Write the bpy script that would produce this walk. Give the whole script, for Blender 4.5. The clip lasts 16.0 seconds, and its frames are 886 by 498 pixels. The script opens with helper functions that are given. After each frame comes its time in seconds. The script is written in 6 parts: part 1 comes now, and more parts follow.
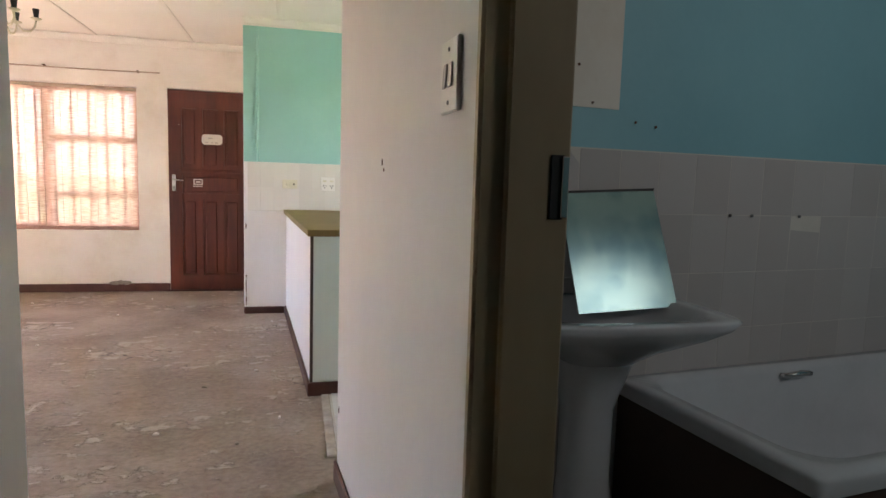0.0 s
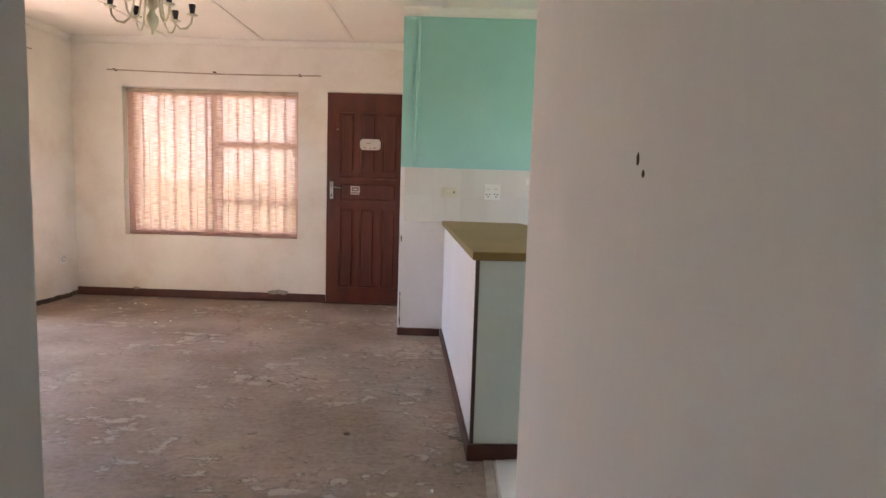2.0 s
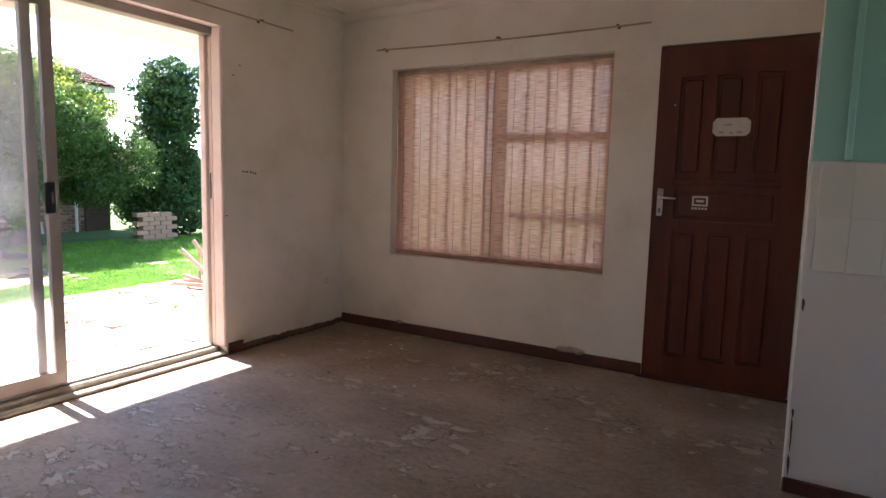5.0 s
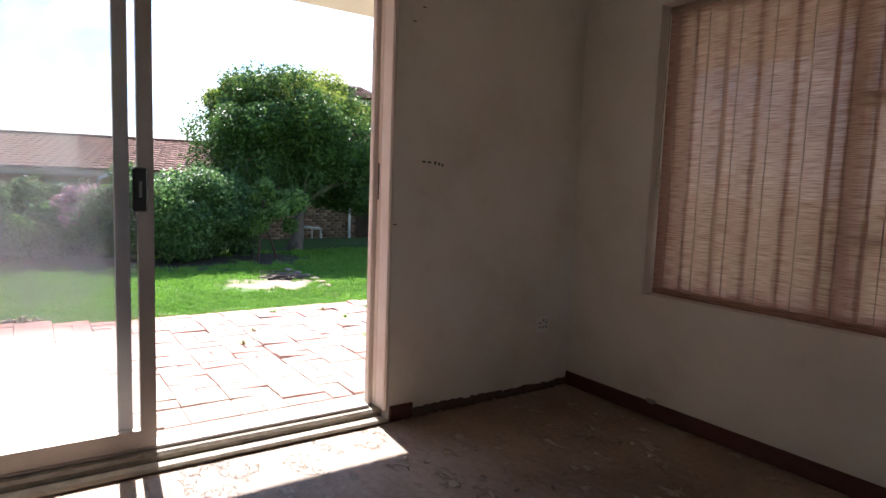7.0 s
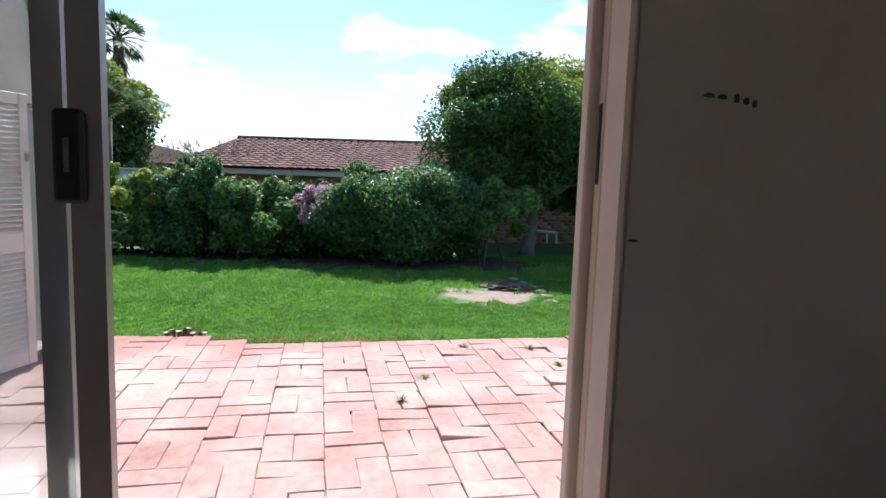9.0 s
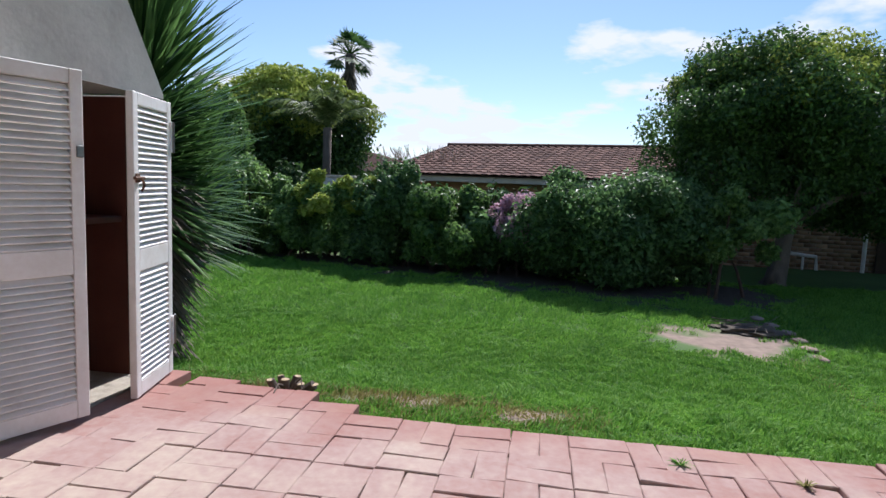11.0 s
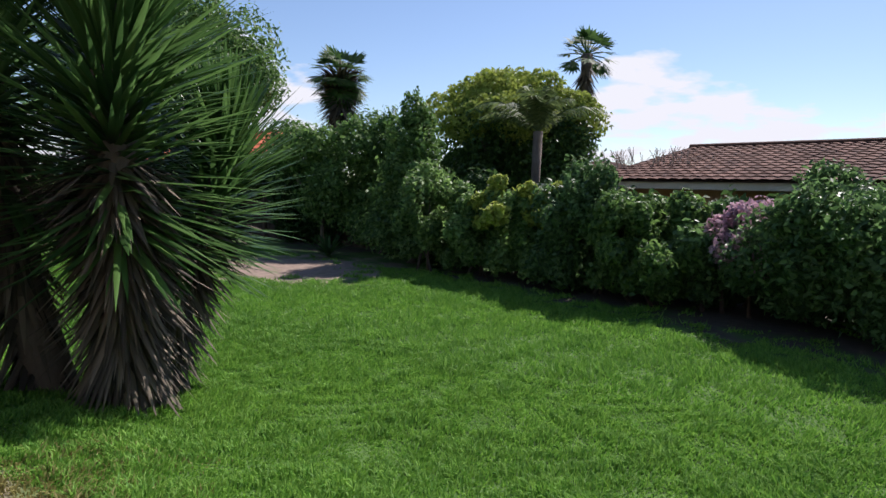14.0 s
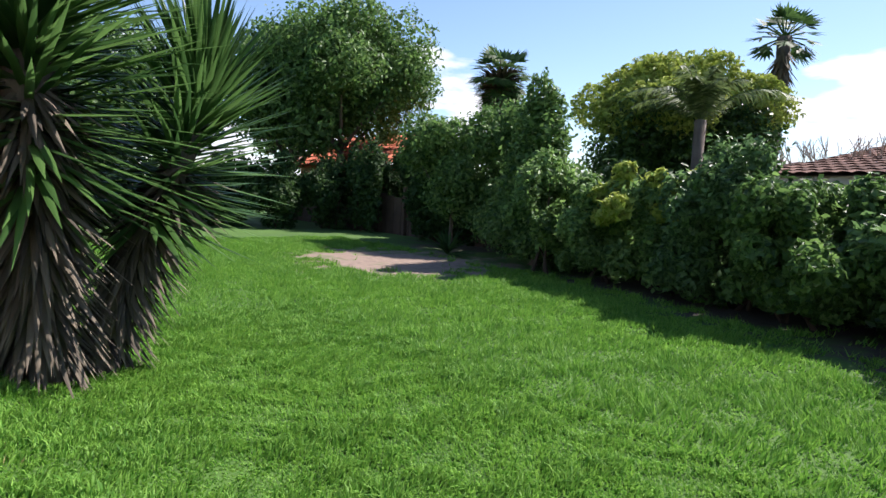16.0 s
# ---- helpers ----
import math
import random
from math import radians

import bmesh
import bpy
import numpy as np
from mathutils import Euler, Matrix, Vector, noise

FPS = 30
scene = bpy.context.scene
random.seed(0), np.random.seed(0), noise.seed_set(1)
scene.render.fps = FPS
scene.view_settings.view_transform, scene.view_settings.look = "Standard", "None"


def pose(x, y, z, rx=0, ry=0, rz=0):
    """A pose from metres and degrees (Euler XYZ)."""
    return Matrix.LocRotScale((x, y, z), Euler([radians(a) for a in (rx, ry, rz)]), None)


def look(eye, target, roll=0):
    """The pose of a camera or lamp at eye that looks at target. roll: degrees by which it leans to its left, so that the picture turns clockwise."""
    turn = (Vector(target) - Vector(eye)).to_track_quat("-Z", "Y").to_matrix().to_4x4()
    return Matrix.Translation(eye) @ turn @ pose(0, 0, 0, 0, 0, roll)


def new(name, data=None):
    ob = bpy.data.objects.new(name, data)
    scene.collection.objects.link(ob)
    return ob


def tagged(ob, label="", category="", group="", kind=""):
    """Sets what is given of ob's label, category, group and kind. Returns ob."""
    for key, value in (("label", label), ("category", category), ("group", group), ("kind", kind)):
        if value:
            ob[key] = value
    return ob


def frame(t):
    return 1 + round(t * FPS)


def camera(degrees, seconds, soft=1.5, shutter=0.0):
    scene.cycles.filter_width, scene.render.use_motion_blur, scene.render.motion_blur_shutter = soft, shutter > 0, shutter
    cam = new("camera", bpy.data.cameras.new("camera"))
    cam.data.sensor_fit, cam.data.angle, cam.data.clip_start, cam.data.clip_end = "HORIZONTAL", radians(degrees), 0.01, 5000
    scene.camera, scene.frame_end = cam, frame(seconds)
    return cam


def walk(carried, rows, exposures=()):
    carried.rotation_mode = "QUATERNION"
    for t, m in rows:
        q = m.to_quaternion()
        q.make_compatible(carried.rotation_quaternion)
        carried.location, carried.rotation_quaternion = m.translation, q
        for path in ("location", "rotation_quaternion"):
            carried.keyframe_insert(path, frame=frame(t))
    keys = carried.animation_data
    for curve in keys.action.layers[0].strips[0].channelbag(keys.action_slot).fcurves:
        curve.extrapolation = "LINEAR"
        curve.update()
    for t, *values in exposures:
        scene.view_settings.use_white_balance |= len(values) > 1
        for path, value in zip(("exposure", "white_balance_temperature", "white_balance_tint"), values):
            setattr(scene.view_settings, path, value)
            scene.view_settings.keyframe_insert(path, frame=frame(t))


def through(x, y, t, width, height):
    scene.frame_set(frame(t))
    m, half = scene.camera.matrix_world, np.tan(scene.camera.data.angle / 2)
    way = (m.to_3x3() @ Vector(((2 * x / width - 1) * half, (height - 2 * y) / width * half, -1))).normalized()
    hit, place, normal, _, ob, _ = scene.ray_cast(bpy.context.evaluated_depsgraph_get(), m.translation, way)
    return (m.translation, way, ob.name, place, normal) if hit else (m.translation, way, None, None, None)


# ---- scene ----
cam = camera(72.5, 16.0)
# the phone camera opens up indoors and closes down towards the garden
EXPOSURES = [(0, 5.1, 6500, 16), (2, 4.6, 6450, 18), (3, 4.08, 6350, 19), (4, 3.6, 6400, 20), (6.3, 2.25, 6400, 17), (7.5, 1.75, 6150, 16), (8.5, 1.25, 5950, 13), (9.5, 1.02, 5800, 11), (10.5, 0.68, 5850, 12), (12.5, 0.22, 6200, 19), (14.5, 0.6, 6350, 17), (16, 0.95, 6350, 16)]
PATH = [
    (0, (0.579, -0.141, 1.171), (1.043, 1.793, 0.959), 1.7),
    (0.5, (0.57, 0.029, 1.17), (0.931, 1.985, 0.962), 1.8),
    (1, (0.561, 0.175, 1.177), (0.765, 2.153, 0.968), 1.8),
    (1.5, (0.565, 0.366, 1.169), (0.63, 2.354, 0.96), 1.8),
    (2, (0.54, 0.617, 1.179), (0.507, 2.606, 0.973), 1.8),
    (2.5, (0.516, 0.899, 1.187), (0.39, 2.885, 0.981), 1.8),
    (3, (0.48, 1.216, 1.211), (0.207, 3.186, 1.0), 1.7),
    (3.5, (0.422, 1.539, 1.203), (-0.069, 3.465, 0.988), 1.8),
    (4, (0.345, 1.867, 1.226), (-0.324, 3.738, 1.006), 1.8),
    (6.5, (-0.491, 3.635, 1.146), (-1.992, 4.941, 0.934), 1.6),
    (7, (-0.754, 3.91, 1.118), (-2.393, 5.037, 0.915), 2.1),
    (7.5, (-1.047, 4.16, 1.113), (-2.812, 5.078, 0.903), 2.2),
    (8, (-1.36, 4.356, 1.107), (-3.219, 5.06, 0.89), 2.3),
    (8.5, (-1.72, 4.536, 1.061), (-3.644, 5.04, 0.846), 2.0),
    (9, (-2.062, 4.683, 1.044), (-4.009, 5.084, 0.824), 1.9),
    (9.5, (-2.453, 4.819, 1.062), (-4.424, 5.07, 0.834), 1.9),
    (10, (-2.746, 4.854, 1.049), (-4.733, 4.886, 0.826), 2.3),
    (12.5, (-4.422, 5.327, 0.988), (-6.276, 4.606, 0.783), 1.4),
    (13, (-4.79, 5.407, 0.954), (-6.569, 4.516, 0.753), 1.5),
    (13.5, (-5.198, 5.495, 0.945), (-6.913, 4.484, 0.747), 1.6),
    (14, (-5.527, 5.587, 0.936), (-7.182, 4.482, 0.742), 1.8),
    (14.5, (-5.907, 5.654, 0.905), (-7.505, 4.466, 0.717), 1.9),
    (15, (-6.214, 5.677, 0.782), (-7.761, 4.421, 0.605), 2.4),
    (15.5, (-6.642, 5.715, 0.696), (-8.039, 4.294, 0.522), 2.7),
    (16, (-7.035, 5.76, 0.656), (-8.285, 4.209, 0.477), 2.9),
]
walk(cam, [(t, look(eye, target, roll)) for t, eye, target, roll in PATH], EXPOSURES)

# ---- world ----
SUN_EL, SUN_TO = radians(48.5), Vector((-math.cos(radians(48.5)), 0.06, math.sin(radians(48.5)))).normalized()
world = bpy.data.worlds.new("world")
scene.world = world
world.use_nodes = True
wn, wl = world.node_tree.nodes, world.node_tree.links
wn.clear()
w_out, w_bg, w_sky = wn.new("ShaderNodeOutputWorld"), wn.new("ShaderNodeBackground"), wn.new("ShaderNodeTexSky")
w_sky.sky_type, w_sky.sun_disc, w_sky.sun_elevation = "NISHITA", False, SUN_EL
w_sky.sun_rotation, w_sky.dust_density, w_sky.ozone_density = radians(-90), 0.25, 3.0
# fair-weather cumulus, thickest towards the horizon, over the whole dome
w_co, w_sep = wn.new("ShaderNodeTexCoord"), wn.new("ShaderNodeSeparateXYZ")
wl.new(w_co.outputs["Generated"], w_sep.inputs[0])
w_div = wn.new("ShaderNodeVectorMath")
w_div.operation = "DIVIDE"
w_z = wn.new("ShaderNodeMath")
w_z.operation, w_z.inputs[1].default_value = "ADD", 0.16
wl.new(w_sep.outputs["Z"], w_z.inputs[0])
w_comb = wn.new("ShaderNodeCombineXYZ")
for i in range(3):
    wl.new(w_z.outputs[0], w_comb.inputs[i])
wl.new(w_co.outputs["Generated"], w_div.inputs[0])
wl.new(w_comb.outputs[0], w_div.inputs[1])
w_no = wn.new("ShaderNodeTexNoise")
w_no.inputs["Scale"].default_value, w_no.inputs["Detail"].default_value, w_no.inputs["Roughness"].default_value = 1.5, 8, 0.52
wl.new(w_div.outputs[0], w_no.inputs["Vector"])
w_band = wn.new("ShaderNodeMapRange")
w_band.inputs["From Min"].default_value, w_band.inputs["From Max"].default_value = 0.0, 0.42
w_band.inputs["To Min"].default_value, w_band.inputs["To Max"].default_value = 0.115, -0.10
wl.new(w_sep.outputs["Z"], w_band.inputs["Value"])
w_add = wn.new("ShaderNodeMath")
wl.new(w_no.outputs["Fac"], w_add.inputs[0])
wl.new(w_band.outputs[0], w_add.inputs[1])
w_ramp = wn.new("ShaderNodeValToRGB")
w_ramp.color_ramp.elements[0].position, w_ramp.color_ramp.elements[1].position = 0.555, 0.625
wl.new(w_add.outputs[0], w_ramp.inputs[0])
w_mix = wn.new("ShaderNodeMix")
w_mix.data_type = "RGBA"
w_mix.inputs[7].default_value = (7.0, 7.2, 7.5, 1)
wl.new(w_ramp.outputs[0], w_mix.inputs[0])
wl.new(w_sky.outputs[0], w_mix.inputs[6])
wl.new(w_mix.outputs[2], w_bg.inputs[0])
w_bg.inputs[1].default_value = 0.092
wl.new(w_bg.outputs[0], w_out.inputs[0])

sun = new("sun", bpy.data.lights.new("sun", "SUN"))
sun.data.energy, sun.data.angle, sun.data.color = 5.0, radians(0.53), (1.0, 0.95, 0.88)
sun.matrix_world = look((0, 0, 20), Vector((0, 0, 20)) - SUN_TO)


def window_light(name, eye, towards, w, h, watts):
    """An area lamp in a window opening: the sky's light, or a room's fill."""
    lamp = new(name, bpy.data.lights.new(name, "AREA"))
    lamp.data.shape, lamp.data.size, lamp.data.size_y, lamp.data.energy, lamp.data.color = "RECTANGLE", w, h, watts, (1.0, 0.97, 0.92)
    lamp.matrix_world = look(eye, towards)


window_light("living_window_light", (-1.835, 6.72, 1.33), (-1.835, 0, 1.33), 1.66, 1.38, 1.7)
# fill lamp added to brighten the kitchen and passage, out of view
window_light("kitchen_window_light", (3.46, 3.9, 1.55), (0, 3.9, 1.55), 1.1, 0.85, 0.85)
window_light("bathroom_window_light", (2.45, -0.36, 1.93), (2.45, 2, 1.93), 0.72, 0.57, 0.155)


# ---- building helpers ----
def link_mesh(name, bm, material, parent=None, label="", smooth=False):
    me = bpy.data.meshes.new(name)
    bm.to_mesh(me)
    bm.free()
    for m in material if isinstance(material, (list, tuple)) else [material]:
        me.materials.append(m)
    if smooth:
        me.polygons.foreach_set("use_smooth", [True] * len(me.polygons))
    ob = new(name, me)
    ob.parent = parent
    if label:
        ob["label"] = label
    return ob


def part(name, bm, material, parent, label="", smooth=False):
    """Links a bmesh as one mesh object under a thing or a part."""
    return link_mesh(name, bm, material, parent, label, smooth)


def thing(name, label, category, at=(0, 0, 0), rz=0, group="", kind=""):
    """An empty at a thing's base."""
    ob = new(name)
    ob.empty_display_size = 0.1
    ob.matrix_world = pose(*at, 0, 0, rz)
    return tagged(ob, label, category, group, kind)


def box(bm, lo, hi, bev=0.0, m=None, seg=1):
    """A box from corner to corner, bevelled."""
    lo, hi = Vector(lo), Vector(hi)
    v = bmesh.ops.create_cube(bm, size=1)["verts"]
    for q in v:
        q.co = Vector(((lo.x, hi.x)[q.co.x > 0], (lo.y, hi.y)[q.co.y > 0], (lo.z, hi.z)[q.co.z > 0]))
    if m is not None:
        bmesh.ops.transform(bm, matrix=m, verts=v)
    if bev:
        bmesh.ops.bevel(bm, geom=list({e for q in v for e in q.link_edges}), offset=bev, segments=seg, profile=0.5, affect="EDGES", clamp_overlap=True)
    return bm


def boxed(lo, hi, bev=0.0, m=None):
    return box(bmesh.new(), lo, hi, bev, m)


def tube(bm, pts, radii, seg=8, cap=True):
    """A tapered round tube along points."""
    pts = [Vector(p) for p in pts]
    radii = list(radii) if hasattr(radii, "__len__") else [radii] * len(pts)
    rings, ref = [], Vector((0.13, 0.31, 0.94))
    for i, p in enumerate(pts):
        d = (pts[min(i + 1, len(pts) - 1)] - pts[max(i - 1, 0)]).normalized()
        a = d.cross(ref)
        a = a.normalized() if a.length > 1e-3 else d.orthogonal().normalized()
        b = d.cross(a)
        rings.append([bm.verts.new(p + radii[i] * (a * math.cos(k * math.tau / seg) + b * math.sin(k * math.tau / seg))) for k in range(seg)])
    for r, s in zip(rings, rings[1:]):
        for k in range(seg):
            bm.faces.new((r[k], r[(k + 1) % seg], s[(k + 1) % seg], s[k]))
    if cap:
        bm.faces.new(rings[0][::-1])
        bm.faces.new(rings[-1])
    return bm


def lathe(bm, profile, seg=16, at=(0, 0, 0)):
    """Turns (radius, z) pairs round the z axis."""
    at = Vector(at)
    rings = [[bm.verts.new(at + Vector((r * math.cos(k * math.tau / seg), r * math.sin(k * math.tau / seg), z))) for k in range(seg)] for r, z in profile]
    for r, s in zip(rings, rings[1:]):
        for k in range(seg):
            bm.faces.new((r[k], r[(k + 1) % seg], s[(k + 1) % seg], s[k]))
    bm.faces.new(rings[0][::-1])
    bm.faces.new(rings[-1])
    return bm


def slab(us, vs, holes, w0, w1, axes):
    """A wall as one mesh: a grid of cells between us and vs with holes left out, from depth w0 to w1; axes name (u, v, w)."""
    bm = bmesh.new()
    us = sorted({*us, *(h[0] for h in holes), *(h[1] for h in holes)})
    vs = sorted({*vs, *(h[2] for h in holes), *(h[3] for h in holes)})
    solid = lambda i, j: 0 <= i < len(us) - 1 and 0 <= j < len(vs) - 1 and not any(
        h[0] <= (us[i] + us[i + 1]) / 2 <= h[1] and h[2] <= (vs[j] + vs[j + 1]) / 2 <= h[3] for h in holes)
    seen = {}

    def vert(u, v, w):
        if (u, v, w) not in seen:
            c = [0, 0, 0]
            for a, q in zip(axes, (u, v, w)):
                c["xyz".index(a)] = q
            seen[u, v, w] = bm.verts.new(c)
        return seen[u, v, w]

    for i in range(len(us) - 1):
        for j in range(len(vs) - 1):
            if not solid(i, j):
                continue
            a, b, c, d = us[i], us[i + 1], vs[j], vs[j + 1]
            for w in (w0, w1):
                bm.faces.new([vert(*q, w) for q in ((a, c), (b, c), (b, d), (a, d))])
            for di, dj, p, q in ((-1, 0, (a, c), (a, d)), (1, 0, (b, c), (b, d)), (0, -1, (a, c), (b, c)), (0, 1, (a, d), (b, d))):
                if not solid(i + di, j + dj):
                    bm.faces.new([vert(*p, w0), vert(*q, w0), vert(*q, w1), vert(*p, w1)])
    bmesh.ops.recalc_face_normals(bm, faces=bm.faces)
    return bm


def from_arrays(name, verts, faces, material, parent=None, label=""):
    """One mesh of many loose faces; faces is an (n, k) array of vertex numbers."""
    me = bpy.data.meshes.new(name)
    n, k = faces.shape
    me.vertices.add(len(verts))
    me.vertices.foreach_set("co", np.ascontiguousarray(verts, dtype=np.float32).ravel())
    me.loops.add(n * k)
    me.loops.foreach_set("vertex_index", faces.astype(np.int32).ravel())
    me.polygons.add(n)
    me.polygons.foreach_set("loop_start", np.arange(0, n * k, k, dtype=np.int32))
    me.update(calc_edges=True)
    me.validate()
    for m in material if isinstance(material, (list, tuple)) else [material]:
        me.materials.append(m)
    ob = new(name, me)
    ob.parent = parent
    if label:
        ob["label"] = label
    return ob


# ---- materials ----
def surf(name, dark, light, scale=6.0, fine=60.0, rough=0.7, bump=0.15, metal=0.0, mid=None, spread=0.25, coat=0.0, per="", speck=0.25, dist=0.004, stretch=None, spec=0.5, permix=0.55):
    """A procedural surface: two tones mixed by broad stains, finer grain over it, roughness and relief that follow both.
    per: 'object' or 'island' varies the tone piece by piece."""
    m = bpy.data.materials.new(name)
    m.use_nodes = True
    n, l = m.node_tree.nodes, m.node_tree.links
    bsdf = n["Principled BSDF"]
    geo = n.new("ShaderNodeNewGeometry")
    vec = geo.outputs["Position"]
    if stretch:
        mp = n.new("ShaderNodeMapping")
        mp.inputs["Scale"].default_value = stretch
        l.new(vec, mp.inputs["Vector"])
        vec = mp.outputs[0]
    big, small = n.new("ShaderNodeTexNoise"), n.new("ShaderNodeTexNoise")
    for t, s, d in ((big, scale, 4), (small, fine, 6)):
        t.inputs["Scale"].default_value, t.inputs["Detail"].default_value, t.inputs["Roughness"].default_value = s, d, 0.6
        l.new(vec, t.inputs["Vector"])
    ramp = n.new("ShaderNodeValToRGB")
    e = ramp.color_ramp.elements
    e[0].position, e[1].position = 0.5 - spread, 0.5 + spread
    e[0].color, e[1].color = (*dark, 1), (*light, 1)
    if mid:
        e.new(0.5).color = (*mid, 1)
    fac = n.new("ShaderNodeMix")
    fac.inputs[0].default_value = speck
    l.new(big.outputs["Fac"], fac.inputs[2])
    l.new(small.outputs["Fac"], fac.inputs[3])
    tone = fac.outputs[0]
    if per:
        src = n.new("ShaderNodeObjectInfo").outputs["Random"] if per == "object" else geo.outputs["Random Per Island"]
        f2 = n.new("ShaderNodeMix")
        f2.inputs[0].default_value = permix
        l.new(tone, f2.inputs[2])
        l.new(src, f2.inputs[3])
        tone = f2.outputs[0]
    l.new(tone, ramp.inputs[0])
    l.new(ramp.outputs[0], bsdf.inputs["Base Color"])
    rr = n.new("ShaderNodeMapRange")
    rr.inputs["To Min"].default_value, rr.inputs["To Max"].default_value = max(rough - 0.12, 0.03), min(rough + 0.12, 1)
    l.new(small.outputs["Fac"], rr.inputs["Value"])
    l.new(rr.outputs[0], bsdf.inputs["Roughness"])
    bsdf.inputs["Metallic"].default_value = metal
    bsdf.inputs["Coat Weight"].default_value = coat
    bsdf.inputs["Specular IOR Level"].default_value = spec
    if bump:
        b = n.new("ShaderNodeBump")
        b.inputs["Strength"].default_value, b.inputs["Distance"].default_value = bump, dist
        l.new(fac.outputs[0], b.inputs["Height"])
        l.new(b.outputs[0], bsdf.inputs["Normal"])
    return m


def leafy(name, dark, light, rough=0.58, through=0.35, spec=0.18):
    """Leaves: tone leaf by leaf, some light through them."""
    m = surf(name, dark, light, 1.2, 9, rough, 0, per="island", spread=0.35, spec=spec)
    n, l = m.node_tree.nodes, m.node_tree.links
    bsdf, out = n["Principled BSDF"], n["Material Output"]
    tr, mix = n.new("ShaderNodeBsdfTranslucent"), n.new("ShaderNodeMixShader")
    col = bsdf.inputs["Base Color"].links[0].from_socket
    l.new(col, tr.inputs["Color"])
    mix.inputs[0].default_value = through
    l.new(bsdf.outputs[0], mix.inputs[1])
    l.new(tr.outputs[0], mix.inputs[2])
    l.new(mix.outputs[0], out.inputs["Surface"])
    return m


def glass_mat(name, dirt=0.06, tint=(0.965, 0.96, 0.955)):
    """Thin window glass with a film of dust."""
    m = bpy.data.materials.new(name)
    m.use_nodes = True
    n, l = m.node_tree.nodes, m.node_tree.links
    out = n["Material Output"]
    n.remove(n["Principled BSDF"])
    clear, gloss, dust = n.new("ShaderNodeBsdfTransparent"), n.new("ShaderNodeBsdfGlossy"), n.new("ShaderNodeBsdfTranslucent")
    clear.inputs[0].default_value = (*tint, 1)
    gloss.inputs["Roughness"].default_value = 0.02
    dust.inputs[0].default_value = (0.75, 0.75, 0.72, 1)
    fr, a, b = n.new("ShaderNodeFresnel"), n.new("ShaderNodeMixShader"), n.new("ShaderNodeMixShader")
    fr.inputs[0].default_value = 1.3
    no, mr, geo = n.new("ShaderNodeTexNoise"), n.new("ShaderNodeMapRange"), n.new("ShaderNodeNewGeometry")
    no.inputs["Scale"].default_value, no.inputs["Detail"].default_value = 3.5, 6
    l.new(geo.outputs["Position"], no.inputs["Vector"])
    mr.inputs["From Min"].default_value, mr.inputs["From Max"].default_value = 0.35, 0.8
    mr.inputs["To Min"].default_value, mr.inputs["To Max"].default_value = dirt * 0.2, dirt * 2.2
    l.new(no.outputs["Fac"], mr.inputs["Value"])
    l.new(fr.outputs[0], a.inputs[0])
    l.new(clear.outputs[0], a.inputs[1])
    l.new(gloss.outputs[0], a.inputs[2])
    l.new(mr.outputs[0], b.inputs[0])
    l.new(a.outputs[0], b.inputs[1])
    l.new(dust.outputs[0], b.inputs[2])
    l.new(b.outputs[0], out.inputs["Surface"])
    return m


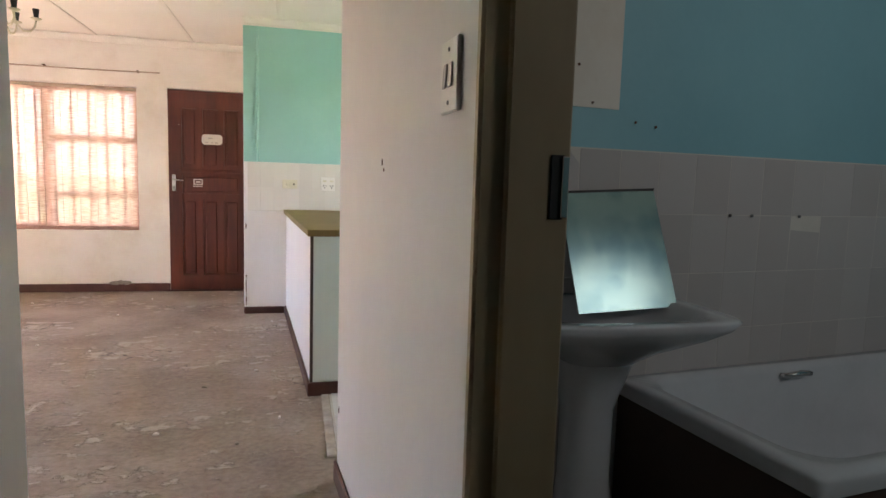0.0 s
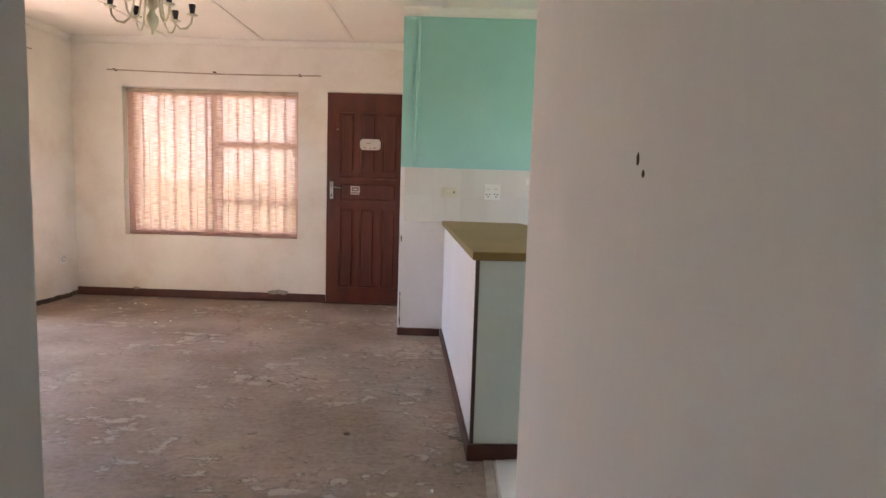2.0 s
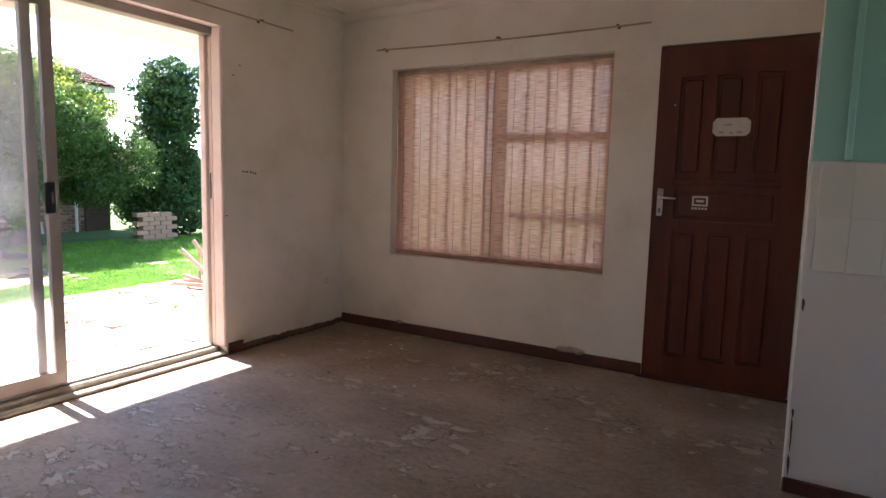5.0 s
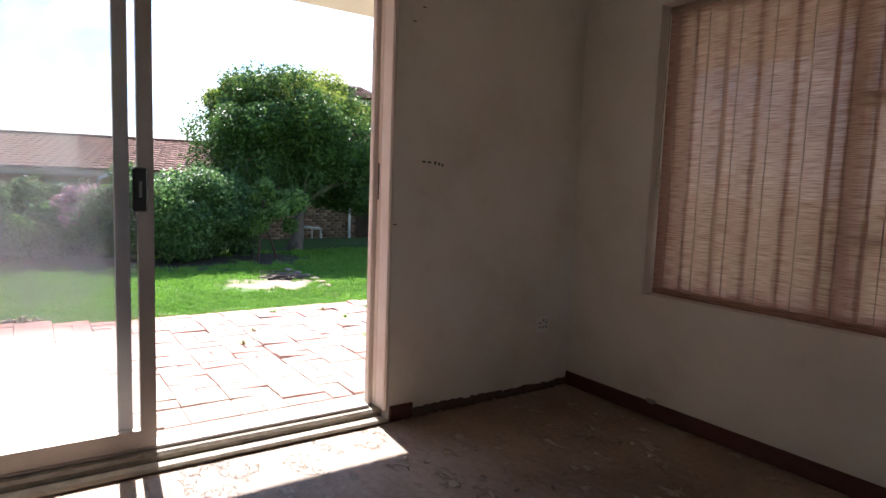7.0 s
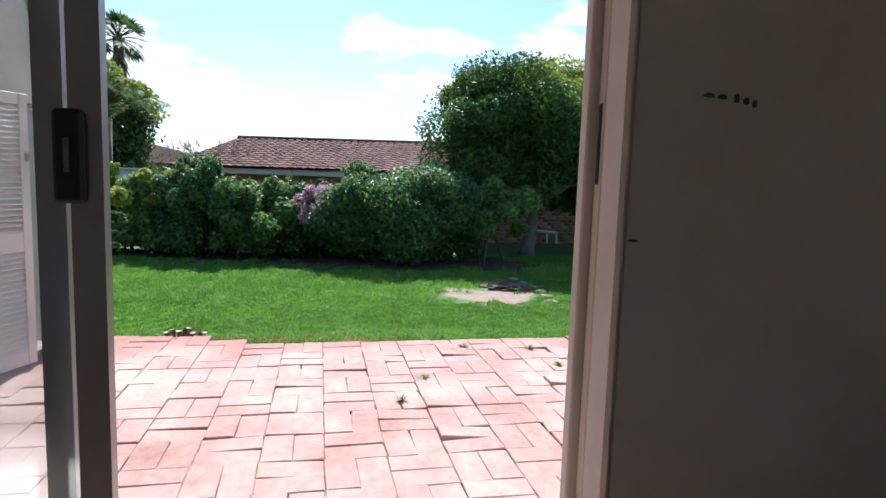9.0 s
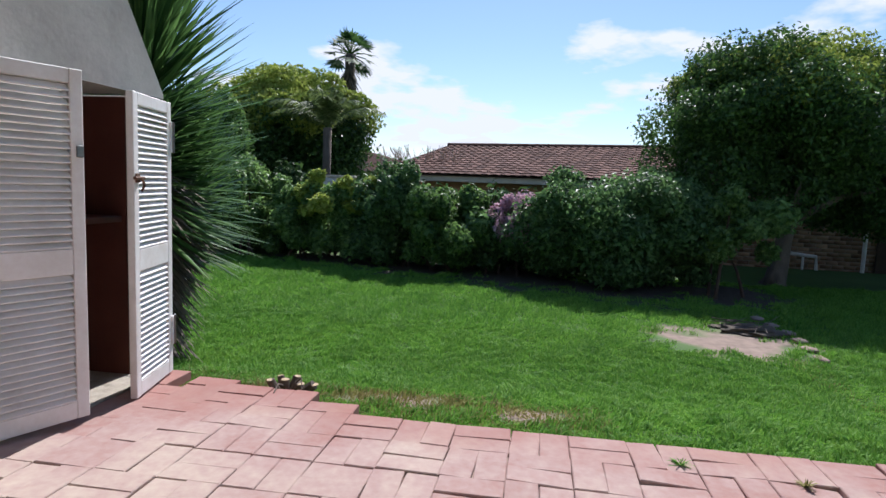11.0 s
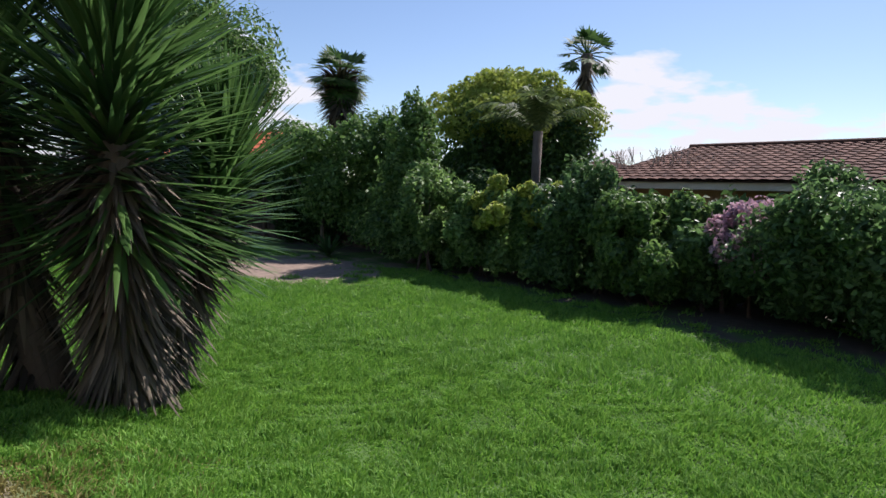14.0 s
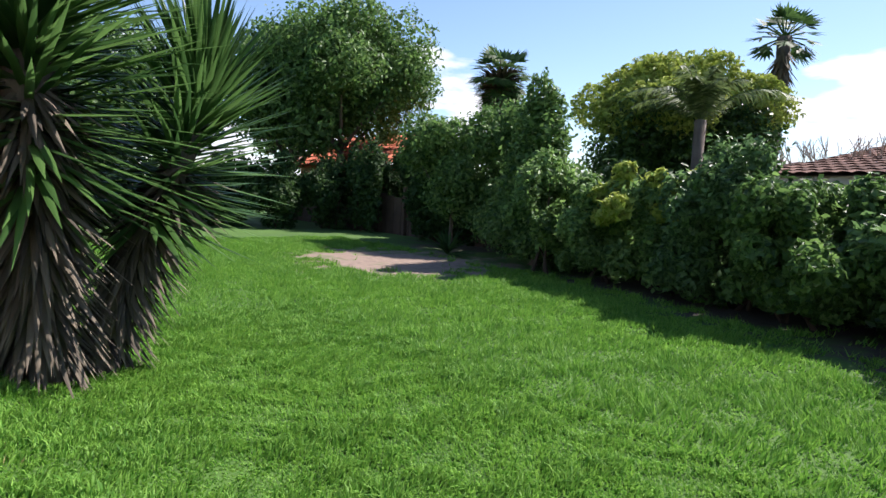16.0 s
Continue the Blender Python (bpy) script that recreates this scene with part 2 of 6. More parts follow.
M = dict(
    plaster=surf("plaster", (0.69, 0.62, 0.52), (0.84, 0.80, 0.73), 1.9, 38, 0.8, 0.3, spread=0.2, mid=(0.79, 0.745, 0.67), speck=0.15),
    hall=surf("hall_plaster", (0.68, 0.65, 0.62), (0.80, 0.77, 0.74), 1.3, 30, 0.75, 0.3, spread=0.3, stretch=(1, 1, 0.5)),
    reveal=surf("reveal_plaster", (0.70, 0.57, 0.50), (0.86, 0.76, 0.69), 3.0, 40, 0.8, 0.3),
    ceiling=surf("ceiling_board", (0.74, 0.70, 0.62), (0.83, 0.80, 0.73), 1.2, 30, 0.85, 0.08),
    trim=surf("ceiling_strip", (0.70, 0.66, 0.58), (0.80, 0.77, 0.70), 4, 40, 0.7, 0.1),
    mint=surf("mint_paint", (0.29, 0.55, 0.49), (0.36, 0.64, 0.57), 1.8, 45, 0.6, 0.18, mid=(0.31, 0.59, 0.53)),
    blue=surf("blue_paint", (0.21, 0.46, 0.54), (0.28, 0.55, 0.62), 1.5, 40, 0.5, 0.15),
    tile=surf("wall_tile", (0.66, 0.63, 0.56), (0.71, 0.68, 0.61), 2.5, 20, 0.22, 0.03, per="object"),
    bathtile=surf("bath_tile", (0.52, 0.49, 0.48), (0.57, 0.54, 0.53), 2.5, 20, 0.2, 0.03, per="object"),
    grout=surf("grout", (0.60, 0.57, 0.52), (0.72, 0.69, 0.63), 9, 80, 0.9, 0.2),
    floortile=surf("white_floor_tile", (0.66, 0.65, 0.62), (0.78, 0.77, 0.74), 3, 40, 0.35, 0.05, per="object"),
    mahogany=surf("mahogany", (0.048, 0.010, 0.006), (0.15, 0.034, 0.017), 7, 60, 0.36, 0.12, stretch=(1, 1, 0.12), coat=0.25, spread=0.22),
    skirting=surf("red_brown_skirting", (0.055, 0.018, 0.012), (0.13, 0.045, 0.030), 9, 70, 0.55, 0.2),
    mortar=surf("crumbled_mortar", (0.22, 0.19, 0.15), (0.48, 0.43, 0.36), 14, 70, 0.95, 0.7, dist=0.012),
    counter=surf("olive_worktop", (0.215, 0.146, 0.048), (0.275, 0.19, 0.072), 3, 120, 0.58, 0.05, spec=0.25),
    melamine=surf("white_melamine", (0.74, 0.74, 0.77), (0.81, 0.81, 0.83), 2, 50, 0.35, 0.04),
    melamine_green=surf("pale_green_melamine", (0.58, 0.66, 0.58), (0.66, 0.73, 0.65), 2, 50, 0.4, 0.04),
    edge=surf("dark_edge_strip", (0.05, 0.035, 0.025), (0.10, 0.07, 0.05), 12, 90, 0.6, 0.15),
    redbrick=surf("red_painted_brick", (0.07, 0.02, 0.014), (0.15, 0.045, 0.03), 4, 40, 0.8, 0.3),
    plastic=surf("white_plastic", (0.72, 0.70, 0.64), (0.80, 0.78, 0.73), 8, 60, 0.35, 0.03),
    cream=surf("cream_plastic", (0.60, 0.56, 0.40), (0.70, 0.66, 0.50), 8, 60, 0.35, 0.03),
    black=surf("black_plastic", (0.012, 0.012, 0.012), (0.03, 0.03, 0.03), 12, 80, 0.45, 0.05),
    chrome=surf("chrome", (0.55, 0.55, 0.55), (0.72, 0.72, 0.72), 20, 120, 0.22, 0.02, metal=1.0),
    alu=surf("anodised_aluminium", (0.33, 0.295, 0.275), (0.46, 0.42, 0.39), 5, 90, 0.42, 0.06, metal=0.4),
    enamel=surf("white_enamel", (0.60, 0.61, 0.64), (0.70, 0.71, 0.74), 5, 60, 0.18, 0.02, coat=0.4),
    brownpanel=surf("brown_bath_panel", (0.055, 0.035, 0.028), (0.10, 0.065, 0.05), 4, 50, 0.6, 0.1),
    jamb=surf("brown_gloss_paint", (0.36, 0.265, 0.16), (0.45, 0.34, 0.21), 4, 40, 0.42, 0.1, stretch=(1, 1, 0.4)),
    steel=surf("scuffed_steel", (0.10, 0.10, 0.10), (0.24, 0.24, 0.24), 30, 120, 0.35, 0.1, metal=0.9),
    rust=surf("rusty_iron", (0.06, 0.028, 0.015), (0.18, 0.09, 0.05), 25, 90, 0.85, 0.3),
    whitepaint=surf("weathered_white_paint", (0.66, 0.61, 0.56), (0.85, 0.84, 0.82), 5, 50, 0.6, 0.25, spread=0.2),
    render=surf("weathered_render", (0.30, 0.28, 0.25), (0.56, 0.54, 0.50), 2.2, 26, 0.92, 0.5, spread=0.28, dist=0.01),
    paver=surf("red_clay_paver", (0.27, 0.115, 0.09), (0.50, 0.42, 0.34), 1.7, 26, 0.92, 0.4, per="object", mid=(0.37, 0.258, 0.232), spread=0.22, speck=0.3, spec=0.2, permix=0.05),
    paver_loose=surf("red_clay_paver_rest", (0.27, 0.115, 0.09), (0.50, 0.42, 0.34), 1.7, 26, 0.92, 0.4, per="island", mid=(0.37, 0.258, 0.232), spread=0.22, speck=0.3, spec=0.2, permix=0.05),
    joint=surf("joint_sand", (0.16, 0.11, 0.09), (0.48, 0.39, 0.31), 1.6, 45, 0.97, 0.6, spread=0.2, dist=0.01),
    sand=surf("pale_dry_soil", (0.20, 0.135, 0.10), (0.40, 0.29, 0.23), 2.0, 45, 0.97, 0.7, dist=0.015),
    bark=surf("grey_bark", (0.06, 0.045, 0.035), (0.20, 0.155, 0.12), 9, 50, 0.95, 0.8, dist=0.02, stretch=(1, 1, 0.35)),
    cut=surf("cut_wood", (0.32, 0.22, 0.12), (0.52, 0.40, 0.25), 22, 90, 0.85, 0.3),
    soil=surf("dark_soil_and_shadow", (0.05, 0.036, 0.025), (0.16, 0.12, 0.085), 5, 60, 0.95, 0.6, dist=0.02),
    thatch=surf("dead_leaf", (0.035, 0.027, 0.018), (0.17, 0.135, 0.095), 3, 40, 0.85, 0.2, per="island"),
    rooftile=surf("brown_roof_tile", (0.068, 0.036, 0.029), (0.145, 0.082, 0.066), 2, 20, 0.95, 0.2, per="island", spec=0.1),
    redroof=surf("orange_red_roof_tile", (0.32, 0.085, 0.045), (0.52, 0.17, 0.10), 2, 20, 0.95, 0.2, per="island", spec=0.1),
    fascia=surf("cream_fascia", (0.50, 0.42, 0.32), (0.66, 0.58, 0.47), 3, 40, 0.7, 0.1),
    facebrick=surf("face_brick", (0.20, 0.11, 0.07), (0.40, 0.25, 0.16), 3, 30, 0.9, 0.3, per="island"),
    brickjoint=surf("brick_joint", (0.28, 0.25, 0.21), (0.40, 0.36, 0.31), 8, 60, 0.95, 0.4),
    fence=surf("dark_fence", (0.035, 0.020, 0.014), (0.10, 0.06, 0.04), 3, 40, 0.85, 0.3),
    ochre=surf("ochre_house_wall", (0.42, 0.22, 0.10), (0.55, 0.32, 0.17), 2, 30, 0.9, 0.2),
    stick=surf("weathered_timber", (0.30, 0.22, 0.16), (0.55, 0.44, 0.34), 8, 60, 0.85, 0.3),
    glass=glass_mat("dusty_glass", 0.09),
    leaf_tree=leafy("glossy_tree_leaf", (0.020, 0.052, 0.014), (0.12, 0.22, 0.05), 0.46, 0.4, 0.3),
    leaf_lime=leafy("lime_leaf", (0.20, 0.28, 0.045), (0.48, 0.53, 0.12)),
    leaf_bush=leafy("dark_shrub_leaf", (0.020, 0.055, 0.018), (0.20, 0.34, 0.12), 0.46, 0.46, 0.3),
    leaf_pale=leafy("pale_shrub_leaf", (0.035, 0.095, 0.025), (0.30, 0.46, 0.14), 0.46, 0.48, 0.3),
    leaf_mid=leafy("mid_green_leaf", (0.028, 0.075, 0.02), (0.22, 0.36, 0.10), 0.48, 0.46, 0.25),
    # dark leaf of the ivy, also the shade tone of the filler shrubs
    leaf_dark=leafy("ivy_and_shade_leaf", (0.016, 0.040, 0.014), (0.075, 0.14, 0.04)),
    leaf_yucca=leafy("yucca_leaf", (0.024, 0.066, 0.02), (0.135, 0.25, 0.07), 0.33, 0.4),
    leaf_palm=leafy("palm_leaf", (0.028, 0.065, 0.02), (0.10, 0.18, 0.05), 0.6, 0.35),
    leaf_feather=leafy("feather_palm_leaf", (0.05, 0.085, 0.03), (0.21, 0.27, 0.10), 0.55, 0.4),
    petal=leafy("pink_petal", (0.36, 0.19, 0.26), (0.66, 0.46, 0.52), 0.6, 0.4),
    redpetal=leafy("red_bract", (0.35, 0.05, 0.03), (0.60, 0.16, 0.10), 0.6),
    grass=leafy("grass_blade", (0.06, 0.195, 0.022), (0.265, 0.475, 0.08), 0.55, 0.4),
    drygrass=leafy("dry_grass_blade", (0.17, 0.17, 0.05), (0.36, 0.32, 0.13), 0.7, 0.3),
)


def floor_mat():
    """A bare screed floor: grey-brown, with paler scabs of old levelling, darker glue stains and pitted edges."""
    m = surf("bare_screed", (0.195, 0.138, 0.10), (0.39, 0.305, 0.24), 1.6, 34, 0.6, 0.0, spread=0.13, speck=0.42)
    n, l = m.node_tree.nodes, m.node_tree.links
    bsdf, geo = n["Principled BSDF"], n.new("ShaderNodeNewGeometry")
    base = bsdf.inputs["Base Color"].links[0].from_socket
    mp = n.new("ShaderNodeMapping")
    mp.inputs["Scale"].default_value = (1.0, 1.5, 1.0)
    l.new(geo.outputs["Position"], mp.inputs["Vector"])
    scab, where = n.new("ShaderNodeTexNoise"), n.new("ShaderNodeTexNoise")
    for t, s, d, r in ((scab, 7.5, 9, 0.68), (where, 1.1, 3, 0.5)):
        t.inputs["Scale"].default_value, t.inputs["Detail"].default_value, t.inputs["Roughness"].default_value = s, d, r
        l.new(mp.outputs[0], t.inputs["Vector"])
    add = n.new("ShaderNodeMath")
    add.operation = "MULTIPLY_ADD"
    add.inputs[1].default_value = 0.45
    l.new(where.outputs["Fac"], add.inputs[0])
    l.new(scab.outputs["Fac"], add.inputs[2])
    cut = n.new("ShaderNodeValToRGB")
    cut.color_ramp.elements[0].position, cut.color_ramp.elements[1].position = 0.795, 0.83
    l.new(add.outputs[0], cut.inputs[0])
    mix = n.new("ShaderNodeMix")
    mix.data_type = "RGBA"
    mix.inputs[7].default_value = (0.43, 0.355, 0.285, 1)
    l.new(cut.outputs[0], mix.inputs[0])
    l.new(base, mix.inputs[6])
    # short dark cracks at the lifted edges
    vor, warp, vadd = n.new("ShaderNodeTexVoronoi"), n.new("ShaderNodeTexNoise"), n.new("ShaderNodeVectorMath")
    warp.inputs["Scale"].default_value, warp.inputs["Detail"].default_value = 9.0, 5
    l.new(mp.outputs[0], warp.inputs["Vector"])
    wsc = n.new("ShaderNodeVectorMath")
    wsc.operation, wsc.inputs["Scale"].default_value = "SCALE", 0.16
    l.new(warp.outputs["Color"], wsc.inputs[0])
    l.new(mp.outputs[0], vadd.inputs[0])
    l.new(wsc.outputs[0], vadd.inputs[1])
    vor.feature, vor.inputs["Scale"].default_value = "DISTANCE_TO_EDGE", 5.5
    l.new(vadd.outputs[0], vor.inputs["Vector"])
    line = n.new("ShaderNodeMapRange")
    line.inputs["From Min"].default_value, line.inputs["From Max"].default_value = 0.006, 0.022
    line.inputs["To Min"].default_value, line.inputs["To Max"].default_value = 1.0, 0.0
    l.new(vor.outputs["Distance"], line.inputs["Value"])
    some = n.new("ShaderNodeMapRange")
    some.inputs["From Min"].default_value, some.inputs["From Max"].default_value = 0.57, 0.64
    l.new(where.outputs["Fac"], some.inputs["Value"])
    both = n.new("ShaderNodeMath")
    both.operation = "MULTIPLY"
    l.new(line.outputs[0], both.inputs[0])
    l.new(some.outputs[0], both.inputs[1])
    dk = n.new("ShaderNodeMix")
    dk.data_type = "RGBA"
    dk.inputs[7].default_value = (0.07, 0.05, 0.04, 1)
    l.new(both.outputs[0], dk.inputs[0])
    l.new(mix.outputs[2], dk.inputs[6])
    l.new(dk.outputs[2], bsdf.inputs["Base Color"])
    b = n.new("ShaderNodeBump")
    b.inputs["Strength"].default_value, b.inputs["Distance"].default_value = 1.0, 0.016
    h2 = n.new("ShaderNodeMath")
    h2.operation = "MULTIPLY_ADD"
    h2.inputs[1].default_value = 0.6
    l.new(cut.outputs[0], h2.inputs[0])
    l.new(scab.outputs["Fac"], h2.inputs[2])
    l.new(h2.outputs[0], b.inputs["Height"])
    l.new(b.outputs[0], bsdf.inputs["Normal"])
    return m


def blind_mat():
    """Woven reed: fine horizontal reeds of uneven tone, part of the light through the cloth and part through its gaps."""
    m = bpy.data.materials.new("woven_reed")
    m.use_nodes = True
    n, l = m.node_tree.nodes, m.node_tree.links
    bsdf, out, geo = n["Principled BSDF"], n["Material Output"], n.new("ShaderNodeNewGeometry")
    mp = n.new("ShaderNodeMapping")
    mp.inputs["Scale"].default_value = (11.0, 11.0, 290.0)
    l.new(geo.outputs["Position"], mp.inputs["Vector"])
    reed, broad = n.new("ShaderNodeTexNoise"), n.new("ShaderNodeTexNoise")
    reed.inputs["Scale"].default_value, reed.inputs["Detail"].default_value = 1.0, 4
    l.new(mp.outputs[0], reed.inputs["Vector"])
    broad.inputs["Scale"].default_value = 2.0
    l.new(geo.outputs["Position"], broad.inputs["Vector"])
    ramp = n.new("ShaderNodeValToRGB")
    e = ramp.color_ramp.elements
    e[0].position, e[1].position = 0.36, 0.62
    e[0].color, e[1].color = (0.30, 0.142, 0.105, 1), (0.56, 0.365, 0.295, 1)
    l.new(reed.outputs["Fac"], ramp.inputs[0])
    l.new(ramp.outputs[0], bsdf.inputs["Base Color"])
    bsdf.inputs["Roughness"].default_value = 0.75
    tr, tp, m1, m2 = n.new("ShaderNodeBsdfTranslucent"), n.new("ShaderNodeBsdfTransparent"), n.new("ShaderNodeMixShader"), n.new("ShaderNodeMixShader")
    l.new(ramp.outputs[0], tr.inputs[0])
    m1.inputs[0].default_value = 0.30
    l.new(bsdf.outputs[0], m1.inputs[1])
    l.new(tr.outputs[0], m1.inputs[2])
    gap = n.new("ShaderNodeMapRange")
    gap.inputs["From Min"].default_value, gap.inputs["From Max"].default_value = 0.42, 0.70
    gap.inputs["To Min"].default_value, gap.inputs["To Max"].default_value = 0.010, 0.05
    l.new(reed.outputs["Fac"], gap.inputs["Value"])
    l.new(gap.outputs[0], m2.inputs[0])
    l.new(m1.outputs[0], m2.inputs[1])
    l.new(tp.outputs[0], m2.inputs[2])
    l.new(m2.outputs[0], out.inputs["Surface"])
    return m


def ground_mat():
    """Soil under the lawn: green-brown turf, bare pale soil where the lawn has worn away."""
    m = surf("turf_soil", (0.032, 0.085, 0.008), (0.07, 0.15, 0.016), 1.1, 14, 0.95, 0.5, dist=0.02)
    n, l = m.node_tree.nodes, m.node_tree.links
    bsdf, geo = n["Principled BSDF"], n.new("ShaderNodeNewGeometry")
    base = bsdf.inputs["Base Color"].links[0].from_socket
    no = n.new("ShaderNodeTexNoise")
    no.inputs["Scale"].default_value, no.inputs["Detail"].default_value = 2.6, 7
    fine = n.new("ShaderNodeTexNoise")
    fine.inputs["Scale"].default_value, fine.inputs["Detail"].default_value = 9.0, 6
    l.new(geo.outputs["Position"], fine.inputs["Vector"])
    l.new(geo.outputs["Position"], no.inputs["Vector"])

    def patches(where):
        """One inside the given worn places, fading to nothing with an uneven edge."""
        total = None
        for cx, cy, rx, ry in where:
            sub, sc, ln = (n.new("ShaderNodeVectorMath") for _ in range(3))
            sub.operation, sc.operation, ln.operation = "SUBTRACT", "MULTIPLY", "LENGTH"
            sub.inputs[1].default_value = (cx, cy, 0)
            sc.inputs[1].default_value = (1 / rx, 1 / ry, 0)
            l.new(geo.outputs["Position"], sub.inputs[0])
            l.new(sub.outputs[0], sc.inputs[0])
            l.new(sc.outputs[0], ln.inputs[0])
            if total is None:
                total = ln.outputs["Value"]
            else:
                mn = n.new("ShaderNodeMath")
                mn.operation = "MINIMUM"
                l.new(total, mn.inputs[0])
                l.new(ln.outputs["Value"], mn.inputs[1])
                total = mn.outputs[0]
        ad = n.new("ShaderNodeMath")
        ad.operation, ad.inputs[1].default_value = "MULTIPLY_ADD", 2.4
        l.new(no.outputs["Fac"], ad.inputs[0])
        l.new(total, ad.inputs[2])
        edge = n.new("ShaderNodeMapRange")
        edge.inputs["From Min"].default_value, edge.inputs["From Max"].default_value = 2.25, 1.7
        l.new(ad.outputs[0], edge.inputs["Value"])
        return edge.outputs[0]

    # pale worn soil, then bed soil whose near-black tone carries the hedge's shade
    for where, lo, hi in ((BARE, (0.10, 0.066, 0.048, 1), (0.36, 0.265, 0.205, 1)), (SHADE_BED, (0.022, 0.016, 0.012, 1), (0.11, 0.085, 0.065, 1))):
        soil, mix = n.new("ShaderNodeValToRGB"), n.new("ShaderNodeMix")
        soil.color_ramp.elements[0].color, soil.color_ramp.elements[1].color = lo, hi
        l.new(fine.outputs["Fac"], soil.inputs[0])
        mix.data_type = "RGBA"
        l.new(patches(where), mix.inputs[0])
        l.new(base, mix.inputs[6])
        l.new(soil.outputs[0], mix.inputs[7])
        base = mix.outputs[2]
    l.new(base, bsdf.inputs["Base Color"])
    return m


def cleaner_edge(m):
    """The pavers are dusty where they are walked on and washed red towards the lawn."""
    n, l = m.node_tree.nodes, m.node_tree.links
    bsdf, geo = n["Principled BSDF"], n.new("ShaderNodeNewGeometry")
    base = bsdf.inputs["Base Color"].links[0].from_socket
    sep, no, ad, mr, mix = n.new("ShaderNodeSeparateXYZ"), n.new("ShaderNodeTexNoise"), n.new("ShaderNodeMath"), n.new("ShaderNodeMapRange"), n.new("ShaderNodeMix")
    l.new(geo.outputs["Position"], sep.inputs[0])
    l.new(geo.outputs["Position"], no.inputs["Vector"])
    no.inputs["Scale"].default_value, no.inputs["Detail"].default_value = 2.2, 5
    ad.operation, ad.inputs[1].default_value = "MULTIPLY_ADD", 1.1
    l.new(no.outputs["Fac"], ad.inputs[0])
    l.new(sep.outputs["X"], ad.inputs[2])
    mr.inputs["From Min"].default_value, mr.inputs["From Max"].default_value = -5.5, -4.95
    mr.inputs["To Min"].default_value, mr.inputs["To Max"].default_value = 0.65, 0.0
    l.new(ad.outputs[0], mr.inputs["Value"])
    mix.data_type = "RGBA"
    mix.inputs[7].default_value = (0.285, 0.108, 0.082, 1)
    l.new(mr.outputs[0], mix.inputs[0])
    l.new(base, mix.inputs[6])
    l.new(mix.outputs[2], bsdf.inputs["Base Color"])


cleaner_edge(M["paver"])
cleaner_edge(M["paver_loose"])
# worn places in the lawn: centre and half widths
BARE = [(-12.6, -2.3, 2.0, 2.5), (-9.75, 7.0, 0.75, 0.9), (-6.42, 4.35, 0.3, 0.45), (-6.25, 3.35, 0.25, 0.4), 
        (-10.0, 9.4, 0.3, 0.8), (-6.3, 5.0, 0.22, 0.3)]
# the bare soil bed under the hedge, coloured darker for the hedge's shade
SHADE_BED = [(-14.1, 1.4, 1.0, 1.8), (-13.8, 3.1, 1.3, 1.6), (-13.3, 4.8, 1.6, 1.6), (-12.8, 6.4, 1.7, 1.5), (-12.7, 7.8, 1.4, 1.1), (-15.6, -4.2, 1.2, 1.6)]
M["floor"], M["reed"], M["ground"] = floor_mat(), blind_mat(), ground_mat()


# ---- the house: setting ----
XW, XO, YN, YO, CEIL = -3.17, -3.39, 6.48, 6.70, 2.50
WIN = (-2.685, -0.985, 0.615, 2.04)
SLIDE = (3.20, 5.285, 0.0, 2.15)


def structure(name, bm, material, label, category):
    return tagged(link_mesh(name, bm, material), label, category, kind="structure")


structure("wall_north", slab((XO, 3.52), (-0.3, CEIL), [WIN, (-0.70, 0.112, 0.0, 2.045)], YN, YO, "xzy"), M["plaster"],
          "off-white plastered wall with damp stains around the blind window", "wall")
structure("wall_west", slab((1.38, YN), (-0.3, CEIL), [SLIDE], XO, XW, "yzx"), M["plaster"],
          "off-white plastered wall with a wide sliding door opening", "wall")
structure("wall_kitchen", boxed((0.117, 5.30, 0), (3.40, 5.42, CEIL), 0.006), M["hall"], "kitchen back wall, white below and mint above the tiles", "wall")
structure("wall_stub", boxed((0.117, 5.422, 0), (0.237, YN, CEIL), 0.004), M["plaster"], "short off-white wall beside the front door", "wall")
structure("wall_living_south", boxed((XW, 1.38, 0), (-0.20, 1.50, CEIL), 0.004), M["hall"], "off-white plastered living room wall", "wall")
structure("wall_hall_west", boxed((-0.20, -2.1, 0), (-0.075, 1.50, CEIL), 0.012), M["hall"], "grey-white plastered passage wall corner", "wall")
HALL = pose(0.858, 0.79, 0, 0, 0, 5.4)
structure("wall_hall_east", boxed((0, 0.0, 0), (0.135, 1.39, CEIL), 0.012, HALL), M["hall"], "scuffed white plastered passage wall with a light switch", "wall")
structure("wall_hall_east_rear", boxed((0.86, -2.1, 0), (0.995, -0.11, CEIL), 0.01), M["hall"], "scuffed white plastered passage wall", "wall")
structure("wall_hall_lintel", boxed((0.862, -0.108, 2.06), (0.990, 0.788, CEIL)), M["hall"], "plastered wall over the bathroom doorway", "wall")
structure("wall_bath_north", boxed((0.89, 1.62, 0), (3.40, 1.74, CEIL)), M["blue"], "bathroom wall painted blue above the tiles", "wall")
structure("wall_kitchen_south", boxed((0.80, 2.02, 0), (3.40, 2.13, CEIL)), M["hall"], "plain plastered kitchen wall", "wall")
structure("wall_bath_south", slab((0.996, 3.38), (0.0, CEIL), [(2.05, 2.85, 1.60, 2.26)], -0.37, -0.25, "xzy"), M["blue"], "bathroom wall painted blue", "wall")
structure("wall_bath_east", boxed((3.384, -0.249, 0.0), (3.4005, 1.60, CEIL)), M["blue"], "bathroom end wall painted blue", "wall")
